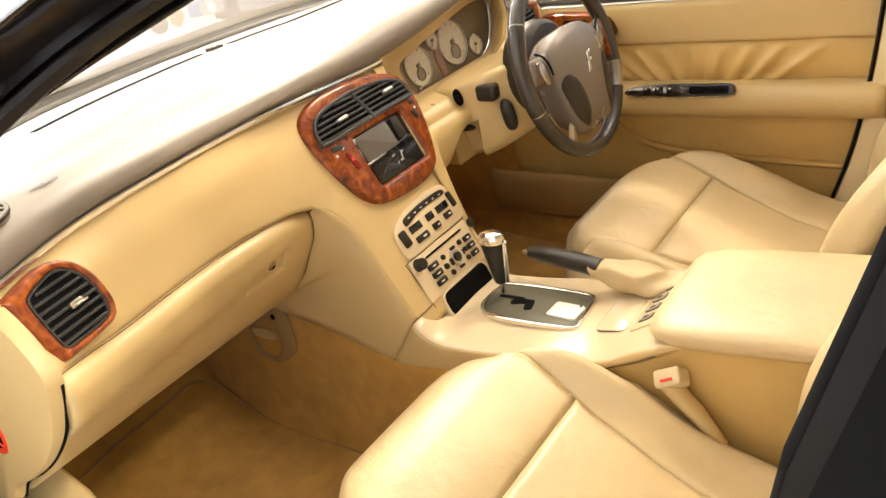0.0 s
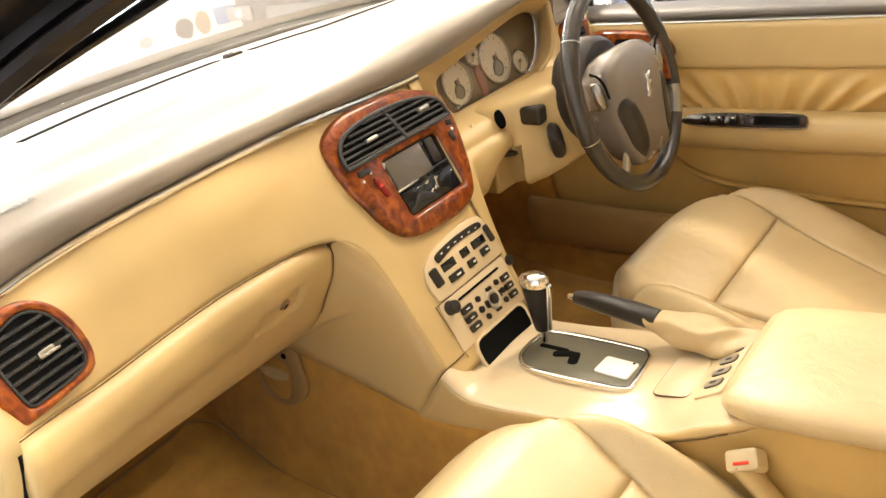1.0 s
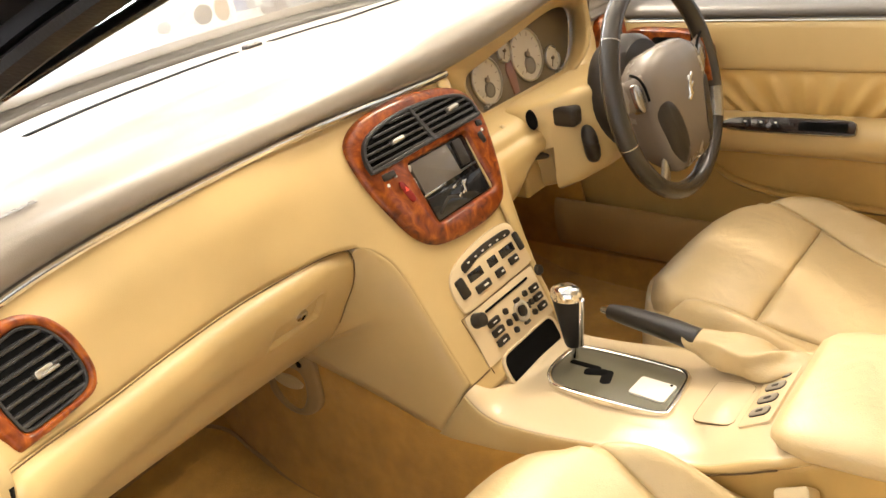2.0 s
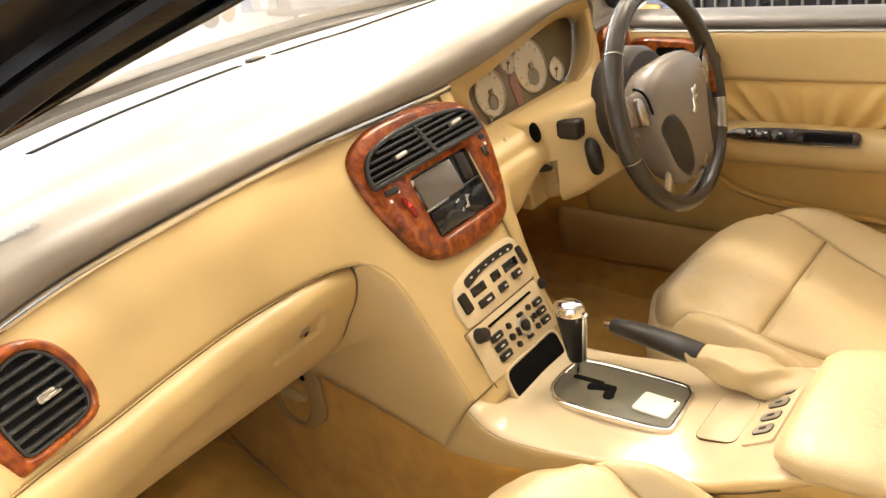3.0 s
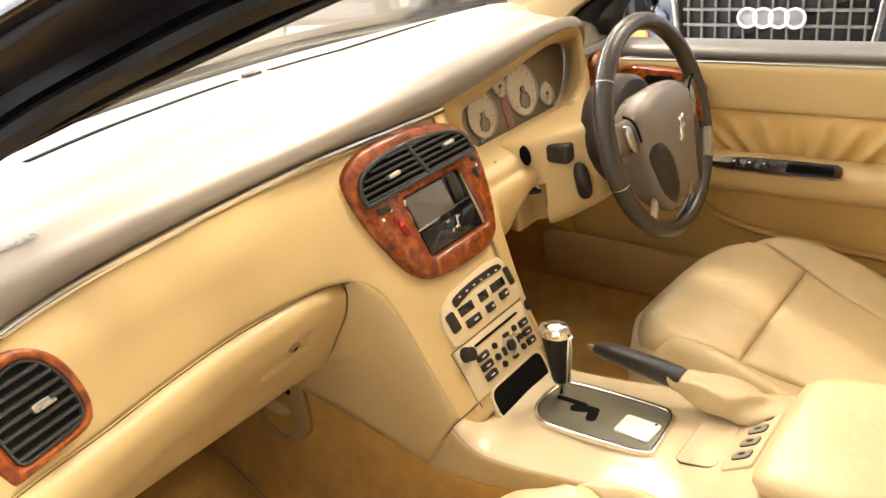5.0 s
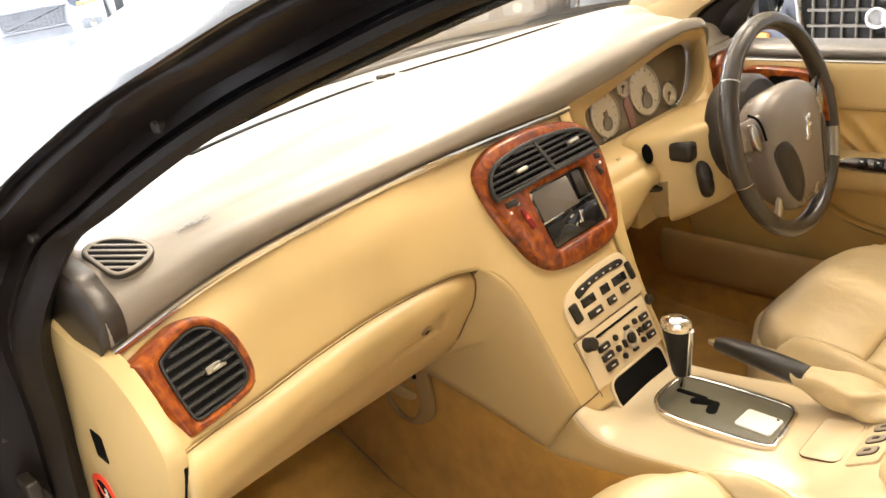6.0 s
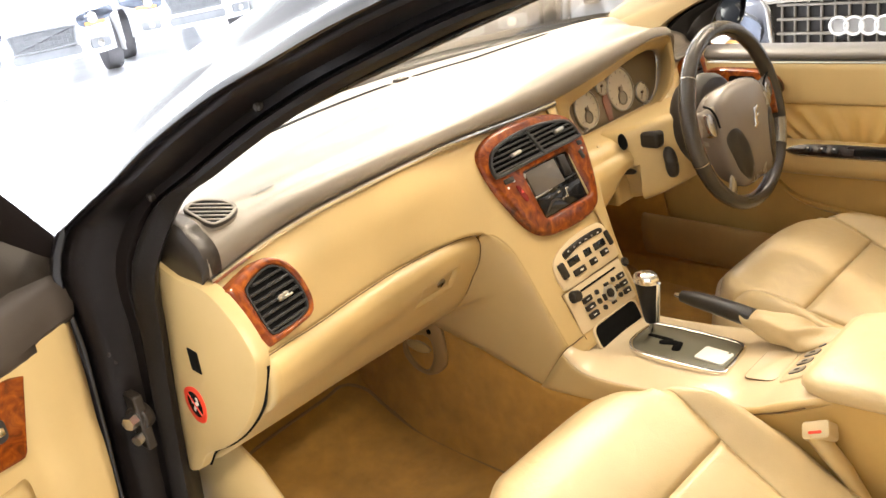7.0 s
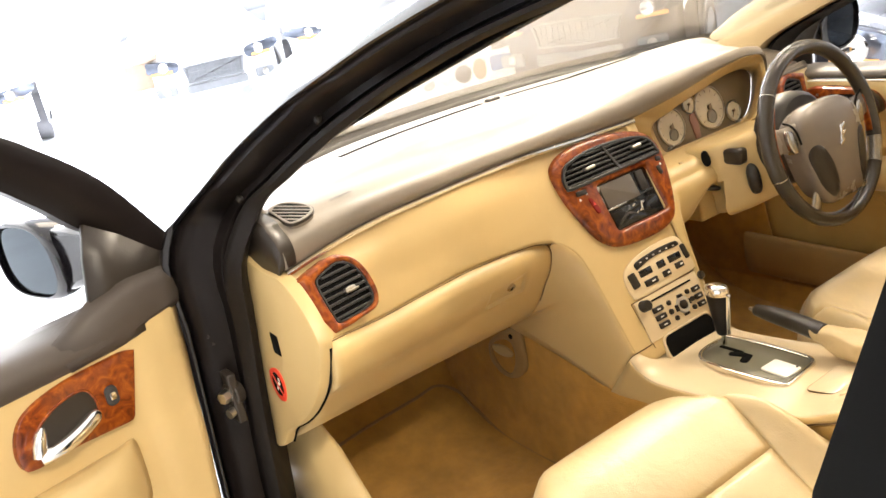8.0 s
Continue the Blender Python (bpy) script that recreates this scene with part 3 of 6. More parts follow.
# glovebox lid
def lid_row(x):
    yl, zl = lid_y(x) - 0.003, lid_z(x) - 0.0008
    e = step(-0.40, -0.203, x) * 0.015
    k = step(-0.45, -0.70, x)
    low = np.array([(0.119 + e * 0.2, 0.774), (0.150, 0.727), (0.190, 0.688), (0.235, 0.666), (0.30, 0.666)])
    left = np.array([(0.080, 0.785), (0.128, 0.732), (0.180, 0.692), (0.225, 0.667), (0.29, 0.666)])
    low = low * (1 - k) + left * k
    pts = [(yl + 0.012 + e, zl + 0.001), (yl + 0.001 + e, zl), (yl - 0.012 + e, zl - 0.007), (yl - 0.017 + e, zl - 0.022), (yl - 0.011 + e, zl - 0.048), (yl + 0.004 + e, zl - 0.074)] + [tuple(q) for q in low]
    out = []
    line = even(catmull(pts, 120), 70)
    for _ in range(14):
        line[9:-1] = (line[8:-2] + 2 * line[9:-1] + line[10:]) / 4
    for y, z in line:
        scoop = step(-0.366, -0.352, x) * step(-0.264, -0.270, x) * step(0.780, 0.790, z) * step(0.824, 0.820, z)
        out.append((x, y + 0.0095 * scoop, z))
    return out


lid = part("glovebox_lid", loft([lid_row(x) for x in np.r_[np.linspace(-0.7205, -0.385, 20), np.linspace(-0.375, -0.250, 40), np.linspace(-0.243, -0.207, 8)]]), M["plastic"], dash, "cream glovebox lid", thick=0.012)
seam = [(x, lid_y(x) - 0.0035, lid_z(x) - 0.0005) for x in np.linspace(-0.715, -0.212, 60)]
part("lid_gap", tube(seam, 0.0008, 6), M["gap"], dash, "dark glovebox gap")
edge = [(p[0] + 0.0025, p[1] + 0.001, p[2]) for p in lid_row(-0.207)][3:34]
part("lid_gap", tube(edge, 0.0009, 6), M["gap"], dash, "dark glovebox gap")


def lid_at(x, z):
    r = lid_row(x)[8:56]
    return float(np.interp(-z, [-p[2] for p in r], [p[1] for p in r]))


LOCK = Plane((-0.300, lid_at(-0.30, 0.806), 0.806), (0.08, lid_at(-0.26, 0.806) - lid_at(-0.34, 0.806), 0), (0, lid_at(-0.30, 0.824) - lid_at(-0.30, 0.788), 0.036))
part("lock", lathe(Plane(LOCK(0, 0), LOCK.u, LOCK.v), [(0.009, -0.01), (0.009, 0.003), (0.007, 0.0045), (0.001, 0.0045)], 20), M["satin"], lid, "metal glovebox lock")
part("keyhole", slab(LOCK, rrect(0, 0, 0.003, 0.011, 0.001), 0.003, 0.0055, 0.0005), M["void"], lid, "dark keyhole")

# end cap
CAP = Plane((-0.733, 0, 0), (0, -1, 0), (0, 0, 1))
cap_line = [(-y, z) for y, z in catmull([(0.20, 1.006), (0.12, 1.004), (0.055, 1.000), (0.01, 0.972), (-0.018, 0.935), (-0.020, 0.905), (0.015, 0.838), (0.07, 0.780), (0.13, 0.735), (0.19, 0.700), (0.225, 0.662), (0.27, 0.645), (0.275, 0.72), (0.245, 0.85)], 60, True)]
cap = part("end_cap", slab(CAP, cap_line, -0.012, 0.010, 0.008), M["plastic"], dash, "cream dashboard end cap")
gapline = [(-0.742, y, z) for y, z in catmull([(-0.0215, 0.905), (0.0135, 0.8365), (0.069, 0.7785), (0.129, 0.7335), (0.189, 0.698), (0.223, 0.660)], 30)]
part("cap_gap", tube([(-0.7245, p[1] + 0.001, p[2] + 0.001) for p in gapline], 0.0022, 8), M["void"], dash, "dark gap beside end cap")
part("vent_slot", slab(CAP, rrect(-0.136, 0.878, 0.026, 0.036, 0.003, turn=-4), 0.006, 0.0108, 0.0003), M["void"], cap, "square black slot")
part("warning_sticker", slab(CAP, [(-0.172 + (u + 0.172) * 1.3, v) for u, v in catmull([(-0.155, 0.822), (-0.17, 0.827), (-0.19, 0.814), (-0.193, 0.785), (-0.18, 0.766), (-0.16, 0.772), (-0.15, 0.80)], 28, True)], 0.009, 0.0108, 0.0003), M["red"], cap, "round red warning sticker")
part("sticker_face", slab(CAP, oval(-0.172, 0.797, 0.018, 0.021), 0.0105, 0.0113, 0.0002), M["void"], cap, "dark sticker centre")
for u, v, w, h, a in ((-0.166, 0.800, 0.012, 0.006, 30), (-0.163, 0.808, 0.006, 0.006, 0), (-0.174, 0.791, 0.005, 0.014, -35), (-0.179, 0.803, 0.004, 0.012, 20)):
    part("sticker_mark", slab(CAP, rrect(u, v, w, h, 0.001, turn=a), 0.0110, 0.0116, 0.0002), M["white"], cap, "white mark")
part("sticker_bar", slab(CAP, rrect(-0.172, 0.797, 0.004, 0.040, 0.001, turn=40), 0.0112, 0.0119, 0.0002), M["red"], cap, "red bar")

# demister vent, sensor, slot on the pad
def pad_z(x, y):
    r = pad_row(x)
    return float(np.interp(y, [p[1] for p in r][::-1], [p[2] for p in r][::-1]))


DEM_S = (pad_z(-0.672, 0.150) - pad_z(-0.672, 0.096)) / 0.054
vent_out = np.array(catmull([(-0.0348, 0.0016), (-0.027, 0.0207), (-0.0084, 0.028), (0.0181, 0.0223), (0.0313, 0.0059), (0.0245, -0.0176), (0.0091, -0.0345), (-0.003, -0.034), (-0.0217, -0.0162)], 60, True))
DEM_Z = max(pad_z(-0.672 + 0.78 * p + 0.63 * q, 0.113 - 0.63 * p + 0.78 * q) - DEM_S * (0.78 * q - 0.63 * p) for p, q in vent_out)
DEM = Plane((-0.672, 0.113, DEM_Z + 0.0004), (0.78, -0.63, -0.63 * DEM_S), (0.63, 0.78, 0.78 * DEM_S))
vent_in = inset(vent_out, 0.0045)
dv = part("demister_vent", collar(DEM, vent_out, vent_in, -0.010, 0.0014, 0.001, 60), M["pad"], dash, "taupe demister outlet rim")
part("vent_recess", slab(DEM, inset(vent_out, 0.003), -0.013, 0.0004, 0.0003), M["void"], dv, "black recess")
part("vent_line", collar(DEM, inset(vent_out, -0.0012), vent_out, -0.004, 0.0006, 0.0003, 60), M["dark"], dv, "thin dark joint round the outlet")
for q in (-0.024, -0.0145, -0.005, 0.0045, 0.014):
    hit = [p[0] for p in vent_in if abs(p[1] - q) < 0.0032]
    lo, hi = min(hit), max(hit)
    part("slat", slab(DEM, rrect((lo + hi) / 2, q, hi - lo + 0.002, 0.0040, 0.001), -0.004, 0.0012, 0.0008), M["pad"], dv)


def slot_y(x):
    return tab(x, [(-0.46, 0.39), (-0.28, 0.43), (-0.12, 0.45), (0.0, 0.448), (0.14, 0.425), (0.30, 0.36), (0.36, 0.325)])


for a, b in ((-0.427, -0.035), (0.035, 0.345)):
    part("screen_slot", loft([[(x, slot_y(x) + d, pad_z(x, slot_y(x) + d) + 0.0015) for x in np.linspace(a, b, 24)] for d in (-0.009, 0.0, 0.009)]), M["void"], dash, "black demister slot", thick=0.001)
SEN = Plane((0.0, 0.450, pad_z(0, 0.45)), (1, 0, 0), (0, 1, 0))
sen = part("sun_sensor", slab(SEN, rrect(0, 0, 0.034, 0.018, 0.004), -0.003, 0.006, 0.003), M["dark"], dash, "small dark light sensor")
part("lens", slab(SEN, oval(-0.004, 0, 0.007, 0.006), 0.004, 0.010, 0.002), M["satin"], sen, "grey sensor lens")


def bar_text(text, pl, size, mat, parent, lift=0.0006):
    c = bpy.data.curves.new("lettering", "FONT")
    c.body, c.size, c.align_x, c.align_y, c.extrude = text, size, "CENTER", "CENTER", 0.0002
    c.materials.append(mat)
    ob = new("lettering", c)
    ob.matrix_world = Matrix((Vector((*pl.u, 0)), Vector((*pl.v, 0)), Vector((*pl.n, 0)), Vector((0, 0, 0, 1)))).transposed()
    ob.matrix_world.translation = pl(0, 0, lift)
    ob.parent = parent
    return ob


TX, TY = -0.580, 0.130
bar_text("AIRBAG", Plane((TX, TY, pad_z(TX, TY) + 0.001), (0.98, 0.16, 0), (-0.16, 0.98, 0.06)), 0.013, M["belt"], dash)

# ---------------------------------------------------------------- walnut panel with vents and display
th = math.atan(0.47)
ST = Plane((0, 0, 0.70), (1, 0, 0), (0, math.sin(th), math.cos(th)))
OVAL = catmull([(-0.155, 0.292), (-0.142, 0.315), (-0.10, 0.331), (-0.03, 0.334), (0.045, 0.327), (0.098, 0.311), (0.124, 0.285), (0.129, 0.250), (0.119, 0.200), (0.102, 0.153), (0.082, 0.127), (0.040, 0.115), (-0.03, 0.116), (-0.082, 0.126), (-0.114, 0.152), (-0.134, 0.195), (-0.150, 0.245)], 72, True)
HOLE = even([p for c in ((-0.067, 0.2455, 0), (0.0745, 0.2455, 1), (0.0785, 0.150, 2), (-0.0635, 0.150, 3)) for p in [(c[0] + 0.007 * math.cos(radians(q)) + (0.007 if c[2] in (0, 3) else -0.007), c[1] + 0.007 * math.sin(radians(q)) + (-0.007 if c[2] < 2 else 0.007)) for q in (180 - 90 * c[2] - 15 * k for k in range(7))]], 96, True)


def polar(line, centre, n):
    """The outline by even angles about a centre."""
    p = np.array(line, float) - np.array(centre)
    p = even(p, 400, True)
    a = np.arctan2(p[:, 1], p[:, 0])
    o = np.argsort(a)
    q = np.linspace(-math.pi, math.pi, n + 1)[:-1]
    r = np.interp(q, a[o], np.hypot(p[:, 0], p[:, 1])[o], period=2 * math.pi)
    return np.stack([r * np.cos(q), r * np.sin(q)], 1) + np.array(centre)


oc, ic = polar(OVAL, (0.004, 0.20), 144), polar(HOLE, (0.004, 0.20), 144)
rows = [[ST(*q, h) for q in line] for line, h in ((oc, -0.006), (oc, 0.004), (inset(oc, 0.0015), 0.0078), (inset(oc, 0.005), 0.0102), (inset(oc, 0.009), 0.0114), (inset(oc, 0.014), 0.0121), (oc * 0.35 + ic * 0.65, 0.0122), (inset(ic, -0.0045), 0.0112), (inset(ic, -0.002), 0.0096), (ic, 0.006), (inset(ic, 0.001), 0.001))]
wood = part("wood_panel", loft(rows, closed=True), M["wood"], dash, "glossy burr walnut centre panel")
VENT = catmull([(-0.141, 0.262), (-0.138, 0.285), (-0.115, 0.305), (-0.055, 0.315), (0.015, 0.314), (0.080, 0.304), (0.108, 0.288), (0.114, 0.264), (0.106, 0.256), (-0.02, 0.2555), (-0.128, 0.254)], 72, True)
part("vent_surround", collar(ST, VENT, inset(VENT, 0.006), 0.006, 0.0175, 0.002, 72), M["grille"], wood, "dark grey vent surround")
part("vent_recess", slab(ST, inset(VENT, 0.004), 0.004, 0.0124, 0.0003), M["void"], wood, "black vent throat")
for i, v in enumerate((0.2625, 0.2715, 0.2805, 0.2895, 0.2985, 0.3070)):
    lo = (-0.136, -0.136, -0.134, -0.125, -0.106, -0.068)[i]
    hi = (0.107, 0.107, 0.106, 0.100, 0.086, 0.045)[i]
    part("louvre", joined(slab(ST, rrect((lo + hi) / 2, v, hi - lo, 0.0034, 0.0012), 0.0110, 0.0168, 0.001)), M["grille"], wood)
part("vent_divider", slab(ST, [(-0.023, 0.312), (-0.017, 0.312), (0.005, 0.257), (-0.003, 0.257)], 0.010, 0.0182, 0.001), M["grille"], wood, "slanted vent divider")
for u, v in ((-0.070, 0.281), (0.062, 0.286)):
    part("vent_tab", slab(ST, rrect(u, v, 0.026, 0.007, 0.003, turn=2), 0.014, 0.022, 0.003), M["satin"], wood, "metal vent slider")
part("display_well", slab(ST, inset(HOLE, -0.003), -0.004, 0.0016, 0.0003), M["gloss"], wood, "gloss black recess floor")
TILT2 = Plane(ST(0, 0.222, 0.0040), (1, 0, 0), (0, math.sin(th + 0.06), math.cos(th + 0.06)))
part("display", slab(TILT2, rrect(-0.016, -0.003, 0.088, 0.048, 0.002), -0.002, 0.0022, 0.001), M["screen"], wood, "grey information display")
part("display_edge", slab(ST, rrect(-0.038, 0.1935, 0.052, 0.0035, 0.001, turn=1), 0.001, 0.0072, 0.001), M["satin"], wood, "bright display edge")
part("display_edge", slab(ST, rrect(0.036, 0.1975, 0.062, 0.0025, 0.001, turn=1), 0.001, 0.0068, 0.001), M["grille"], wood, "grey drawer lip")
part("card_slot", slab(ST, rrect(0.050, 0.222, 0.020, 0.040, 0.003, turn=-2), 0.001, 0.0050, 0.001), M["button"], wood, "dark side keys")
part("drawer_front", slab(ST, rrect(0.006, 0.170, 0.130, 0.036, 0.004), 0.001, 0.0048, 0.0018), M["gloss"], wood, "gloss black drawer front")
part("badge", joined(slab(ST, rrect(0.020, 0.176, 0.005, 0.019, 0.0015, turn=-18), 0.0045, 0.0072, 0.001), slab(ST, rrect(0.025, 0.181, 0.010, 0.004, 0.001, turn=20), 0.0045, 0.0072, 0.001), slab(ST, rrect(0.015, 0.170, 0.010, 0.004, 0.001, turn=25), 0.0045, 0.0072, 0.001)), M["chrome"], wood, "small chrome badge shape")
part("drawer_pull", slab(ST, catmull([(-0.047, 0.163), (-0.02, 0.176), (0.004, 0.166), (0.004, 0.163), (-0.02, 0.171), (-0.047, 0.159)], 24, True), 0.0045, 0.0058, 0.0004), M["dark"], wood, "curved drawer pull")
# glints round the drawer, modelled as small satin pieces
for u, v, w, h, a in ((-0.064, 0.238, 0.010, 0.006, 60), (-0.0655, 0.214, 0.004, 0.020, 0), (0.001, 0.183, 0.010, 0.004, 10), (0.004, 0.168, 0.008, 0.004, 30)):
    part("drawer_glint", slab(ST, rrect(u, v, w, h, 0.0015, turn=a), 0.002, 0.0070, 0.001), M["satin"], wood, "small satin piece added as a glint")
haz = part("hazard_button", slab(ST, catmull([(-0.102, 0.226), (-0.094, 0.227), (-0.086, 0.205), (-0.088, 0.196), (-0.096, 0.199)], 28, True), 0.008, 0.0145, 0.002), material("deep_red_button", (0.20, 0.012, 0.008), 0.25, vary=0.1), wood, "dark red hazard button")
part("triangle_mark", slab(ST, [(-0.0985, 0.213), (-0.0905, 0.213), (-0.0945, 0.220)], 0.0140, 0.0150, 0.0002), M["red"], haz, "red triangle")
for u, v, w, h, r in ((-0.111, 0.2435, 0.026, 0.010, -3), (0.106, 0.2475, 0.014, 0.009, -8), (0.098, 0.226, 0.010, 0.018, 12)):
    part("small_key", slab(ST, rrect(u, v, w, h, 0.003, turn=r), 0.009, 0.0140, 0.001), M["button"], wood, "small dark key")
for u, v in ((-0.120, 0.232), (-0.100, 0.239), (0.106, 0.236)):
    part("indicator_lens", slab(ST, rrect(u, v, 0.0045, 0.0045, 0.001), 0.009, 0.0133, 0.0004), M["white"], wood, "small pale mark")

# ---------------------------------------------------------------- climate panel and radio
CLI = catmull([(-0.099, 0.060), (-0.085, 0.080), (-0.050, 0.092), (0.0, 0.098), (0.048, 0.098), (0.072, 0.090), (0.080, 0.060), (0.083, 0.026), (0.070, 0.0195), (0.0, 0.0185), (-0.085, 0.0185), (-0.098, 0.030)], 60, True)
cli = part("climate_panel", slab(ST, CLI, -0.004, 0.004, 0.002), M["console"], dash, "champagne climate control panel")


def key(u, v, w, h, parent, mat="button", r=0.002, turn=0, label="", hi=0.0075, base=0.002):
    return part("button", slab(ST, rrect(u, v, w, h, r, turn=turn), base, hi, 0.0012), M[mat], parent, label)


part("button_strip", slab(ST, catmull([(-0.062, 0.070), (-0.060, 0.082), (-0.02, 0.0875), (0.02, 0.0885), (0.058, 0.086), (0.060, 0.076), (0.02, 0.0775), (-0.02, 0.0765), (-0.055, 0.0695)], 40, True), 0.002, 0.0065, 0.001), M["button"], cli, "curved dark button row")
for i in range(6):
    key(-0.047 + 0.019 * i, 0.0772 + 0.004 * math.sin(0.5 + 0.4 * i), 0.006, 0.003, cli, "white", 0.0008, hi=0.0072, base=0.005)
for u, w in ((-0.043, 0.034), (0.001, 0.022), (0.040, 0.036)):
    key(u, 0.0585, w, 0.014, cli, "gloss", 0.0015, label="dark display window", hi=0.0052)
key(-0.080, 0.053, 0.018, 0.030, cli, "button", 0.004, 5, "tall dark button")
key(0.071, 0.060, 0.012, 0.030, cli, "button", 0.004, 5, "tall dark button")
for u, v, w in ((-0.040, 0.0375, 0.034), (0.004, 0.038, 0.020), (0.043, 0.041, 0.022)):
    k = key(u, v, w, 0.012, cli)
    part("button_mark", slab(ST, rrect(u + 0.004, v, w * 0.3, 0.003, 0.0008), 0.007, 0.0082, 0.0002), M["white"], k)
radio = part("radio", slab(ST, rrect(-0.008, -0.0245, 0.188, 0.081, 0.004), -0.004, 0.0026, 0.001), M["console"], dash, "champagne radio front")
for u, r, t in ((-0.084, 0.0105, 0.012), (0.083, 0.0080, 0.004)):
    part("knob", lathe(Plane(ST(u, 0.003, 0.004), ST.u, ST.v), [(r * 1.1, -0.002), (r * 1.1, 0.001), (r, 0.003), (r, t), (r * 0.85, t + 0.002), (0.001, t + 0.0022)], 28), M["dark"], radio, "dark rotary knob")
part("disc_slot", slab(ST, rrect(-0.004, 0.0045, 0.112, 0.0035, 0.001), 0.002, 0.0046, 0.0003), M["void"], radio, "black disc slot")
for v in (-0.0145, -0.0300, -0.0455):
    for u, w in ((-0.0555, 0.026), (0.0545, 0.020)):
        k = key(u, v, w, 0.0105, radio)
        part("button_mark", slab(ST, rrect(u, v, w * 0.35, 0.0022, 0.0006), 0.007, 0.0081, 0.0002), M["white"], k)
for u, v, r in ((-0.024, -0.014, 0.0045), (-0.027, -0.031, 0.005), (-0.020, -0.047, 0.0045), (0.031, -0.012, 0.0045), (0.036, -0.029, 0.0045), (0.033, -0.045, 0.0045)):
    part("round_button", slab(ST, oval(u, v, r, r * 1.1, 16), 0.002, 0.0075, 0.001), M["button"], radio)
part("selector_ring", lathe(Plane(ST(0.008, -0.030, 0.003), ST.u, ST.v), [(0.0165, 0), (0.0165, 0.003), (0.0150, 0.0042), (0.011, 0.0035), (0.0105, 0.001)], 28), M["satin"], radio, "metal selector ring")
part("selector", lathe(Plane(ST(0.008, -0.030, 0.003), ST.u, ST.v), [(0.0085, 0), (0.0085, 0.005), (0.006, 0.0062), (0.001, 0.0062)], 24), M["button"], radio, "round selector button")
for u, v, w, h in ((-0.010, -0.031, 0.006, 0.013), (0.008, -0.012, 0.012, 0.006), (0.008, -0.049, 0.012, 0.005), (0.0265, -0.030, 0.004, 0.011)):
    key(u, v, w, h, radio, "button", 0.0015)
shelf_line = rrect(-0.005, -0.090, 0.134, 0.046, 0.014)
shelf = part("open_tray", collar(ST, rrect(-0.005, -0.090, 0.146, 0.056, 0.018), shelf_line, -0.004, 0.004, 0.003, 48), M["console"], dash, "champagne open tray frame")
part("tray_well", slab(ST, shelf_line, 0.0005, 0.0032, 0.0004), M["void"], shelf, "black tray opening")
# thin joints of the stack
for pts in ([(-0.107, 0.0165), (-0.098, -0.075)], [(-0.107, 0.0165), (0.088, 0.0178)]):
    part("panel_joint", tube([ST(u, v, 0.0008) for u, v in pts], 0.0006, 6), M["gap"], dash)

# ---------------------------------------------------------------- left and right air vents
VP = Plane((-0.645, 0.047, 0.951), (0.985, 0.17, 0.0), (-0.05, math.sin(0.33), math.cos(0.33)))


def side_vent(pl, flip, label):
    s = -1 if flip else 1
    line = even([(-0.078, 0.043), (-0.076, 0.045)] + [tuple(p) for p in catmull([(-0.045, 0.052), (-0.014, 0.057), (0.008, 0.052), (0.027, 0.037), (0.038, 0.014), (0.041, -0.018), (0.034, -0.037), (0.022, -0.044), (0.0, -0.046), (-0.025, -0.048)], 40)] + [(-0.056, -0.0485), (-0.060, -0.046), (-0.067, -0.022), (-0.073, 0.012)], 72, True) * np.array((s, 1))
    pl = Plane(pl(0, 0, 0.003), pl.u, pl.v)
    hole = catmull([(-0.053, 0.029), (-0.044, 0.037), (-0.014, 0.0445), (0.005, 0.042), (0.020, 0.029), (0.029, 0.007), (0.0315, -0.016), (0.027, -0.031), (0.012, -0.037), (-0.028, -0.0385), (-0.043, -0.037), (-0.048, -0.028), (-0.052, 0.002)], 60, True) * np.array((s, 1))
    v = part("air_vent", collar(pl, line, hole, -0.012, 0.0125, 0.0065, 96, CROWN), M["wood"], dash, label)
    rim = hole
    part("vent_rim", collar(pl, rim, inset(rim, 0.003), 0.002, 0.0098, 0.001, 60), M["grille"], v, "dark vent rim")
    part("vent_recess", slab(pl, inset(rim, 0.001), -0.012, 0.0046, 0.0003), M["void"], v, "black vent throat")
    for i in range(7):
        q = -0.031 + 0.0105 * i
        lo, hi = ((-0.045, 0.025), (-0.049, 0.029), (-0.050, 0.030), (-0.051, 0.028), (-0.052, 0.025), (-0.050, 0.021), (-0.040, 0.014))[i]
        lo, hi = sorted((lo * s, hi * s))
        part("louvre", slab(pl, rrect((lo + hi) / 2, q, hi - lo, 0.0042, 0.0015), 0.003, 0.0094, 0.0015), M["grille"], v)
    part("vent_tab", joined(slab(pl, rrect(-0.004 * s, 0.0, 0.020, 0.009, 0.003), 0.006, 0.0125, 0.002), slab(pl, rrect(0.0, -0.002, 0.018, 0.003, 0.0012), 0.010, 0.016, 0.001)), M["satin"], v, "metal vent slider")
    part("thumb_wheel", slab(pl, rrect(-0.006 * s, -0.0425, 0.018, 0.0036, 0.0015, turn=-1 * s), 0.006, 0.0120, 0.001), M["button"], v, "dark thumb wheel")
    for u in (-0.026, 0.031):
        part("vent_mark", slab(pl, rrect(u * s, -0.0425 if u < 0 else -0.036, 0.004, 0.003, 0.001), 0.008, 0.0108, 0.0003), M["handle"], v)
    return v


side_vent(VP, False, "walnut framed side air vent")
side_vent(Plane((0.614, 0.138, 0.918), (1.0, 0.06, 0), (0.03, 0.26, 0.965)), True, "walnut framed side air vent")

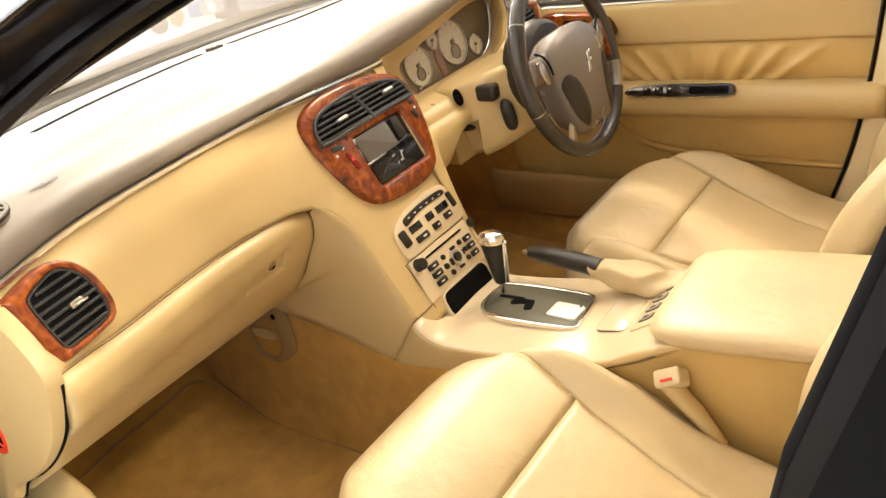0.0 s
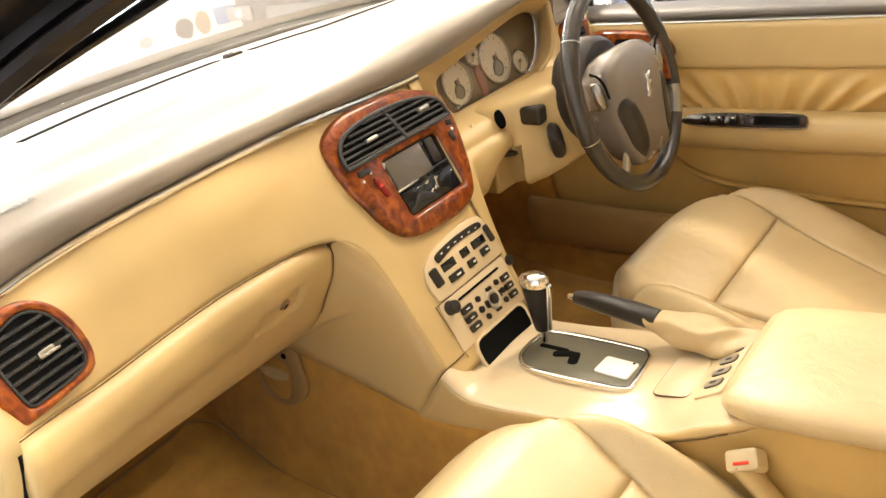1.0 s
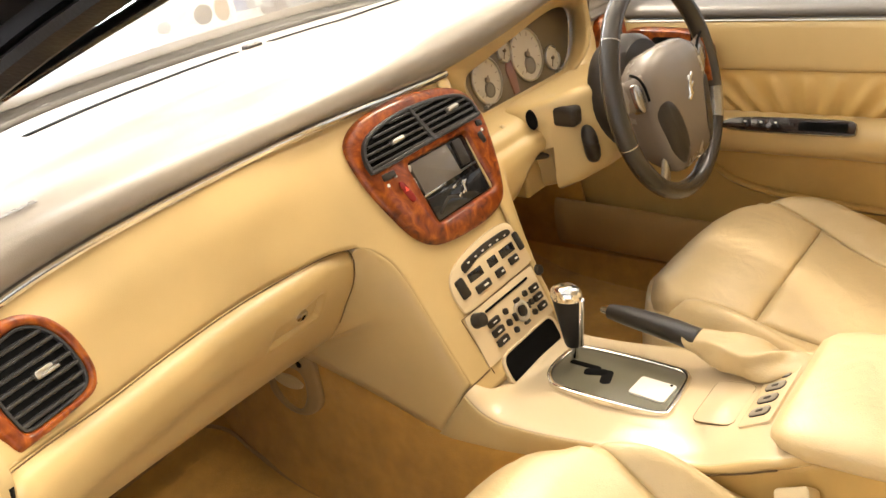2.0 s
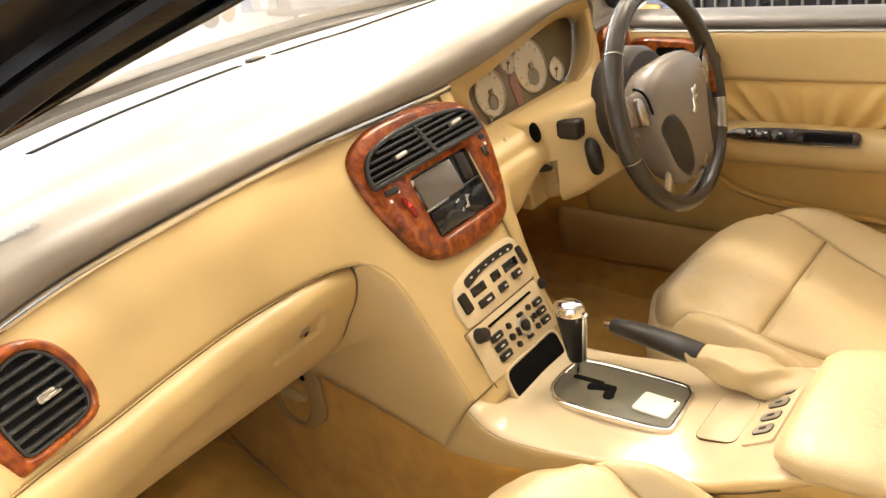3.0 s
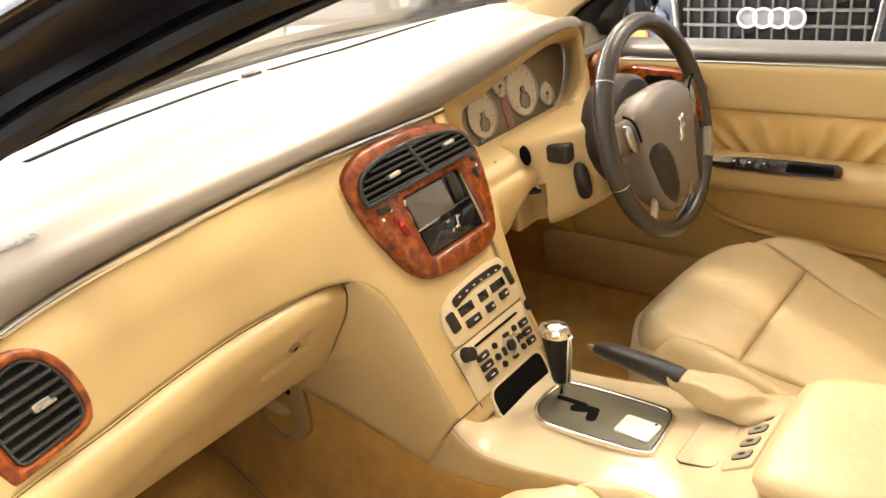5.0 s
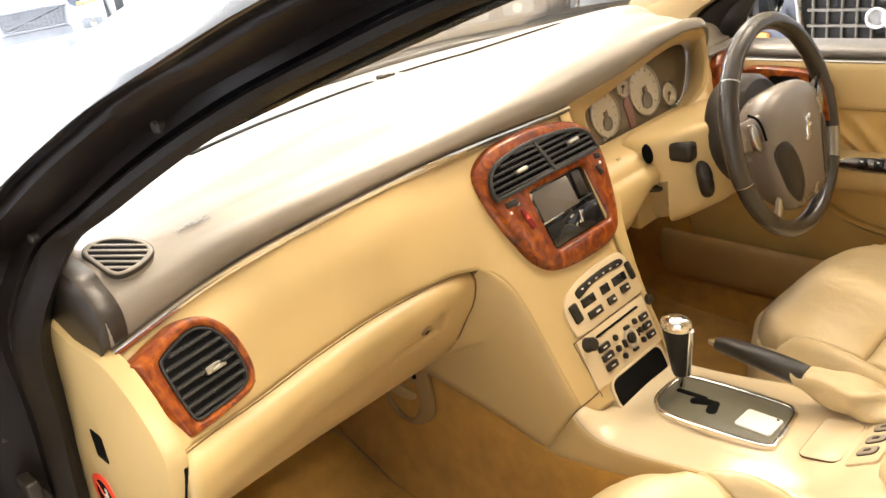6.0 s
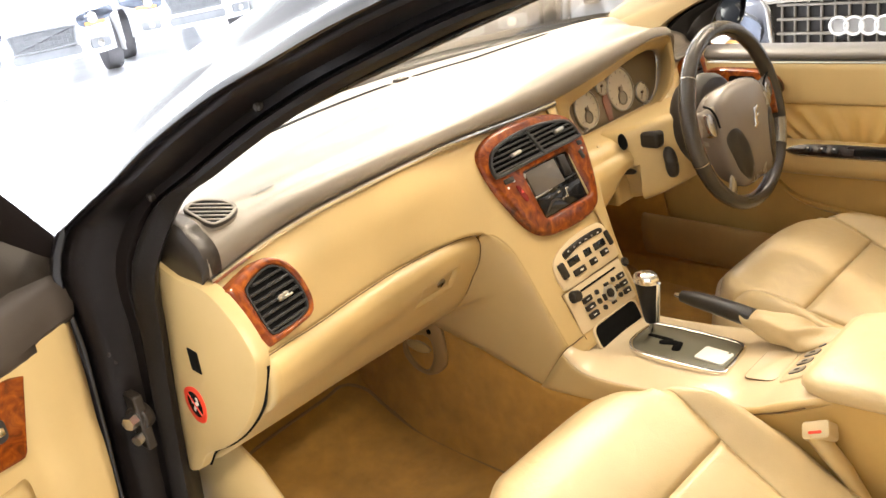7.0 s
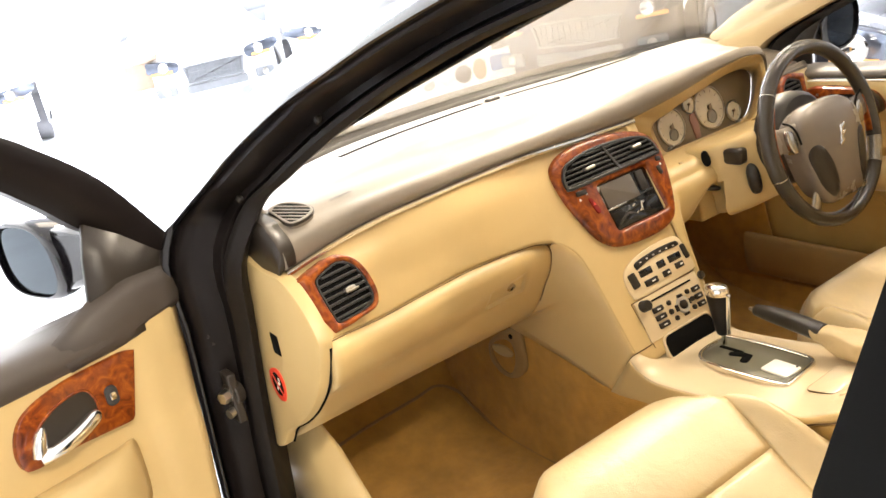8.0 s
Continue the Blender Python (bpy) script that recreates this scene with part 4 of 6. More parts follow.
# ---------------------------------------------------------------- instruments
CL = Plane((0, 0.172, 0.95), (1, 0, 0), (0, 0.24, 0.97))
lip = catmull([(0.095, 1.003), (0.18, 1.016), (0.28, 1.031), (0.38, 1.045), (0.45, 1.047), (0.492, 1.032), (0.505, 1.00), (0.49, 0.94), (0.455, 0.90), (0.38, 0.888), (0.28, 0.880), (0.20, 0.880), (0.14, 0.905), (0.11, 0.95)], 72, True)
well = catmull([(0.196, 0.968), (0.25, 0.981), (0.33, 0.996), (0.42, 1.012), (0.50, 1.017), (0.538, 1.008), (0.545, 0.985), (0.52, 0.94), (0.485, 0.912), (0.43, 0.904), (0.34, 0.902), (0.25, 0.903), (0.212, 0.906), (0.198, 0.93)], 72, True)
def lip_point(x, z, d, dz):
    if z > 0.99 and x < 0.51:
        return (x, chrome_y(x) + 0.002 + d, chrome_z(x) + 0.004 - dz)
    return (x, 0.112 + 0.05 * step(0.24, 0.12, x) + 0.03 * step(0.95, 0.88, z) + d, z)


lip3 = [lip_point(x, z, 0.0, 0.0) for x, z in lip]
lip3b = [lip_point(x, z, 0.010, 0.004) for x, z in lip]
mid3 = [(0.3 * a[0] + 0.7 * b[0], 0.155, 0.3 * a[1] + 0.7 * b[1]) for a, b in zip(even(lip, 72, True), even(well, 72, True))]
well3 = [(x, 0.172 + (z - 0.95) * 0.24, z) for x, z in well]
part("binnacle", loft([lip3, lip3b, mid3, well3], closed=True), M["plastic"], dash, "cream instrument surround", thick=0.003)
clus = part("instrument_panel", slab(CL, [(x, (z - 0.95) / 0.97) for x, z in well], -0.012, -0.002, 0.0005), material("taupe_dial_backing", (0.19, 0.145, 0.088), 0.35, vary=0.06), dash, "taupe instrument panel")
M["dialglass"] = material("grey_dial_window", (0.22, 0.19, 0.14), 0.25, vary=0.05)
M["dialmark"] = material("brown_dial_print", (0.20, 0.15, 0.10), 0.5, vary=0.1)
M["dial"] = material("pale_dial_face", (0.52, 0.46, 0.35), 0.35, vary=0.05)
for cx, cz, r in ((0.246, 0.951, 0.040), (0.316, 0.982, 0.020), (0.378, 0.960, 0.047), (0.452, 0.934, 0.0225)):
    pl = Plane(CL(cx, (cz - 0.95) / 0.97, 0), CL.u, CL.v)
    d = part("dial", lathe(pl, [(r * 0.97, -0.003), (r * 0.97, 0.0005), (r * 0.5, 0.0006), (0.0008, 0.0006)], 40), M["dial"], clus, "pale dial")
    part("dial_ring", lathe(pl, [(r * 0.97, 0.0), (r * 0.97, 0.005), (r, 0.0045), (r * 1.03, 0.003), (r * 1.03, 0.0)], 40), M["satin"], d, "thin pale dial ring")
    part("dial_hub", lathe(pl, [(r * 0.12, 0.0), (r * 0.12, 0.005), (r * 0.08, 0.006), (0.0005, 0.006)], 16), M["dialmark"], d, "dark dial hub")
    a = radians(235)
    part("needle", slab(Plane(pl(0, 0), (pl.u * math.cos(a) + pl.v * math.sin(a)), (pl.v * math.cos(a) - pl.u * math.sin(a))), [(-0.2 * r, -0.0012), (-0.2 * r, 0.0012), (0.75 * r, 0.0005), (0.75 * r, -0.0005)], 0.003, 0.0042, 0.0002), M["dialmark"], d, "thin needle")
    if r > 0.03:
        part("dial_window", lathe(Plane(pl(0.03 * r, -0.42 * r), pl.u, pl.v), [(0.34 * r, 0.0), (0.34 * r, 0.0022), (0.30 * r, 0.0026), (0.28 * r, 0.0012), (0.0005, 0.0012)], 28), M["dialglass"], d, "round grey display window")
    for i in range(11 if r > 0.03 else 5):
        b = radians(225 - 270 * i / (10 if r > 0.03 else 4))
        c, s = math.cos(b), math.sin(b)
        tick = Plane(pl(0.80 * r * c, 0.80 * r * s), pl.u * c + pl.v * s, pl.v * c - pl.u * s)
        part("tick", slab(tick, rrect(0, 0, 0.14 * r, 0.0010, 0.0003, 3), 0.0004, 0.0012, 0.0001), M["dialmark"], d)
part("cluster_strip", slab(CL, [(0.312, -0.044), (0.328, -0.044), (0.334, 0.005), (0.330, 0.018), (0.316, 0.016), (0.308, 0.0)], -0.002, 0.0004, 0.0004), material("dull_red_warning_strip", (0.27, 0.13, 0.09), 0.35, vary=0.1), clus, "dull red warning light strip")
part("cluster_sill", tube([(x, 0.165, 0.9015 - 0.002 * (0.4 - x)) for x in np.linspace(0.215, 0.49, 12)], 0.0022, 8), M["void"], dash, "dark line under the dials")
for u, z in ((0.222, 0.912), (0.230, 0.914), (0.455, 0.908), (0.463, 0.909)):
    part("reset_pin", lathe(Plane(CL(u, (z - 0.95) / 0.97, 0), CL.u, CL.v), [(0.0028, -0.002), (0.0028, 0.006), (0.001, 0.007)], 10), M["satin"], clus, "small metal pin")

# ---------------------------------------------------------------- steering wheel and column
wa = radians(14.1)
WH = Plane((0.396, -0.082, 0.911), (1, 0, 0), (0, math.sin(wa), math.cos(wa)))
sw = empty("steering_wheel", "taupe leather steering wheel with walnut and metal accents", "steering wheel")


def rim_mesh(a0, a1, n, R=0.175, r0=0.0145, mid=0.0):
    rows = []
    for i in range(n + 1):
        a = radians(a0 + (a1 - a0) * i / n)
        rows.append([WH((R + (r0 + mid) * math.cos(b)) * math.cos(a), (R + (r0 + mid) * math.cos(b)) * math.sin(a), (r0 + mid) * 1.08 * math.sin(b)) for b in np.linspace(0, 2 * math.pi, 17)[:-1]])
    return loft(rows, closed=True, caps=True)


part("rim", rim_mesh(-18, 142, 60), M["wheel"], sw, "taupe leather upper rim")
part("rim", rim_mesh(142, 196, 20, mid=0.0004), M["wheel"], sw, "taupe leather rim side")
part("rim", rim_mesh(-36, -18, 10, mid=0.0004), M["spoke"], sw, "grey metal rim insert")
part("rim", rim_mesh(196, 324, 44), M["wheel"], sw, "taupe leather lower rim")
for a in (-18, 142, 196, 324):
    part("rim_joint", rim_mesh(a - 0.3, a + 0.3, 1, mid=0.0007), M["spoke"], sw, "thin metal rim joint")
for a0, a1 in ((148, 192), (-14, 14)):
    rows = []
    for i in range(13):
        a = radians(a0 + (a1 - a0) * i / 12)
        rows.append([WH((0.175 - 0.0166 * math.cos(b)) * math.cos(a), (0.175 - 0.0166 * math.cos(b)) * math.sin(a), 0.0178 * math.sin(b)) for b in np.linspace(-0.45, 0.45, 7)])
    part("rim_inlay", loft(rows), M["wood"], sw, "walnut inner rim inlay", thick=0.002)
# spokes
for a, w in ((172, 0.034), (8, 0.034), (237, 0.018), (303, 0.018)):
    c, s = math.cos(radians(a)), math.sin(radians(a))
    rows = []
    for q, hw, hh, n0 in ((0.060, w, 0.010, 0.014), (0.10, w * 0.85, 0.007, 0.008), (0.135, w * 0.7, 0.006, 0.001), (0.168, w * 0.75, 0.006, 0.0)):
        rows.append([WH(q * c - hw * math.cos(b) * s, q * s + hw * math.cos(b) * c, n0 + hh * math.sin(b)) for b in np.linspace(0, 2 * math.pi, 15)[:-1]])
    part("spoke", loft(rows, closed=True, caps=True), M["spoke"] if a > 200 else M["wheelpad"], sw, "grey metal spoke" if a > 200 else "")
HUB = catmull([(0.0, 0.083), (0.052, 0.080), (0.092, 0.058), (0.102, 0.020), (0.097, -0.025), (0.083, -0.080), (0.054, -0.118), (0.0, -0.120), (-0.054, -0.118), (-0.083, -0.080), (-0.097, -0.025), (-0.102, 0.020), (-0.092, 0.058), (-0.052, 0.080)], 56, True)


HUB = HUB + np.array((0.0, -0.016))
HUB_A = np.unwrap(np.arctan2(HUB[:, 1], HUB[:, 0]))
HUB_R = np.hypot(HUB[:, 0], HUB[:, 1])


def hub_height(u, v):
    """Height of the cover at a point, by its share of the outline's reach."""
    order = np.argsort(HUB_A)
    reach = np.interp(math.atan2(v, u), HUB_A[order], HUB_R[order], period=2 * math.pi)
    return float(np.interp(math.hypot(u, v) / reach, [0.02, 0.25, 0.55, 0.8, 0.93, 0.985, 1.0], [0.0385, 0.038, 0.0355, 0.031, 0.024, 0.016, 0.006]))


rows = [[WH(u * k, v * k, h) for u, v in HUB] for k, h in ((0.88, -0.035), (0.98, -0.01), (1.0, 0.006), (0.985, 0.016), (0.93, 0.024), (0.80, 0.031), (0.55, 0.0355), (0.25, 0.038), (0.02, 0.0385))]
hub = part("airbag_cover", loft(rows, closed=True, caps=True), M["wheelpad"], sw, "taupe moulded airbag cover")
for s in (-1, 1):
    line = catmull([(-0.0945, -0.022), (-0.080, -0.010), (-0.060, -0.020), (-0.045, -0.056), (-0.040, -0.098), (-0.052, -0.122), (-0.076, -0.096), (-0.089, -0.056)], 36, True) * np.array((s, 1))
    mid_l = line.mean(0)
    part("spoke_pad", loft([[WH(u, v, hub_height(u, v) + d) for u, v in mid_l + (line - mid_l) * q] for q, d in ((1.0, -0.012), (1.0, 0.0005), (0.95, 0.0022), (0.7, 0.0026), (0.35, 0.0026), (0.04, 0.0026))], closed=True, caps=True), M["dark"], sw, "dark thumb pad")
for q in (-1, 1):
    pod = part("spoke_switch", slab(WH, catmull([(q * u, v) for u, v in ((-0.128, 0.034), (-0.112, 0.030), (-0.104, 0.010), (-0.108, -0.012), (-0.124, -0.010), (-0.132, 0.012))], 28, True), 0.0, 0.0155, 0.004), M["spoke"], sw, "grey metal spoke switch")
    part("switch_gap", tube([WH(q * u, v, 0.0165) for u, v in catmull([(-0.136, 0.052), (-0.116, 0.042), (-0.103, 0.024), (-0.099, 0.0)], 14)], 0.0022, 8), M["void"], pod, "black gap beside the switch")
em = joined(*[slab(WH, rrect(u * 1.25, v * 1.25 - 0.010, w * 1.25, h * 1.25, 0.002, turn=a), 0.036, 0.0412, 0.001) for u, v, w, h, a in ((0.0, 0.002, 0.007, 0.026, -14), (0.007, 0.012, 0.014, 0.005, 30), (0.005, 0.001, 0.012, 0.004, 24), (-0.004, -0.011, 0.014, 0.005, 28))])
part("badge", em, M["chrome"], sw, "chrome badge shape")

col = empty("steering_column", "cream column shroud with dark collar and stalks", "steering column")
CO = Plane(WH(0, 0.004, -0.035), WH.u, WH.v)
rows = [[CO(r * math.cos(b) * 1.05, r * math.sin(b), h) for b in np.linspace(0, 2 * math.pi, 33)[:-1]] for r, h in ((0.080, 0.004), (0.091, -0.006), (0.095, -0.026), (0.094, -0.048), (0.088, -0.058), (0.07, -0.062))]
part("collar", loft(rows, closed=True, caps=True), M["dark"], col, "dark grey column collar")
rows = []
for y, x0, x1, z0, z1, e in ((-0.016, 0.335, 0.460, 0.812, 0.925, 0.5), (-0.013, 0.318, 0.478, 0.796, 0.936, 0.36), (-0.004, 0.305, 0.490, 0.785, 0.938, 0.28), (0.035, 0.276, 0.520, 0.764, 0.929, 0.22), (0.060, 0.260, 0.540, 0.754, 0.922, 0.20), (0.066, 0.257, 0.543, 0.752, 0.920, 0.20), (0.074, 0.253, 0.547, 0.750, 0.918, 0.20), (0.100, 0.240, 0.560, 0.745, 0.911, 0.20), (0.14, 0.238, 0.565, 0.745, 0.908, 0.20)):
    cx, cz, ring = (x0 + x1) / 2, (z0 + z1) / 2, []
    for b in np.linspace(0, 2 * math.pi, 97)[:-1]:
        c, d = math.cos(b), math.sin(b)
        x, z = cx + (x1 - x0) / 2 * math.copysign(abs(c) ** e, c), cz + (z1 - z0) / 2 * math.copysign(abs(d) ** e, d)
        notch = 0.042 * step(0.836, 0.822, z) * step(0.060, 0.074, y) * (1 if x < cx - 0.08 else 0)
        ring.append((x + notch, y, z))
    rows.append(ring)
part("shroud", loft(rows, closed=True, caps=True), M["plastic"], col, "cream column shroud")
part("lower_cover", box(0.236, 0.345, 0.104, 0.15, 0.746, 0.850), M["plastic"], col, "cream cover below the column", bevel=0.006)
part("stalk_pod", box(0.262, 0.292, 0.018, 0.07, 0.872, 0.906), M["button"], col, "dark stalk end", bevel=0.007)
part("audio_stalk", tube(catmull([(0.285, 0.012, 0.868), (0.278, 0.004, 0.862), (0.274, -0.002, 0.850), (0.275, -0.004, 0.836), (0.280, -0.003, 0.822), (0.285, 0.004, 0.814)], 14), [0.006, 0.009, 0.011, 0.0125, 0.013, 0.0135, 0.0135, 0.0135, 0.0135, 0.013, 0.0125, 0.0115, 0.009, 0.004], 16), M["button"], col, "dark audio control stalk")
part("release_lever", tube(catmull([(0.232, 0.100, 0.824), (0.245, 0.090, 0.823), (0.258, 0.082, 0.821), (0.270, 0.080, 0.817)], 10), [0.005, 0.006, 0.0065, 0.007, 0.0075, 0.008, 0.008, 0.008, 0.007, 0.004], 12, flat=0.8), M["button"], col, "dark release lever")
def knee_at(x, z):
    r = driver_row(x)
    r = r[:int(np.argmin([p[2] for p in r])) + 1]
    return float(np.interp(-z, [-p[2] for p in r], [p[1] for p in r]))


part("ignition_slot", slab(Plane((0.2435, 0.088, 0.888), (0.35, -0.94, 0), (0, 0.2, 0.98)), oval(0, 0, 0.009, 0.017, 20), -0.012, 0.002, 0.001), M["void"], col, "black ignition recess")
part("knee_gap", tube([(x, knee_at(x, z) - 0.0005, z) for x, z in ((x, 0.866 - 0.05 * (0.235 - x)) for x in np.linspace(0.172, 0.236, 14))], 0.0011, 6), M["gap"], col, "dark crease of the lower fascia")
part("key_mark", slab(Plane((0.192, knee_at(0.192, 0.887) - 0.001, 0.887), (1, 0, 0), (0, 0.4, 0.9)), rrect(0, 0, 0.010, 0.018, 0.004), -0.004, 0.0025, 0.001), M["pillar"], col, "small cream button")

# ---------------------------------------------------------------- centre console
con = empty("centre_console", "champagne centre console with cream padded armrest", "console")


def con_top(y):
    return tab(y, [(-0.50, 0.662), (-0.44, 0.657), (-0.40, 0.640), (-0.36, 0.618), (-0.33, 0.610), (-0.26, 0.602), (-0.10, 0.602), (-0.07, 0.606), (-0.05, 0.617), (-0.03, 0.640), (-0.01, 0.670)])


def con_mid(y):
    return min(con_top(y), tab(y, [(-0.10, 0.602), (-0.06, 0.603), (-0.045, 0.606), (-0.03, 0.61), (0.0, 0.62)]) if y > -0.10 else 9.0)


def con_low(y):
    return tab(y, [(-0.53, 0.705), (-0.485, 0.684), (-0.434, 0.643), (-0.382, 0.616), (-0.30, 0.596), (-0.215, 0.576), (-0.123, 0.558), (-0.06, 0.551), (-0.02, 0.553), (0.03, 0.553)])


def con_side(y):
    return 0.134 + 0.031 * step(-0.27, -0.02, y) - 0.022 * step(-0.43, -0.49, y)


rows = []
for y in np.linspace(-0.030, -0.49, 44):
    zt, zm, zl = con_top(y), con_mid(y), con_low(y + 0.06 * step(-0.16, -0.03, y))
    a, b = con_side(y), 0.134 - 0.036 * step(-0.24, -0.03, y)
    zl = min(zl, zt - 0.012)
    h = zt - zl
    pts = [(-a + 0.010, zl - 0.010), (-a - 0.004 * step(-0.1, -0.03, y), zl), (-a - 0.001, zl + 0.45 * h), (-a + 0.001, zl + 0.80 * h), (-a + 0.007, zl + 0.95 * h), (-a + 0.022, zt - 0.0008), (-a + 0.052, 0.62 * zt + 0.38 * zm), (-0.072, zm), (0, zm + 0.001), (0.060, zm), (b - 0.030, 0.5 * (zt + zm)), (b - 0.012, zt - 0.004), (b - 0.002, zl + 0.4 * h), (b, zl - 0.02), (b - 0.008, zl - 0.04)]
    rows.append([(x, y + 0.66 * max(0, zt - z) * step(-0.16, -0.03, y) * step(0.05, 0.09, abs(x)), z) for x, z in catmull(pts, 52)])
part("shell", loft([r[13:] for r in rows]), M["console"], con, "champagne painted console shell", thick=0.004)
part("side_trim", loft([r[:14] for r in rows]), M["plastic"], con, "cream side of the console", thick=0.004)
for s in (-1, 1):
    rows = []
    for y in np.linspace(-0.20, -1.0, 14):
        zl = min(con_low(y), con_top(y) - 0.012) + 0.004 if y > -0.47 else 0.68
        d = 0.012 * step(-0.40, -0.48, y)
        rows.append([(s * (x - d), y, z) for x, z in ((0.134, 0.30), (0.133, 0.42), (0.130, 0.52), (0.129, zl - 0.02), (0.126, zl))])
    part("side_panel", loft(rows), M["pleat"], con, "tan console side", thick=0.006)
    rows = []
    for y in np.linspace(0.62, -0.34, 26):
        k = step(-0.01, 0.5, y)
        zl = (0.553 + 0.285 * (min(y, 0.35) - 0.005) if y > 0.005 else con_low(y)) - (0.03 if s > 0 else 0.0)
        x0 = con_side(min(y, -0.02)) + 0.003 - (0.062 * step(-0.24, 0.0, y) if s > 0 else 0)
        rows.append([(s * x, y, z) for x, z in ((x0 + 0.038 + 0.02 * k, 0.268), (x0 + 0.026 + 0.01 * k, 0.36), (x0 + 0.011, 0.46), (x0 + 0.0035, zl - 0.012), (x0, zl - 0.002), (x0 - 0.006, zl + 0.004))])
    part("tunnel_carpet", loft(rows), M["carpet"], con, "tan carpeted tunnel side", thick=0.008)
# stack flank: turns softly off the fascia, runs back under the glovebox and down to the carpet
lid_end = [(p[0] + 0.003, p[1] + 0.003, p[2]) for p in lid_row(-0.207)]
front = [(tab(z, SOFT), fascia_y(tab(z, SOFT), z), z) for z in np.linspace(0.8615, 0.640, 40)]
rear = even([front[0]] + lid_end[6:52:3] + [(-0.196, 0.27, 0.655), (-0.190, 0.285, 0.636), (-0.184, 0.22, 0.618), (-0.178, 0.15, 0.599), (-0.172, 0.08, 0.575), (-0.1665, 0.024, 0.552)], 40)
rows = []
for p, q in zip(front, rear):
    p, q = Vector(p), Vector(q)
    reach = (q - p).length
    p1 = p + Vector((-1.0, 0.10, 0.0)).normalized() * min(0.016, 0.30 * reach)
    p2 = q.lerp(p, 0.55) + Vector((-0.010, 0.0, 0.0)) * min(1.0, reach / 0.15)
    rows.append([tuple(p * (1 - t) ** 3 + p1 * (3 * t * (1 - t) ** 2) + p2 * (3 * t * t * (1 - t)) + q * t ** 3) for t in np.linspace(0, 1, 22) ** 1.5])
part("stack_flank", loft(rows), M["plastic"], con, "cream stack side trim", thick=0.003)
side_joint = rows[-1]
part("stack_flank", loft([[(x, y, z) for x, z in ((0.098, 0.505 + 0.27 * max(0, min(y, 0.35))), (0.0975, 0.58), (0.097, 0.66))] for y in np.linspace(0.50, 0.0, 12)]), M["plastic"], con, "cream stack side trim", thick=0.003, towards=(2, -0.5, 0.8))
part("side_joint", tube([(-0.103, -0.029, 0.6405), (-0.125, -0.0295, 0.640)] + [(p[0] - 0.0008, p[1] - 0.0008, p[2]) for p in side_joint[::2]], 0.0011, 6), M["gap"], con, "thin joint")
part("shell_gap", tube([(-0.135, y, min(con_low(y), con_top(y) - 0.012) - 0.001) for y in np.linspace(-0.14, -0.44, 24)], 0.0011, 6), M["gap"], con, "dark joint under the shell")
CT = Plane((0, 0, 0.6035), (1, 0, 0), (0, 1, 0))
PLATE = catmull([(-0.050, -0.090), (-0.020, -0.075), (0.038, -0.077), (0.053, -0.091), (0.058, -0.16), (0.057, -0.244), (0.047, -0.263), (0.030, -0.269), (-0.034, -0.273), (-0.053, -0.264), (-0.060, -0.20), (-0.060, -0.115)], 72, True)
part("chrome_frame", collar(CT, PLATE, inset(PLATE, 0.0075), -0.004, 0.0055, 0.0025, 64), M["chrome"], con, "chrome selector frame")
sel = part("selector_plate", slab(CT, inset(PLATE, 0.005), -0.006, 0.0015, 0.0005), M["plate"], con, "grey-green selector plate")
gate = joined(slab(CT, rrect(0.010, -0.118, 0.010, 0.050, 0.004), 0.001, 0.0022, 0.0003), slab(CT, rrect(-0.005, -0.160, 0.034, 0.016, 0.007, turn=15), 0.001, 0.0023, 0.0003), slab(CT, rrect(0.0, -0.140, 0.016, 0.034, 0.006, turn=20), 0.001, 0.0024, 0.0003))
part("gate_slot", gate, M["void"], sel, "black shift gate")
part("name_plate", slab(CT, rrect(-0.006, -0.231, 0.043, 0.054, 0.005, turn=-3), 0.001, 0.0045, 0.001), M["white"], sel, "white cover plate")
part("plate_hole", slab(CT, oval(0.011, -0.251, 0.0024, 0.0024, 12), 0.004, 0.0048, 0.0002), M["void"], sel, "small hole")
L2 = Plane((0, -0.330, 0.6115), (1, 0, 0), (0, 0.986, -0.165))
cov = rrect(0.0, 0.0, 0.098, 0.054, 0.011)
part("ashtray_lid", slab(L2, cov, -0.004, 0.0022, 0.0008), M["console"], con, "champagne sliding lid")
part("lid_gap", collar(L2, rrect(0.0, 0.0, 0.0998, 0.0558, 0.012), cov, -0.004, 0.0016, 0.0004, 40), M["gap"], con, "dark lid joint")
L3 = Plane((0, -0.386, 0.6345), (1, 0, 0), (0, 0.86, -0.51))
part("switch_strip", slab(L3, rrect(0.010, 0.0, 0.135, 0.046, 0.006), -0.004, 0.0016, 0.001), M["console"], con, "champagne switch strip")
for i in range(4):
    b = part("button", slab(L3, rrect(-0.030 + 0.030 * i, 0.0, 0.018, 0.026, 0.006), 0.0, 0.0040, 0.0015), M["heater"], con, "grey heater button")
    part("button_mark", slab(L3, rrect(-0.030 + 0.030 * i, 0.0, 0.006, 0.010, 0.002), 0.003, 0.0044, 0.0002), M["dark"], b)
    part("button_rim", collar(L3, rrect(-0.030 + 0.030 * i, 0.0, 0.0205, 0.0285, 0.0072), rrect(-0.030 + 0.030 * i, 0.0, 0.018, 0.026, 0.006), 0.0, 0.0030, 0.0006, 32), M["dark"], b, "dark joint round the button")

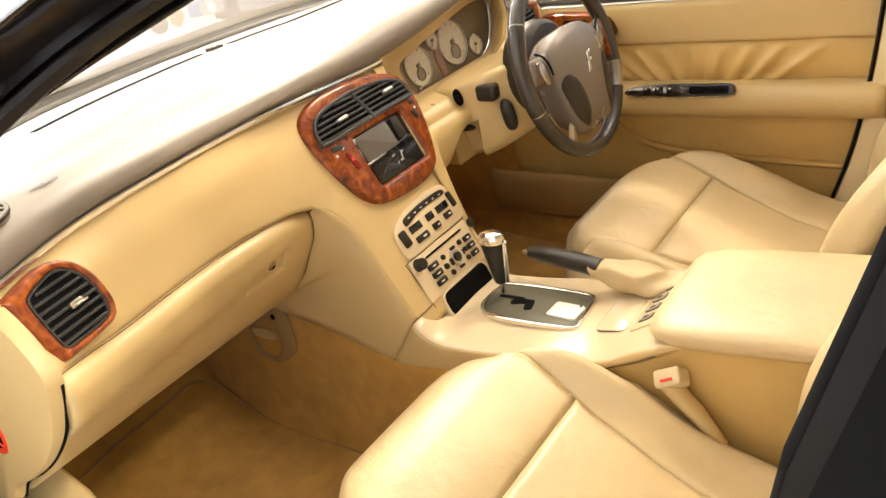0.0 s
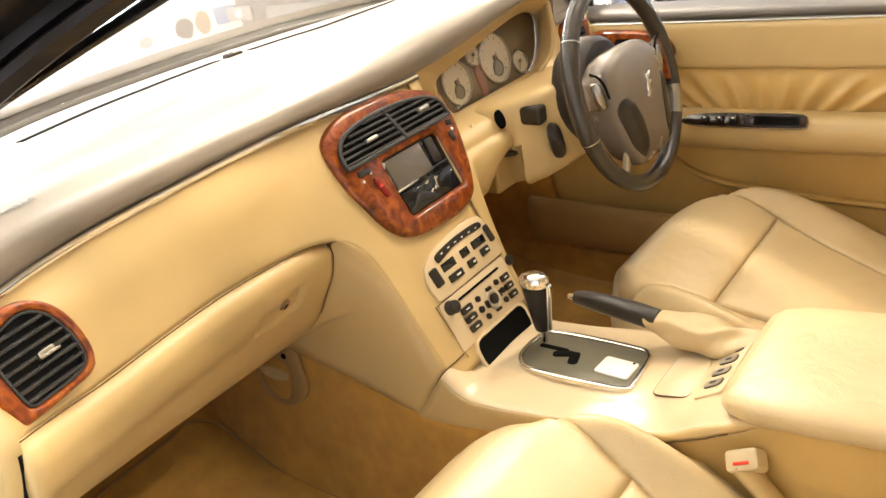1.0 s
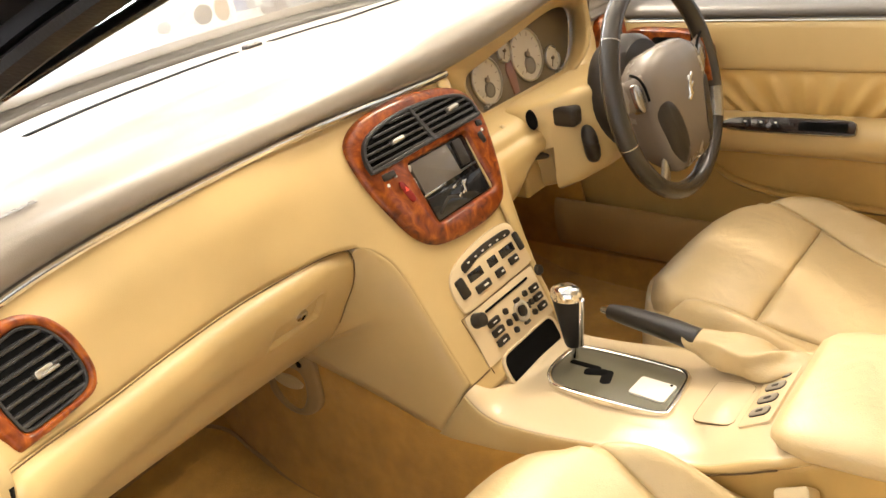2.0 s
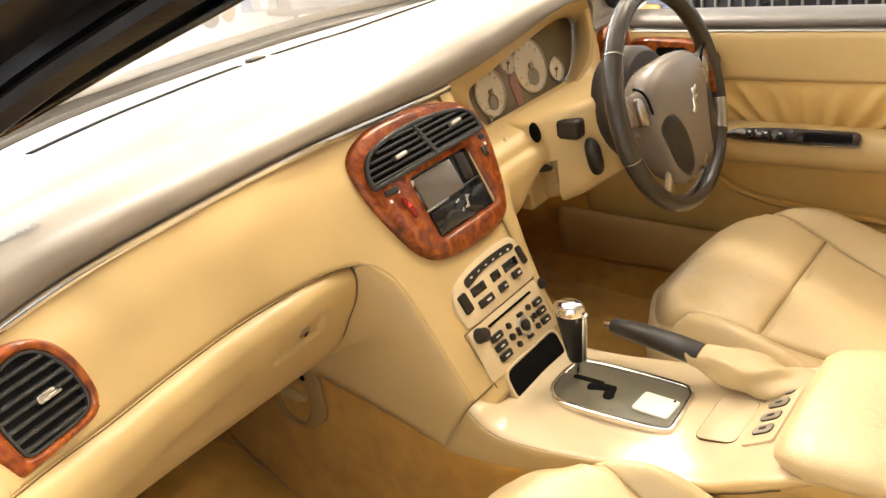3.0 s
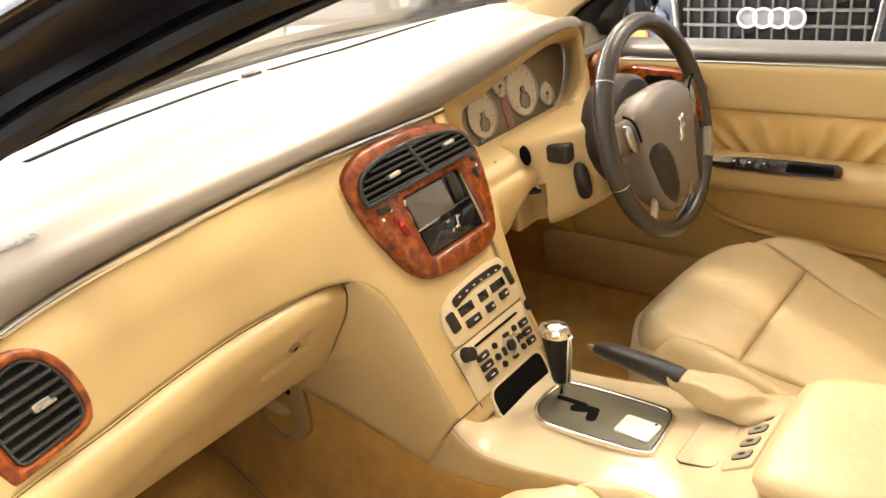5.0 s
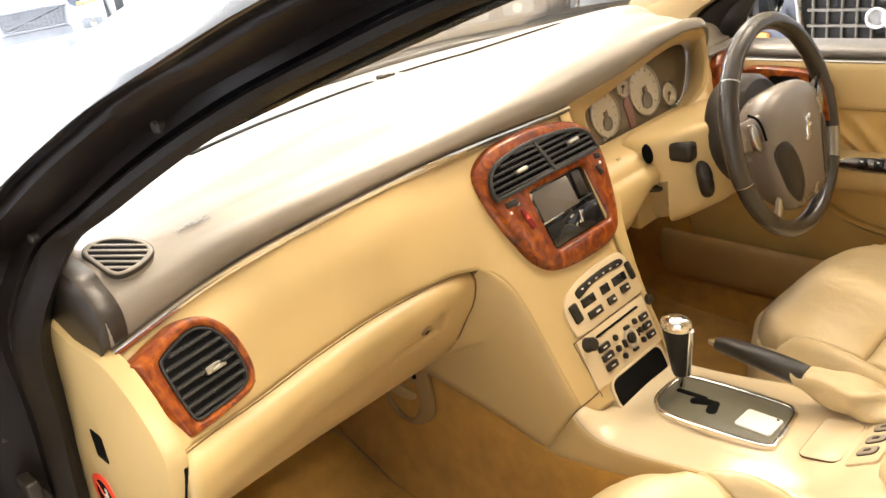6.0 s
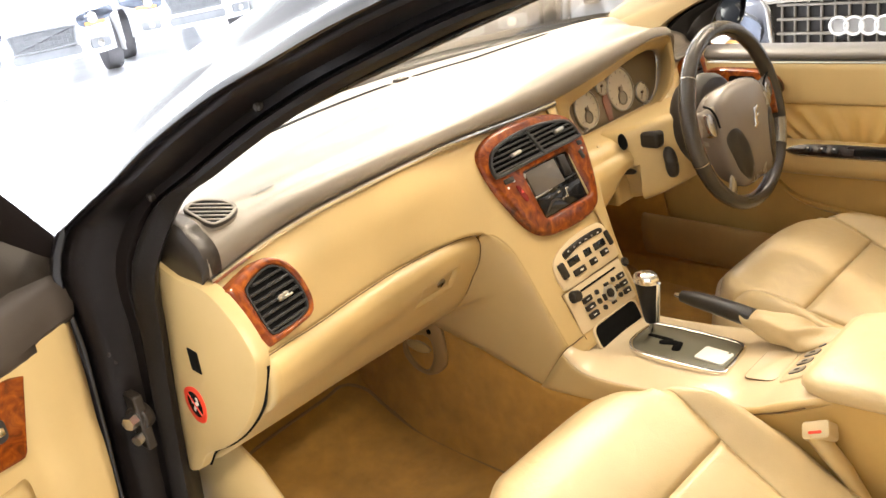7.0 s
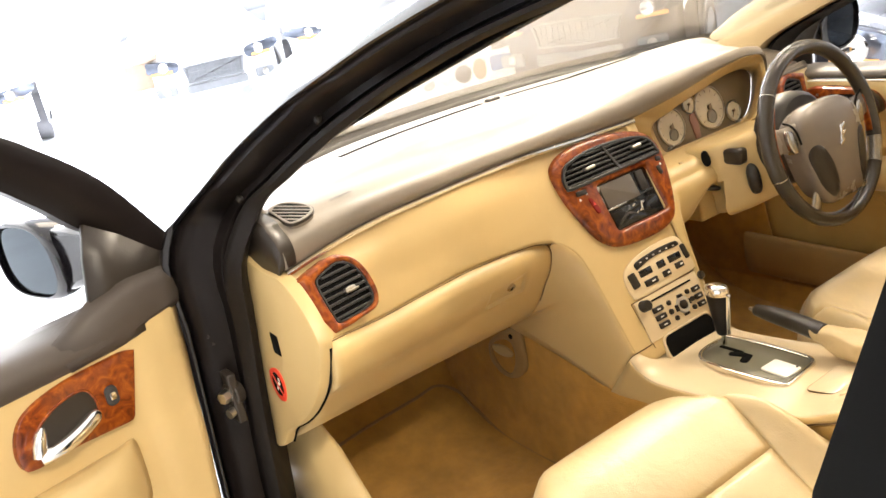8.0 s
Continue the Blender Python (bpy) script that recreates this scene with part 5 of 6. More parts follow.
arm = empty("armrest", "cream leather centre armrest with rounded front", "armrest")
rows = []
for y, k in ((-0.418, 0.0), (-0.423, 0.45), (-0.437, 0.75), (-0.467, 0.95), (-0.53, 1.0), (-0.65, 1.0), (-0.80, 1.0), (-0.92, 0.98)):
    hw, z0, z1 = 0.131 * (0.66 + 0.34 * k), 0.664 - 0.016 * k + 0.08 * max(0, -0.46 - y), 0.669 + 0.027 * k + 0.065 * max(0, -0.46 - y)
    zm = (z0 + z1) / 2
    rows.append([(-0.001 + hw * (abs(math.cos(b)) ** 0.45) * (1 if math.cos(b) > 0 else -1), y, zm + (z1 - z0) / 2 * (abs(math.sin(b)) ** 0.6) * (1 if math.sin(b) > 0 else -1)) for b in np.linspace(0, 2 * math.pi, 49)[:-1]])
part("pad", loft(rows, closed=True, caps=True), M["leather"], arm, "cream padded lid")
part("box", loft([[(-0.10, y, 0.45), (-0.104, y, 0.60), (-0.104, y, 0.672), (0.12, y, 0.672), (0.12, y, 0.45)] for y in (-0.455, -0.7, -0.95)], caps=False), M["plastic"], arm, "cream armrest box", thick=0.005)

gl = empty("gear_lever", "black leather gear lever with chrome top and shaft", "gear lever")
BASE, TOPP = Vector((0.022, -0.094, 0.600)), Vector((0.012, -0.098, 0.716))
part("shaft", tube([BASE, BASE.lerp(TOPP, 0.32)], 0.0055, 14), M["chrome"], gl, "chrome shaft")
rows = []
for k, a, b in ((0.24, 0.0095, 0.011), (0.30, 0.0115, 0.013), (0.55, 0.0135, 0.0165), (0.8, 0.0160, 0.0205), (0.93, 0.0168, 0.0225), (0.97, 0.0168, 0.0225)):
    c = BASE.lerp(TOPP, k) + Vector((0, 0.004, 0)) * k
    rows.append([tuple(c + Vector((a * math.cos(q), b * math.sin(q), 0))) for q in np.linspace(0, 2 * math.pi, 25)[:-1]])
part("grip", loft(rows, closed=True, caps=True), M["black"], gl, "black leather grip")
rows = []
for h, k in ((0.0, 1.02), (0.006, 1.05), (0.012, 1.0), (0.017, 0.8), (0.0195, 0.45), (0.020, 0.05)):
    c = BASE.lerp(TOPP, 0.965) + Vector((0, 0.004, h))
    rows.append([tuple(c + Vector((0.0175 * k * math.cos(q), 0.0235 * k * math.sin(q), 0))) for q in np.linspace(0, 2 * math.pi, 25)[:-1]])
part("knob_cap", loft(rows, closed=True, caps=True), M["chrome"], gl, "chrome knob cap")
part("grip_strip", tube([BASE.lerp(TOPP, k) + Vector((0.002, 0.004 * k - 0.007 - 0.0155 * k, 0)) for k in np.linspace(0.26, 0.97, 8)], 0.0055, 10), M["chrome"], gl, "chrome spine")

M["lever"] = material("dark_brown_lever_leather", (0.028, 0.024, 0.020), 0.30, vary=0.1, bump=0.15, bump_scale=900)
hb = empty("handbrake", "dark leather handbrake lever with cream gaiter", "handbrake")
hp = [Vector(p) for p in ((0.092, -0.118, 0.652), (0.089, -0.145, 0.653), (0.084, -0.185, 0.653), (0.079, -0.230, 0.651), (0.075, -0.264, 0.648))]
part("grip", tube(hp, [0.011, 0.0145, 0.0165, 0.0175, 0.0175], 18), M["lever"], hb, "dark taupe leather grip")
part("release_button", tube([hp[0] + Vector((0, 0.014, 0)), hp[0] + Vector((0, 0.004, 0)), hp[0]], [0.0045, 0.007, 0.0085], 14), M["chrome"], hb, "chrome release button")
rows = []
for i in range(64):
    k = i / 63
    y = -0.248 - 0.172 * k
    a, b = 0.018 + 0.014 * step(0.0, 0.5, k), 0.0165 + 0.006 * step(0.0, 0.35, k)
    ring = []
    for q in np.linspace(0, 2 * math.pi, 97)[:-1]:
        ridge = 1 - math.sqrt(math.sin(2 * q + 4.5 * k + 0.7 * math.sin(9 * k)) ** 2 + 0.02)
        fold = 0.26 * ridge - 0.09 + 0.05 * math.sin(13 * k + 1.6 * math.sin(q + 0.7)) + 0.02 * math.sin(27 * k - 2 * q)
        fold *= step(0.02, 0.25, k)
        ring.append((0.076 + 0.006 * k + a * math.cos(q) * (1 + fold), y + 0.003 * math.sin(3 * q + 9 * k), 0.6475 - 0.024 * k + b * math.sin(q) * (1 + 1.2 * fold)))
    rows.append(ring)
part("gaiter", loft(rows, closed=True, caps=True), M["leather"], hb, "creased cream leather gaiter")

# ---------------------------------------------------------------- seats
def seat(cx, worn, label, wide=1.0, lift=0.02, fwd=0.0, split=-0.318):
    """worn: how much of their height the bolsters keep; lift: crown of the front cushion; fwd: backrest moved forward; split: seam across the cushion."""
    st = empty("front_seat", label, "car seat", group="front seats")

    def half(y):
        return wide * tab(y, [(-0.75, 0.268), (-0.34, 0.268), (-0.26, 0.262), (-0.19, 0.238), (-0.135, 0.196), (-0.095, 0.142), (-0.070, 0.085), (-0.058, 0.03)])

    def top(x, y):
        u = (x - cx) / 0.262
        z = tab(y, [(-0.75, 0.500), (-0.60, 0.512), (-0.45, 0.530), (-0.315, 0.553), (-0.25, 0.572), (-0.19, 0.586), (-0.13, 0.588), (-0.095, 0.578), (-0.072, 0.562), (-0.056, 0.540)])
        high = tab(y, [(-0.75, 0.02), (-0.55, 0.02), (-0.47, 0.03), (-0.39, 0.062), (-0.30, 0.076), (-0.25, 0.066), (-0.19, 0.042), (-0.12, 0.010), (-0.05, 0.0)]) * worn
        rise = high * step(0.60, 0.95, abs(u)) - 0.058 * step(0.055, -0.004, half(y) - abs(x - cx)) ** 1.8
        crown = lift * tab(y, [(-0.75, 0.0), (-0.50, 0.25), (-0.38, 0.7), (-0.28, 1.0), (-0.19, 1.0), (-0.13, 0.75), (-0.09, 0.35), (-0.056, 0.0)])
        return z + rise + crown * (1 - 0.15 * min(1.0, abs(u)) ** 3)

    def seam_x(y):
        return tab(y, [(-0.75, 0.125), (-0.515, 0.120), (-0.32, 0.166), (-0.227, 0.188), (-0.137, 0.215), (-0.055, 0.24)])

    def patch(f0, f1, y0, y1, puff, nx=16, ny=26, hem=1):
        rows = []
        for j in range(ny + 1):
            b = j / ny
            row = []
            for i in range(nx + 1):
                a = i / nx
                y = y0 + (y1 - y0) * b
                x = cx + f0(y) + (f1(y) - f0(y)) * a
                e = min(a, 1 - a) * abs(f1(y) - f0(y)) + (0.05 * step(-0.18, -0.10, y)), (b if hem > 0 else 1 - b) * abs(y1 - y0)
                d = min(e[0], e[1])
                pull = -0.0030 * math.exp(-d / 0.0035) + puff * (1 - math.exp(-d / 0.035))
                row.append((x, y, top(x, y) + pull))
            rows.append(row)
        return loft(rows)

    lim = half
    inn = lambda y: min(seam_x(y), lim(y) * 0.93)
    part("cushion_front", patch(lambda y: -inn(y), inn, split, -0.056, 0.006, 26, 36), M["leather"], st, "cream leather front cushion", thick=0.02)
    part("cushion_centre", patch(lambda y: -inn(y), inn, -0.72, split - 0.0004, 0.005, 24, 30, -1), M["leather"], st, "cream leather centre cushion", thick=0.02)
    part("cushion_bolster", patch(inn, lim, -0.72, -0.056, 0.005, 16, 40), M["leather"], st, "cream leather side bolster", thick=0.02)
    part("cushion_bolster", patch(lambda y: -lim(y), lambda y: -inn(y), -0.72, -0.056, 0.005, 16, 40), M["leather"], st, "cream leather side bolster", thick=0.02)
    ring = [(cx + 0.268 * wide * sx, y) for sx, y in ((-1, -0.72), (-1, -0.34), (-0.98, -0.26), (-0.89, -0.19), (-0.735, -0.135), (-0.53, -0.095), (-0.32, -0.070), (0, -0.055), (0.32, -0.070), (0.53, -0.095), (0.735, -0.135), (0.89, -0.19), (0.98, -0.26), (1, -0.34), (1, -0.72))]
    rows = []
    for k, z in ((0.97, 0.36), (1.0, 0.40), (1.005, 0.46), (0.992, 0.50), (0.955, 0.600)):
        rows.append([(cx + (x - cx) * (k - 0.06 * max(0, 0.56 - z)), -0.4 + (y + 0.4) * (k - 0.38 * max(0, 0.53 - z)), z if z < 0.50 else min(z, top(cx + (x - cx) * 0.97, -0.4 + (y + 0.4) * 0.97) - (0.004 if z > 0.55 else 0.03))) for x, y in catmull(ring, 50)])
    part("cushion_side", loft(rows), M["leather"], st, "cream leather cushion side", thick=0.015)
    part("seat_base", box(cx - 0.22, cx + 0.22, -0.70, -0.14, 0.27, 0.38), M["black"], st, "dark seat base", bevel=0.02)
    # backrest, leaning back
    def back(f0, f1, z0, z1, puff, nx=16, nz=22):
        rows = []
        for j in range(nz + 1):
            b = j / nz
            z = z0 + (z1 - z0) * b
            row = []
            for i in range(nx + 1):
                a = i / nx
                h = (z - 0.52) / 0.68
                x = (f0 + (f1 - f0) * a) * (1 - 0.22 * step(0.35, 1.1, h))
                u = abs(x) / 0.26
                d = min(min(a, 1 - a) * abs(f1 - f0), min(b, 1 - b) * abs(z1 - z0))
                bol = 0.060 * step(0.50, 0.90, u) - 0.05 * step(0.90, 1.05, u)
                pull = -0.010 * math.exp(-d / 0.006) + puff * (1 - math.exp(-d / 0.035))
                lean = tab(z, [(0.40, -0.70), (0.55, -0.695), (0.70, -0.715), (0.80, -0.765), (0.90, -0.835), (1.05, -0.935), (1.25, -1.03)])
                row.append((cx + x, lean + fwd + bol * (1 - 0.5 * h) + pull, z))
            rows.append(row)
        return loft(rows)

    part("backrest_centre", back(-0.155, 0.155, 0.50, 1.16, 0.010), M["leather"], st, "cream leather backrest", thick=0.09)
    part("backrest_bolster", back(0.157, 0.27, 0.50, 1.16, 0.012, 12), M["leather"], st, "cream leather backrest bolster", thick=0.09)
    part("backrest_bolster", back(-0.27, -0.157, 0.50, 1.16, 0.012, 12), M["leather"], st, "cream leather backrest bolster", thick=0.09)
    rows = [[(cx + 0.13 * k * (abs(math.cos(q)) ** 0.6) * (1 if math.cos(q) > 0 else -1), -1.075 + fwd + 0.045 * k * math.sin(q) - 0.1 * (z - 1.2), z) for q in np.linspace(0, 2 * math.pi, 33)[:-1]] for k, z in ((0.6, 1.20), (0.95, 1.22), (1, 1.28), (0.95, 1.34), (0.6, 1.365))]
    part("headrest", loft(rows, closed=True, caps=True), M["leather"], st, "cream leather headrest")
    for q in (-0.05, 0.05):
        part("headrest_post", tube([(cx + q, fwd - 1.02, 1.12), (cx + q, fwd - 1.07, 1.22)], 0.006, 10), M["chrome"], st, "chrome post")
    return st


seat(-0.378, 1.0, "cream leather front passenger seat with stitched panels", 0.895, 0.058, 0.028).location.y = -0.030
seat(0.405, 0.55, "cream leather driver seat, slightly worn and creased", 1.0, 0.040, 0.055, -0.288)

bk = empty("seat_belt_buckle", "cream seat belt buckle with red release button", "seat belt buckle")
BU = Plane((-0.148, -0.462, 0.622), (0.06, -0.91, 0.40), (0.62, 0.30, 0.62))
part("stem", tube([(-0.142, -0.455, 0.614), (-0.142, -0.474, 0.592), (-0.144, -0.500, 0.566), (-0.146, -0.535, 0.52)], [0.0175, 0.0175, 0.016, 0.012], 14, flat=0.75), M["plastic"], bk, "cream buckle stem")
part("head", slab(BU, rrect(0, 0, 0.042, 0.027, 0.006), -0.022, 0.005, 0.004), M["pillar"], bk, "cream buckle head")
part("release_button", slab(BU, rrect(0.0, -0.004, 0.020, 0.0042, 0.0015), 0.003, 0.0066, 0.001), M["red"], bk, "red release button")

# shade of the carpet crease, drawn as a thin darker tube
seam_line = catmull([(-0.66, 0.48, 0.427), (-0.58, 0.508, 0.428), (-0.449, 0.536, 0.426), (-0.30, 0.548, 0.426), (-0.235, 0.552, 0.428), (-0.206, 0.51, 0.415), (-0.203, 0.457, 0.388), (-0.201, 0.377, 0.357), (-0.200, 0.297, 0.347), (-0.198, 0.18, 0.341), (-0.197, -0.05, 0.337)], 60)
part("crease_shade", tube(seam_line, 0.0035, 8), M["strap"], body, "dark tan line painting the shade of a carpet crease")

hk = empty("carpet_strap", "tan looped strap with dark stud in the footwell", "strap")
HK = Plane((-0.178, 0, 0), (0, -1, 0), (0, 0, 1))
part("loop", collar(HK, catmull([(-0.375, 0.572), (-0.324, 0.609), (-0.286, 0.625), (-0.264, 0.62), (-0.259, 0.583), (-0.26, 0.538), (-0.292, 0.507), (-0.326, 0.496), (-0.362, 0.504), (-0.385, 0.531)], 48, True), catmull([(-0.369, 0.566), (-0.343, 0.583), (-0.313, 0.59), (-0.295, 0.578), (-0.295, 0.548), (-0.308, 0.52), (-0.324, 0.506), (-0.351, 0.513), (-0.371, 0.536)], 48, True), -0.010, 0.004, 0.004, 48), M["loop"], hk, "tan plastic loop")
# shadow inside the loop, put in as a matt black plate
part("loop_shade", slab(HK, inset(catmull([(-0.369, 0.566), (-0.343, 0.583), (-0.313, 0.59), (-0.295, 0.578), (-0.295, 0.548), (-0.308, 0.52), (-0.324, 0.506), (-0.351, 0.513), (-0.371, 0.536)], 48, True), -0.002), -0.012, -0.007, 0.001), M["void"], hk, "black plate painting the shade behind the loop")
part("tongue", slab(HK, catmull([(-0.374, 0.561), (-0.354, 0.568), (-0.326, 0.57), (-0.304, 0.56), (-0.315, 0.547), (-0.344, 0.543), (-0.368, 0.549)], 30, True), -0.007, 0.001, 0.004), M["plastic"], hk, "cream tongue in the loop")
part("stud", lathe(Plane(HK(-0.293, 0.606, 0.004), HK.u, HK.v), [(0.0055, -0.003), (0.0055, 0.002), (0.001, 0.003)], 12), M["void"], hk, "dark stud")

# ---------------------------------------------------------------- driver door (closed)
dd = empty("driver_door", "cream leather car door trim with pleated insert, closed", "car door")
DY = np.linspace(0.30, -0.60, 40)


def door_strip(profile, ys=DY, wave=None):
    rows = []
    for y in ys:
        pts = catmull(profile, 14)
        rows.append([(x + (wave(y, z) if wave else 0), y, z + 0.012 * (-y - 0.1)) for x, z in pts])
    return loft(rows)


part("belt_pad", door_strip([(0.80, 0.968), (0.755, 0.969), (0.728, 0.965), (0.716, 0.957), (0.718, 0.948), (0.730, 0.943)]), M["belt"], dd, "taupe padded door top", thick=0.004)
part("upper_trim", door_strip([(0.728, 0.943), (0.716, 0.941), (0.710, 0.935), (0.712, 0.90), (0.714, 0.866), (0.716, 0.850), (0.724, 0.846)]), M["plastic"], dd, "cream upper door panel", thick=0.004)
part("bright_edge", tube([(0.7125, y, 0.9425 + 0.012 * (-y - 0.1)) for y in np.linspace(0.25, -0.60, 20)], 0.0022, 6), M["satin"], dd, "bright belt edge")


def pleats(y, z):
    a = 0.0
    k = step(0.85, 0.80, z)
    for i, (c, w, sl) in enumerate(((-0.05, 0.010, 1.3), (-0.085, 0.012, 1.1), (-0.125, 0.012, 0.8), (-0.17, 0.013, 0.45), (-0.215, 0.012, 0.1), (-0.255, 0.012, -0.25), (-0.30, 0.013, -0.6), (-0.345, 0.013, -0.95), (-0.40, 0.016, -1.4))):
        q = y - (c + sl * (z - 0.78))
        a += math.exp(-(q / w) ** 2) * (0.9 + 0.2 * math.sin(3.1 * i))
    return -0.0125 * a * step(0.845, 0.825, z) * (0.35 + 0.65 * step(0.845, 0.78, z))


PY = np.linspace(0.20, -0.60, 150)
rows = []
for y in PY:
    rows.append([(0.722 - 0.004 * math.sin(math.pi * (z - 0.75) / 0.1) + pleats(y, z), y, z + 0.012 * (-y - 0.1)) for z in np.linspace(0.847, 0.752, 26)])
part("pleated_insert", loft(rows), M["pleat"], dd, "gathered tan leather insert", thick=0.004)
part("armrest", door_strip([(0.724, 0.764), (0.700, 0.768), (0.678, 0.765), (0.664, 0.752), (0.660, 0.730), (0.666, 0.706), (0.684, 0.692), (0.706, 0.685), (0.718, 0.676)], np.linspace(0.02, -0.60, 30)), M["plastic"], dd, "cream door armrest", thick=0.004)
part("lower_panel", door_strip([(0.712, 0.690), (0.712, 0.66), (0.716, 0.60), (0.722, 0.52), (0.728, 0.42), (0.735, 0.30)]), M["pleat"], dd, "tan lower door panel", thick=0.004)
crv = catmull([(0.706, -0.02, 0.668), (0.705, -0.05, 0.640), (0.706, -0.09, 0.618), (0.708, -0.17, 0.600), (0.710, -0.33, 0.588), (0.710, -0.56, 0.580)], 40)
part("panel_swage", loft([[(p[0] + d, p[1], p[2] + h) for p in crv] for d, h in ((0.006, 0.008), (-0.001, 0.003), (-0.001, -0.003), (0.010, -0.012))]), M["pleat"], dd, "soft crease of the panel", thick=0.002)
pocket = [[(x, y, z + 0.01 * math.sin(2 * y)) for x, z in catmull([(0.704, 0.44), (0.697, 0.49), (0.692, 0.524), (0.684, 0.530), (0.673, 0.524), (0.668, 0.49), (0.676, 0.43), (0.70, 0.405), (0.73, 0.40)], 22)] for y in np.linspace(0.33, -0.45, 24)]
part("map_pocket", loft(pocket), M["pocket"], dd, "tan map pocket, darkened in colour for shade", thick=0.006)
SWP = Plane((0.6635, -0.195, 0.7595), (0, -1, 0.02), (0.55, 0.0, 0.83))
swl = catmull([(-0.125, -0.004), (-0.105, 0.008), (-0.06, 0.0125), (0.0, 0.014), (0.10, 0.014), (0.118, 0.010), (0.120, -0.006), (0.108, -0.013), (0.0, -0.014), (-0.08, -0.013), (-0.112, -0.010)], 48, True)
sp = part("switch_panel", slab(SWP, swl, -0.004, 0.004, 0.002), M["espresso"], dd, "dark brown switch panel")
part("switch_rim", collar(SWP, inset(swl, -0.0014), swl, -0.004, 0.0034, 0.0008, 48), M["handle"], sp, "thin bronze rim")
part("pull_recess", slab(SWP, rrect(0.065, 0.0, 0.085, 0.018, 0.004), 0.002, 0.0046, 0.0003), M["void"], sp, "black pull recess")
for u in (-0.075, -0.045, -0.018):
    k = part("window_switch", slab(SWP, rrect(u, 0.0, 0.016, 0.015, 0.003), 0.003, 0.0085, 0.002), M["gloss"], sp, "black window switch")
    part("switch_mark", slab(SWP, rrect(u, 0.003, 0.005, 0.003, 0.001), 0.008, 0.0094, 0.0003), M["white"], k)
# walnut mirror-control pod
POD = Plane((0.705, 0.0, 0.0), (0, -1, 0), (0, 0, 1))
podl = catmull([(-0.135, 0.925), (-0.04, 0.929), (0.015, 0.921), (0.038, 0.900), (0.042, 0.878), (0.025, 0.868), (-0.01, 0.874), (-0.07, 0.880), (-0.135, 0.880)], 48, True)
pod = part("walnut_pod", slab(POD, podl, -0.008, 0.020, 0.010), M["wood"], dd, "burr walnut door pod")
part("pod_recess", slab(POD, rrect(-0.045, 0.902, 0.065, 0.028, 0.008), 0.016, 0.0206, 0.0003), M["void"], pod, "black handle recess")
part("door_pull", slab(POD, rrect(-0.035, 0.890, 0.060, 0.007, 0.003), 0.018, 0.026, 0.002), M["satin"], pod, "satin door pull")
cap = catmull([(0.004, 0.926), (0.022, 0.918), (0.040, 0.900), (0.044, 0.879), (0.028, 0.868), (0.016, 0.874), (0.006, 0.892), (0.000, 0.914)], 40, True)
part("pod_cap", slab(POD, cap, 0.002, 0.0235, 0.010), M["espresso"], pod, "dark brown pod end")
for v in (0.913, 0.899):
    part("pod_button", slab(POD, rrect(-0.105, v, 0.006, 0.005, 0.002), 0.018, 0.0225, 0.001), M["satin"], pod, "small metal button")
# dark corner and quarter trim of the window
sail = [[(0.735, y, z) for y, z in ((0.31, 0.98), (0.24, 1.03), (0.14, 1.085), (0.09, 1.11))], [(0.735, y, z) for y, z in ((0.150, 0.975), (0.150, 1.02), (0.130, 1.06), (0.095, 1.112))]]
part("mirror_corner", loft(sail), M["black"], dd, "black mirror corner trim", thick=0.01)
part("window_frame", pillar_band([(0.735, between(DIN, DOUT, 1.03)), (0.725, between(DIN, DOUT, 1.10)), (0.735, between(DIN, DOUT, 1.28))]), M["black"], dd, "black window frame", thick=0.008)
part("rear_frame", loft([[(0.73, y, z) for y, z in ((-0.56, 0.98), (-0.66, 1.32))], [(0.73, y, z) for y, z in ((-0.62, 0.98), (-0.74, 1.34))]]), M["black"], dd, "black rear window frame", thick=0.02)
REAR = [(0.30, -0.425), (0.42, -0.466), (0.483, -0.488), (0.542, -0.508), (0.605, -0.528), (0.66, -0.542), (0.80, -0.568), (0.98, -0.590), (1.36, -0.67)]
RZ = np.linspace(0.30, 1.36, 26)
part("door_edge", loft([[(x, tab(z, REAR) + d, z) for z in RZ if z < 0.99] for x, d in ((0.712, 0.003), (0.690, 0.002), (0.686, -0.002), (0.690, -0.006))]), M["rubber"], dd, "black door edge seal", thick=0.004)
rp = [[(x, tab(z, REAR) + d, z) for z in RZ] for x, d in ((0.712, -0.006), (0.684, -0.009), (0.676, -0.03), (0.675, -0.12), (0.70, -0.22))]
part("driver_pillar_trim", loft(rp), M["pillar"], body, "cream centre pillar trim", thick=0.006)


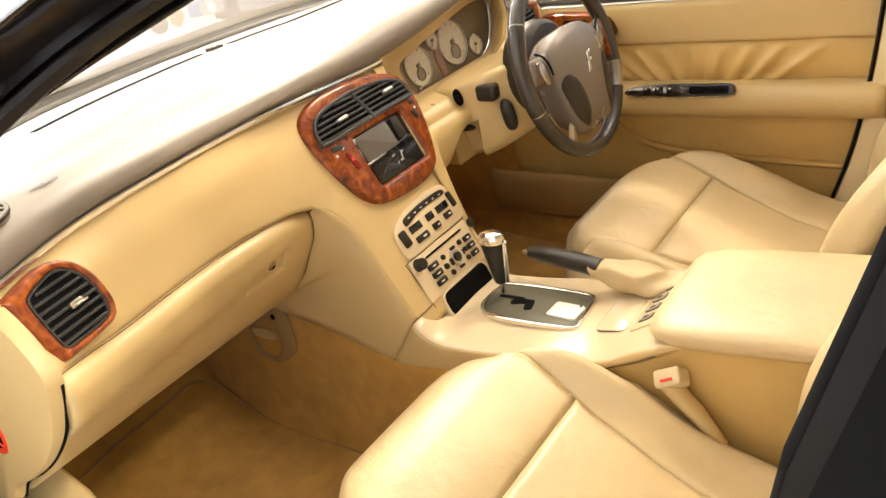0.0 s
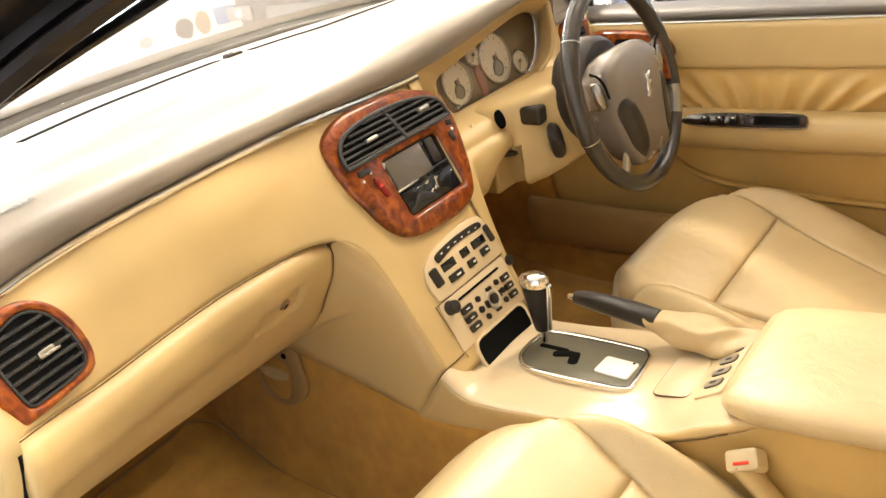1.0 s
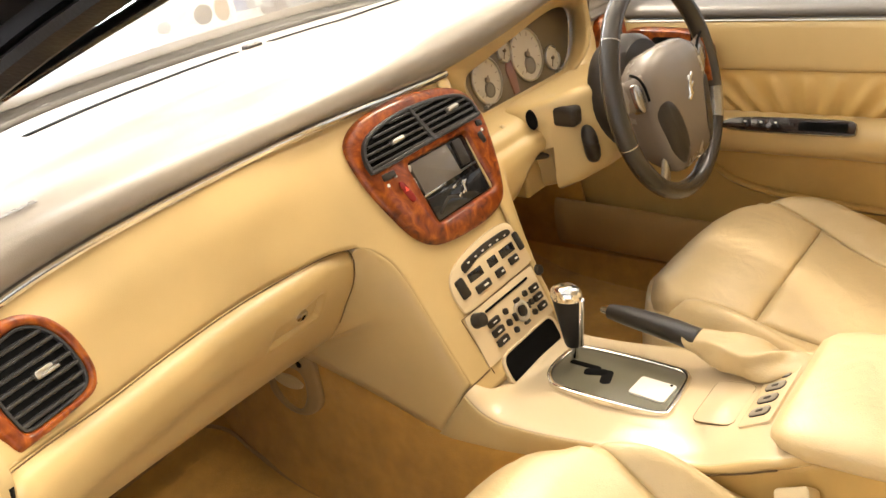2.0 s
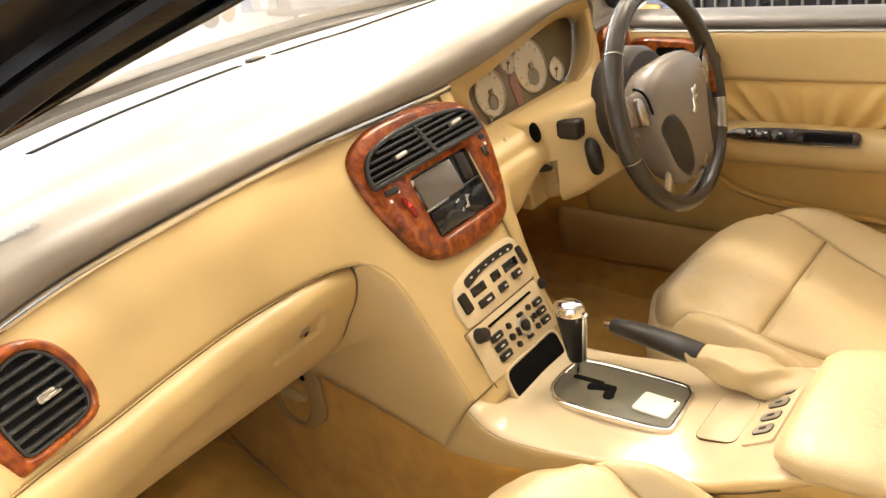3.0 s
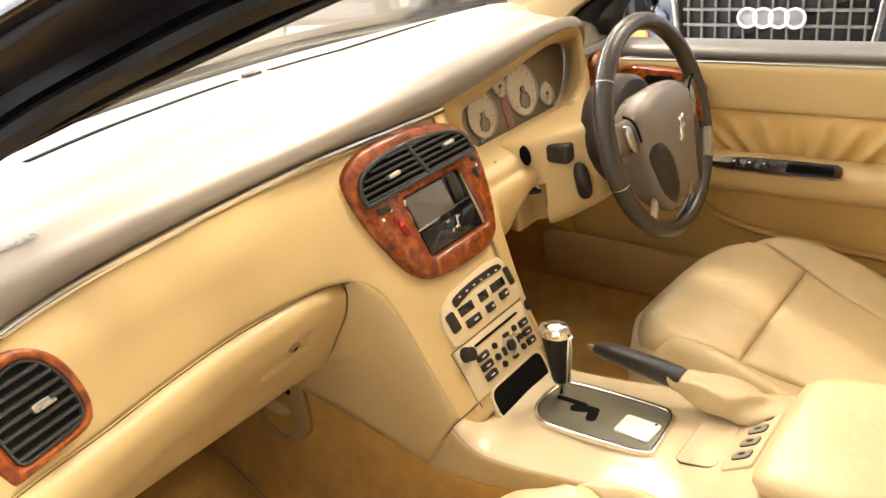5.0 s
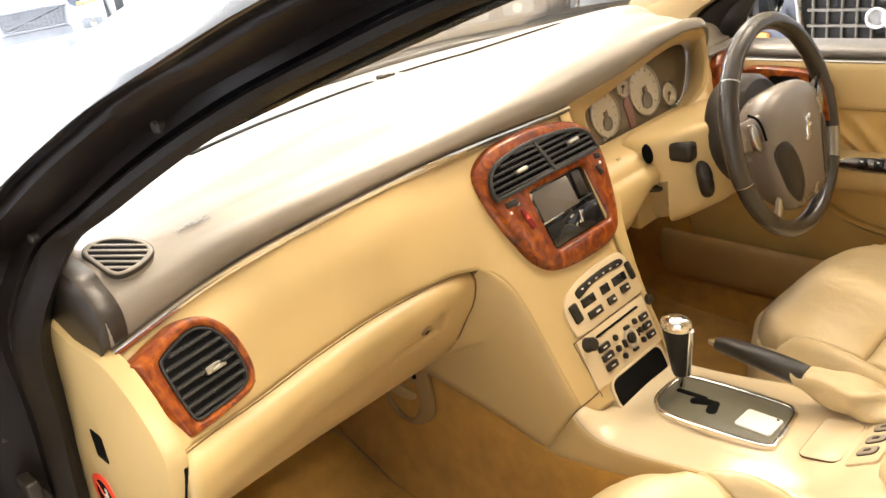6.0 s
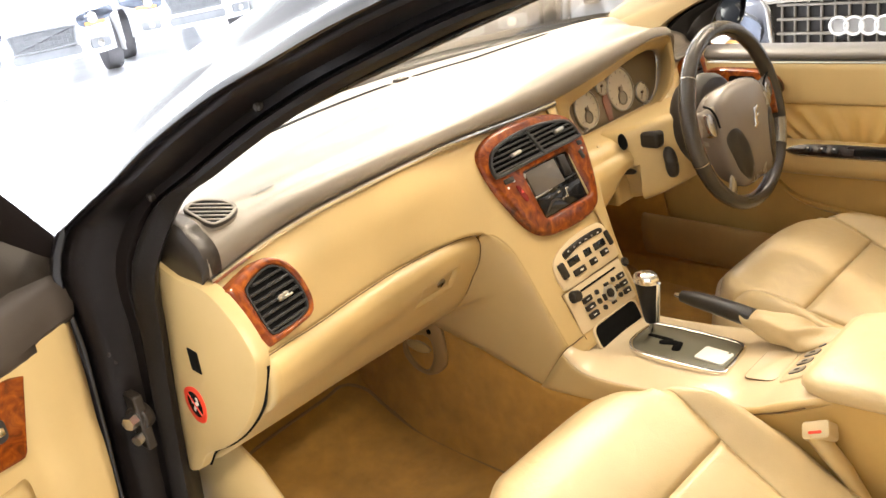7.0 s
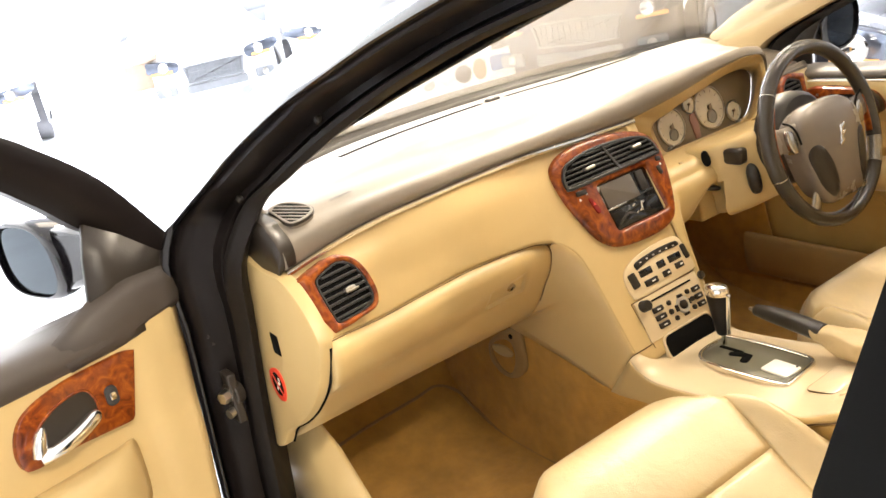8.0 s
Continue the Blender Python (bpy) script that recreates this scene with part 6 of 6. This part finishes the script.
def mirror(base, s, yaw, label, reach=0.15):
    m = empty("door_mirror", label, "door mirror")
    rows = []
    for k, d in ((0.90, 0.0), (1.0, 0.010), (1.0, 0.035), (0.92, 0.07), (0.70, 0.10), (0.35, 0.118), (0.03, 0.122)):
        rows.append([(s * (0.105 + 0.100 * k * (abs(math.cos(q)) ** 0.7) * (1 if math.cos(q) > 0 else -1)), d, 0.052 + 0.070 * k * (abs(math.sin(q)) ** 0.8) * (1 if math.sin(q) > 0 else -1)) for q in np.linspace(0, 2 * math.pi, 41)[:-1]])
    part("housing", loft(rows, closed=True), M["paint"], m, "black mirror housing", thick=0.003)
    g = rows[0]
    c = np.mean(np.array(g), 0)
    # dim bluish reflection is put into the glass's dark metal colour
    part("mirror_glass", loft([[(c[0] + (p[0] - c[0]) * 0.97, d, c[2] + (p[2] - c[2]) * 0.97) for p in g] for d in (0.006, 0.010)], closed=True, caps=True), material("dimmed_mirror_silver", (0.05, 0.066, 0.078), 0.03, metal=1.0, vary=0.0), m, "mirror glass", smooth=False)
    part("foot", loft([[(s * x, y, z) for y, z in ((y0, z0), (y1, z0), (y1, z1), (y0, z1))] for x, y0, y1, z0, z1 in ((0.03, 0.012, 0.09, -0.005, 0.112), (-0.2 * reach, 0.020, 0.09, 0.012, 0.112), (-0.6 * reach, 0.022, 0.085, 0.036, 0.108), (-reach, 0.022, 0.08, 0.040, 0.106))], closed=True, caps=True), M["paint"], m, "black mirror foot", bevel=0.012)
    m.matrix_world = pose(*base, 0, 0, yaw)
    return m


mirror((0.872, 0.195, 0.980), 1, 6, "black door mirror reflecting the showroom", 0.085)

# ---------------------------------------------------------------- passenger door (open)
HX, HY, OPEN = -0.860, 0.275, 76.0
pd = empty("passenger_door", "open cream car door with walnut handle plate", "car door")
pd.matrix_world = pose(HX, HY, 0, 0, 0, -OPEN)
# own axes: y runs back from the hinge as negative, inner face towards +x
PDY = np.linspace(0.0, -1.02, 34)


def pstrip(profile, ys=PDY):
    return loft([[(x, y, z) for x, z in catmull(profile, 14)] for y in ys])


def door_front(z):
    return tab(z, [(0.28, -0.03), (0.583, -0.006), (0.75, 0.008), (0.96, 0.025)])


part("outer_skin", pstrip([(-0.10, 0.97), (-0.12, 0.85), (-0.125, 0.6), (-0.10, 0.28)]), M["paint"], pd, "black outer skin", thick=0.004)
part("belt_pad", loft([[(x, y, z + 0.010 * step(-0.2, -0.9, y)) for x, z in catmull([(-0.09, 0.975), (-0.03, 0.975), (0.0, 0.968), (0.014, 0.955), (0.014, 0.940), (0.004, 0.930)], 14)] for y in np.linspace(-0.040, -1.02, 30)]), M["doorpad"], pd, "dark taupe padded door top", thick=0.004)
rows = []
for y in np.r_[np.linspace(0.0, -0.10, 9), np.linspace(-0.13, -1.02, 24)]:
    w = step(-0.085, -0.05, y)
    front = [(door_front(z) if y == 0.0 else y, z) for z in (0.32, 0.55, 0.74, 0.80, 0.86, 0.93)]
    top = 0.934 + 0.026 * w
    sec = [(-0.010, 0.32), (0.004, 0.55), (0.0, 0.74), (-0.004, 0.80), (0.0, 0.87), (0.003, top - 0.010), (-0.004, top)]
    rows.append([(x - 0.020 * step(-0.012, 0.012, door_front(z) - 0.02 if y == 0.0 else y) + 0.008 * w * step(0.62, 0.72, z), door_front(z) if y == 0.0 else y + (door_front(z) if y > -0.06 else 0.0) * (1 + y / 0.06 if y > -0.06 else 0), z) for x, z in catmull(sec, 30)])
part("inner_panel", loft(rows), M["plastic"], pd, "cream door panel", thick=0.006)
part("front_edge", loft([[(x, door_front(z) + 0.004, z) for z in np.linspace(0.30, 0.95, 8)] for x in (-0.012, -0.05, -0.10)]), M["frame"], pd, "black door front edge", thick=0.01)
PP = Plane((0.006, 0, 0), (0, 1, 0), (0, 0, 1))
PP.way = -1.0


def outline(points, n):
    """Close an outline with crisp corners and even steps."""
    return [tuple(p) for p in even(points, n, True)]


wl = outline([(0.066, 0.918), (0.098, 0.818), (0.104, 0.814)] + [tuple(p) for p in catmull([(0.189, 0.822), (0.255, 0.822), (0.272, 0.832), (0.273, 0.864), (0.257, 0.898), (0.225, 0.915), (0.169, 0.924), (0.085, 0.924)], 24)], 60)
wp = part("handle_plate", slab(PP, wl, -0.004, 0.010, 0.004), M["wood"], pd, "burr walnut handle plate")
cup = catmull([(0.146, 0.860), (0.149, 0.888), (0.164, 0.902), (0.200, 0.899), (0.234, 0.882), (0.255, 0.855), (0.251, 0.833), (0.205, 0.832), (0.165, 0.842)], 48, True)
part("cup_rim", collar(PP, cup, inset(cup, 0.004), 0.006, 0.0125, 0.002, 48), M["wood"], wp, "walnut cup rim")
part("handle_cup", slab(PP, inset(cup, 0.002), 0.006, 0.0104, 0.0004), M["dark"], wp, "dark handle cup")
part("door_handle", joined(tube([PP(u, v, n) for u, v, n in catmull([(0.152, 0.858, 0.013), (0.180, 0.849, 0.020), (0.215, 0.840, 0.021), (0.248, 0.836, 0.014)], 16)], [0.008] + [0.0115] * 14 + [0.010], 14), tube([PP(0.247, 0.840, 0.012), PP(0.243, 0.856, 0.013), PP(0.236, 0.870, 0.012), PP(0.231, 0.877, 0.011)], [0.011, 0.0115, 0.009, 0.004], 12)), M["chrome"], wp, "chrome door handle")
part("lock_button", slab(PP, rrect(0.123, 0.870, 0.020, 0.032, 0.009), 0.008, 0.014, 0.002), M["grille"], wp, "oval lock button")
part("lock_mark", slab(PP, rrect(0.123, 0.870, 0.010, 0.012, 0.003), 0.013, 0.0165, 0.001), M["chrome"], wp, "bright lock rocker")
part("armrest", loft([[(x, y, z) for x, z in catmull([(0.0, 0.775), (0.03 * k, 0.778), (0.055 * k, 0.765), (0.06 * k, 0.73), (0.04 * k, 0.69), (0.0, 0.67)], 16)] for y, k in ((-0.11, 0.05), (-0.13, 0.5), (-0.17, 0.85), (-0.25, 1.0), (-0.6, 1.0), (-0.95, 1.0))]), M["plastic"], pd, "cream armrest", thick=0.006)
FT = [(0.088, 1.012), (0.081, 1.024), (0.059, 1.062), (-0.010, 1.166), (-0.089, 1.237), (-0.164, 1.286), (-0.32, 1.345), (-0.6, 1.395), (-0.95, 1.40)]
FB = [(0.060, 1.000), (0.040, 1.020), (-0.010, 1.070), (-0.068, 1.120), (-0.117, 1.172), (-0.188, 1.228), (-0.33, 1.290), (-0.6, 1.345), (-0.93, 1.352)]
part("window_frame", loft([[(-0.065, y, z) for y, z in catmull(FT, 40)], [(-0.030, y, z) for y, z in catmull(between(FT, FB, 0.06), 40)], [(-0.024, y, z) for y, z in catmull(between(FT, FB, 0.25), 40)], [(-0.024, y, z) for y, z in catmull(between(FT, FB, 0.8), 40)], [(-0.034, y, z) for y, z in catmull(FB, 40)], [(-0.065, y, z) for y, z in catmull(FB, 40)]]), M["frame"], pd, "black window frame", thick=0.006)
part("mirror_corner", loft([[(-0.022, y, z) for y, z in ((0.070, 1.010), (0.030, 1.040), (-0.02, 1.085), (-0.068, 1.118))], [(-0.012, y, z) for y, z in ((0.050, 0.995), (-0.01, 0.998), (-0.06, 1.00), (-0.088, 1.070))], [(-0.012, y, z) for y, z in ((0.034, 0.970), (-0.03, 0.970), (-0.08, 0.980), (-0.101, 1.004))]]), M["dark"], pd, "dark mirror corner trim", thick=0.01)
part("sail_trim", loft([[(x, y, z) for y, z in q] for x, q in ((-0.010, ((0.050, 1.008), (0.020, 1.013), (-0.035, 1.016), (-0.104, 1.006), (-0.175, 0.966))), (0.004, ((0.040, 0.990), (0.012, 0.996), (-0.035, 0.998), (-0.104, 0.986), (-0.175, 0.958))), (0.012, ((0.026, 0.964), (0.0, 0.962), (-0.030, 0.958), (-0.062, 0.950), (-0.17, 0.944))), (0.006, ((0.024, 0.958), (0.0, 0.954), (-0.030, 0.948), (-0.056, 0.938), (-0.165, 0.932))))]), M["doorpad"], pd, "dark taupe corner trim", thick=0.008)
pm = mirror((0, 0, 0), -1, 0, "black passenger door mirror reflecting the hall")
pm.matrix_world = pose(HX, HY, 0, 0, 0, -OPEN) @ pose(-0.185, -0.05, 0.978, 0, 0, 4)
stay = part("door_stay", joined(tube([(-0.782, 0.262, 0.775), (-0.800, 0.255, 0.775)], 0.021, 18), box(-0.80, -0.785, 0.242, 0.275, 0.725, 0.815)), M["dark"], body, "dark door stay bracket", bevel=0.003)
part("stay_bolt", joined(tube([(-0.798, 0.256, 0.778), (-0.816, 0.248, 0.778)], [0.0125, 0.0105], 6), tube([(-0.800, 0.252, 0.748), (-0.812, 0.247, 0.747)], 0.008, 12)), M["satin"], stay, "bright stay bolts")
part("striker_plate", joined(box(-0.800, -0.786, 0.262, 0.290, 0.865, 0.905), tube([(-0.795, 0.272, 0.885), (-0.806, 0.266, 0.885)], 0.007, 10)), M["dark"], body, "small dark wiring boot", bevel=0.004)

# ---------------------------------------------------------------- other cars in the hall
M["silver"] = material("dark_silver_car_paint", (0.050, 0.054, 0.072), 0.22, metal=0.3, vary=0.08, coat=0.8)
M["whitecar"] = material("white_car_paint", (0.80, 0.81, 0.83), 0.2, vary=0.03, coat=0.8)
M["silvergrey"] = material("silver_grey_car_paint", (0.09, 0.09, 0.095), 0.25, metal=0.2, vary=0.05, coat=0.8)
M["headlamp"] = material("clear_headlight_cover", (0.16, 0.18, 0.23), 0.06, metal=0.7, vary=0.25, scale=14)
M["ring"] = material("pale_ring_metal", (0.62, 0.63, 0.65), 0.3, metal=0.3, vary=0.04)
M["bars"] = material("dull_grille_metal", (0.19, 0.175, 0.155), 0.35, metal=0.4, vary=0.08)
M["carglass"] = material("tinted_car_glass", (0.34, 0.37, 0.40), 0.06, vary=0.05)
# tyres and dark plastics lightened: the hall's veiling glare is in their colour
M["tyre"] = material("glare_lifted_tyre", (0.16, 0.16, 0.17), 0.8, vary=0.2, bump=0.3, bump_scale=200)
M["lifted_grey"] = material("glare_lifted_grey", (0.20, 0.21, 0.23), 0.6, vary=0.15)
M["amber"] = material("amber_lens", (0.85, 0.42, 0.14), 0.15, vary=0.05)


def parked_car(place, yaw, paint, label, grille_z=(0.50, 0.78), rings=False, back="lifted_grey"):
    """A saloon; own axes: nose towards -y at y = 0, x across."""
    c = empty("parked_car", label, "car", group="cars in the hall")
    side = [(0.02, 0.30), (0.0, 0.45), (0.0, 0.62), (0.03, 0.78), (0.12, 0.88), (0.55, 0.97), (1.05, 1.03), (1.75, 1.42), (2.3, 1.47), (3.1, 1.42), (3.9, 1.08), (4.4, 1.04), (4.55, 0.8), (4.55, 0.35)]
    prof = catmull(side, 46)
    rows = []
    for u in np.linspace(-1, 1, 25):
        row = []
        for y, z in prof:
            up = step(1.0, 1.4, z)
            hw = 0.90 * (1 - 0.22 * up) * (1 - 0.10 * step(0.5, 0.0, y))
            row.append((u * hw, y + 0.28 * abs(u) ** 3.2 * step(0.8, 0.0, y), z - 0.10 * abs(u) ** 4 * step(0.6, 1.0, z)))
        rows.append(row)
    part("body", loft(rows), paint, c, "smooth car shell", towards=(0, -5, 1), thick=0.004)
    for s in (-1, 1):
        flank = [[(s * 0.91, y, z) for y in np.linspace(0.32, 4.4, 12)] for z in (0.25, 0.55, 0.92)]
        part("flank", loft(flank), paint, c, thick=0.01)
        lampl = catmull([(0.40 * s, 0.72), (0.44 * s, 0.62), (0.62 * s, 0.62), (0.84 * s, 0.70), (0.86 * s, 0.79), (0.66 * s, 0.79), (0.48 * s, 0.77)], 30, True)
        FP = Plane((0, 0.02, 0), (1, 0, 0), (0, 0, 1))
        hl = part("headlight", loft([[(u, 0.05 + 0.28 * (abs(u) / 0.9) ** 3.2 + d, 0.70 + (v - 0.70) * k) for u, v in lampl] for k, d in ((1.0, 0.02), (1.0, -0.03), (0.9, -0.045), (0.4, -0.05))], closed=True, caps=True), M["headlamp"], c, "clear headlight")
        part("reflector", lathe(Plane((0.58 * s, 0.045, 0.71), (1, 0, 0), (0, 0, 1)), [(0.055, 0.0), (0.06, 0.02), (0.05, 0.022), (0.03, 0.004), (0.001, 0.0)], 24), M["chrome"], hl, "round chrome reflector")
        part("indicator", slab(Plane((0.60 * s, 0.02 + 0.28 * 0.25, 0.645), (1, 0.30 * s, 0), (0, 0, 1)), rrect(0, 0, 0.26, 0.035, 0.012), 0.0, 0.03, 0.006), M["amber"], hl, "amber indicator")
        fog = part("fog_light", slab(Plane((0.60 * s, 0.06, 0.42), (1, 0.25 * s, 0), (0, 0, 1)), rrect(0, 0, 0.24, 0.11, 0.03), 0.0, 0.03, 0.006), M["lifted_grey"], c, "dark fog light recess")
        part("fog_lens", lathe(Plane((0.60 * s, 0.03, 0.42), (1, 0.25 * s, 0), (0, 0, 1)), [(0.038, 0.0), (0.038, 0.012), (0.02, 0.016), (0.001, 0.016)], 20), M["satin"], fog, "round fog lens")
        for y in (0.85, 3.55):
            wp2 = Plane((s * 0.90, y, 0.32), (0, s, 0), (0, 0, 1))
            w = part("wheel", lathe(wp2, [(0.20, -0.16), (0.315, -0.16), (0.32, -0.02), (0.305, 0.02), (0.22, 0.022), (0.215, 0.0)], 36), M["tyre"], c, "tyre, lightened in colour for glare")
            part("rim", lathe(wp2, [(0.215, -0.02), (0.215, 0.018), (0.20, 0.012), (0.19, -0.02), (0.05, -0.02), (0.045, 0.012), (0.001, 0.014)], 30), M["satin"], w, "alloy rim")
            for k in range(7):
                a = 2 * math.pi * k / 7
                q = Plane(wp2(0.115 * math.cos(a), 0.115 * math.sin(a), 0.0), wp2.u * math.cos(a) + wp2.v * math.sin(a), wp2.v * math.cos(a) - wp2.u * math.sin(a))
                part("spoke", slab(q, rrect(0, 0, 0.16, 0.035, 0.01), -0.02, 0.010, 0.006), M["satin"], w)
    z0, z1 = grille_z
    GP = Plane((0, -0.005, 0), (1, 0, 0), (0, 0, 1))
    zm, h = (z0 + z1) / 2, z1 - z0
    gl2 = catmull([(-0.30, z0), (0.30, z0), (0.335, z0 + 0.2 * h), (0.36, z1 - 0.05), (0.33, z1), (-0.33, z1), (-0.36, z1 - 0.05), (-0.335, z0 + 0.2 * h)], 48, True)
    trim, bars = (M["spoke"], M["bars"]) if rings else (M["lifted_grey"], M["lifted_grey"])
    gr = part("grille", collar(GP, gl2, inset(gl2, 0.022), -0.02, 0.025, 0.008, 48), trim, c, "metal framed grille")
    part("grille_back", slab(GP, inset(gl2, 0.012), -0.02, 0.002, 0.001), M[back], gr, "black grille throat")
    n = int(h / 0.052)
    for i in range(n):
        z = z0 + 0.03 + (h - 0.06) * i / max(1, n - 1)
        part("grille_bar", slab(GP, rrect(0, z, 0.64, 0.010, 0.003), 0.0, 0.016, 0.003), bars, gr)
    for i in range(13):
        x = -0.30 + 0.05 * i
        part("grille_bar", slab(GP, rrect(x, zm, 0.008, h - 0.03, 0.002), 0.0, 0.013, 0.002), bars, gr)
    if rings:
        for i in range(4):
            pl = Plane((-0.080 + 0.0535 * i, -0.030, zm + 0.03), (1, 0, 0), (0, 0, 1))
            part("ring", lathe(pl, [(0.027, 0.0), (0.0275, 0.008), (0.032, 0.012), (0.0368, 0.008), (0.037, 0.0)], 32), M["ring"], gr, "pale ring shape")
    part("lower_intake", slab(Plane((0, 0.012, 0), (1, 0, 0), (0, 0, 1)), rrect(0, 0.40, 0.74, 0.10, 0.03), 0.0, 0.03, 0.006), M["lifted_grey"], c, "dark lower intake")
    part("windscreen", loft([[(u * (0.80 - 0.14 * k), 1.06 + 0.66 * k + 0.12 * (1 - abs(u) ** 2) * -1 + 0.12, 1.045 + 0.36 * k + 0.012) for u in np.linspace(-0.92, 0.92, 13)] for k in (0.02, 0.3, 0.6, 0.9)]), M["carglass"], c, "tinted windscreen", thick=0.006, towards=(0, -6, 3))
    c.matrix_world = pose(*place, 0, 0, yaw)
    return c


parked_car((2.20, 0.30, 0.0), -88, M["silver"], "dark silver saloon with a chrome grid grille, parked close beside", (0.56, 0.84), True, "black")
parked_car((2.75, 9.2, 0.0), -14, M["whitecar"], "white saloon with a grille, glare put into its greys", (0.46, 0.68))
parked_car((4.9, 9.5, 0.0), -14, M["whitecar"], "white saloon parked in a row, glare put into its greys", (0.50, 0.70))
parked_car((0.2, 11.2, 0.0), -12, M["whitecar"], "white saloon further along the row", (0.50, 0.70))
parked_car((3.9, 4.2, 0.0), -62, M["silvergrey"], "dark grey saloon parked across the aisle", (0.50, 0.70))
M["card"] = material("brown_cardboard", (0.46, 0.36, 0.28), 0.85, vary=0.1)
st = empty("display_stand", "low white display stand on the hall floor", "stand")
part("plinth", box(1.70, 2.30, 9.50, 10.0, 0.0, 0.46), M["wall"], st, "white stand body", smooth=False, bevel=0.01)
part("stand_top", box(1.66, 2.34, 9.46, 10.04, 0.464, 0.50), M["wall"], st, "white stand top", smooth=False, bevel=0.008)
bx = empty("cardboard_box", "brown open cardboard box on a white display stand", "box")
part("box_side", box(1.80, 2.22, 9.55, 9.93, 0.504, 0.80), M["card"], bx, "brown box", smooth=False, bevel=0.006)
part("flap", loft([[(1.80, 9.55, 0.80), (2.22, 9.55, 0.80)], [(1.83, 9.42, 0.88), (2.19, 9.42, 0.88)]]), M["card"], bx, "open flap", thick=0.006, smooth=False)

# made-up panel; its discs and patches stand in for unidentified shapes beyond the windscreen
bd = empty("shape_panel", "low white panel added to carry unidentified dark and blue shapes", "display board")
BD = Plane((3.45, 5.05, 0.0), (0.79, -0.61, 0), (0, 0, 1))
part("panel", slab(BD, rrect(0.0, 0.29, 1.10, 0.50, 0.02), -0.02, 0.0, 0.004), M["wall"], bd, "white added panel")
for u, v, a, b, m in ((-0.10, 0.38, 0.075, 0.085, "void"), (0.05, 0.40, 0.060, 0.095, "strap"), (-0.42, 0.34, 0.055, 0.05, "lifted_grey")):
    part("added_disc", slab(BD, oval(u, v, a, b), 0.0, 0.004, 0.001), M[m], bd, "added dark disc")
part("added_patch", slab(BD, rrect(0.25, 0.42, 0.20, 0.13, 0.01), 0.0, 0.004, 0.001), material("mid_blue_patch", (0.10, 0.20, 0.45), 0.5, vary=0.1), bd, "added blue patch")
part("added_patch", slab(BD, rrect(-0.26, 0.37, 0.16, 0.14, 0.01, turn=20), 0.0, 0.004, 0.001), material("pale_blue_patch", (0.45, 0.55, 0.68), 0.5, vary=0.1), bd, "added pale blue patch")
for u in (-0.40, 0.40):
    part("foot", box(3.45 + 0.79 * u - 0.05, 3.45 + 0.79 * u + 0.05, 5.05 - 0.61 * u - 0.10, 5.05 - 0.61 * u + 0.10, 0.0, 0.045), M["lifted_grey"], bd, "grey panel foot", bevel=0.008)
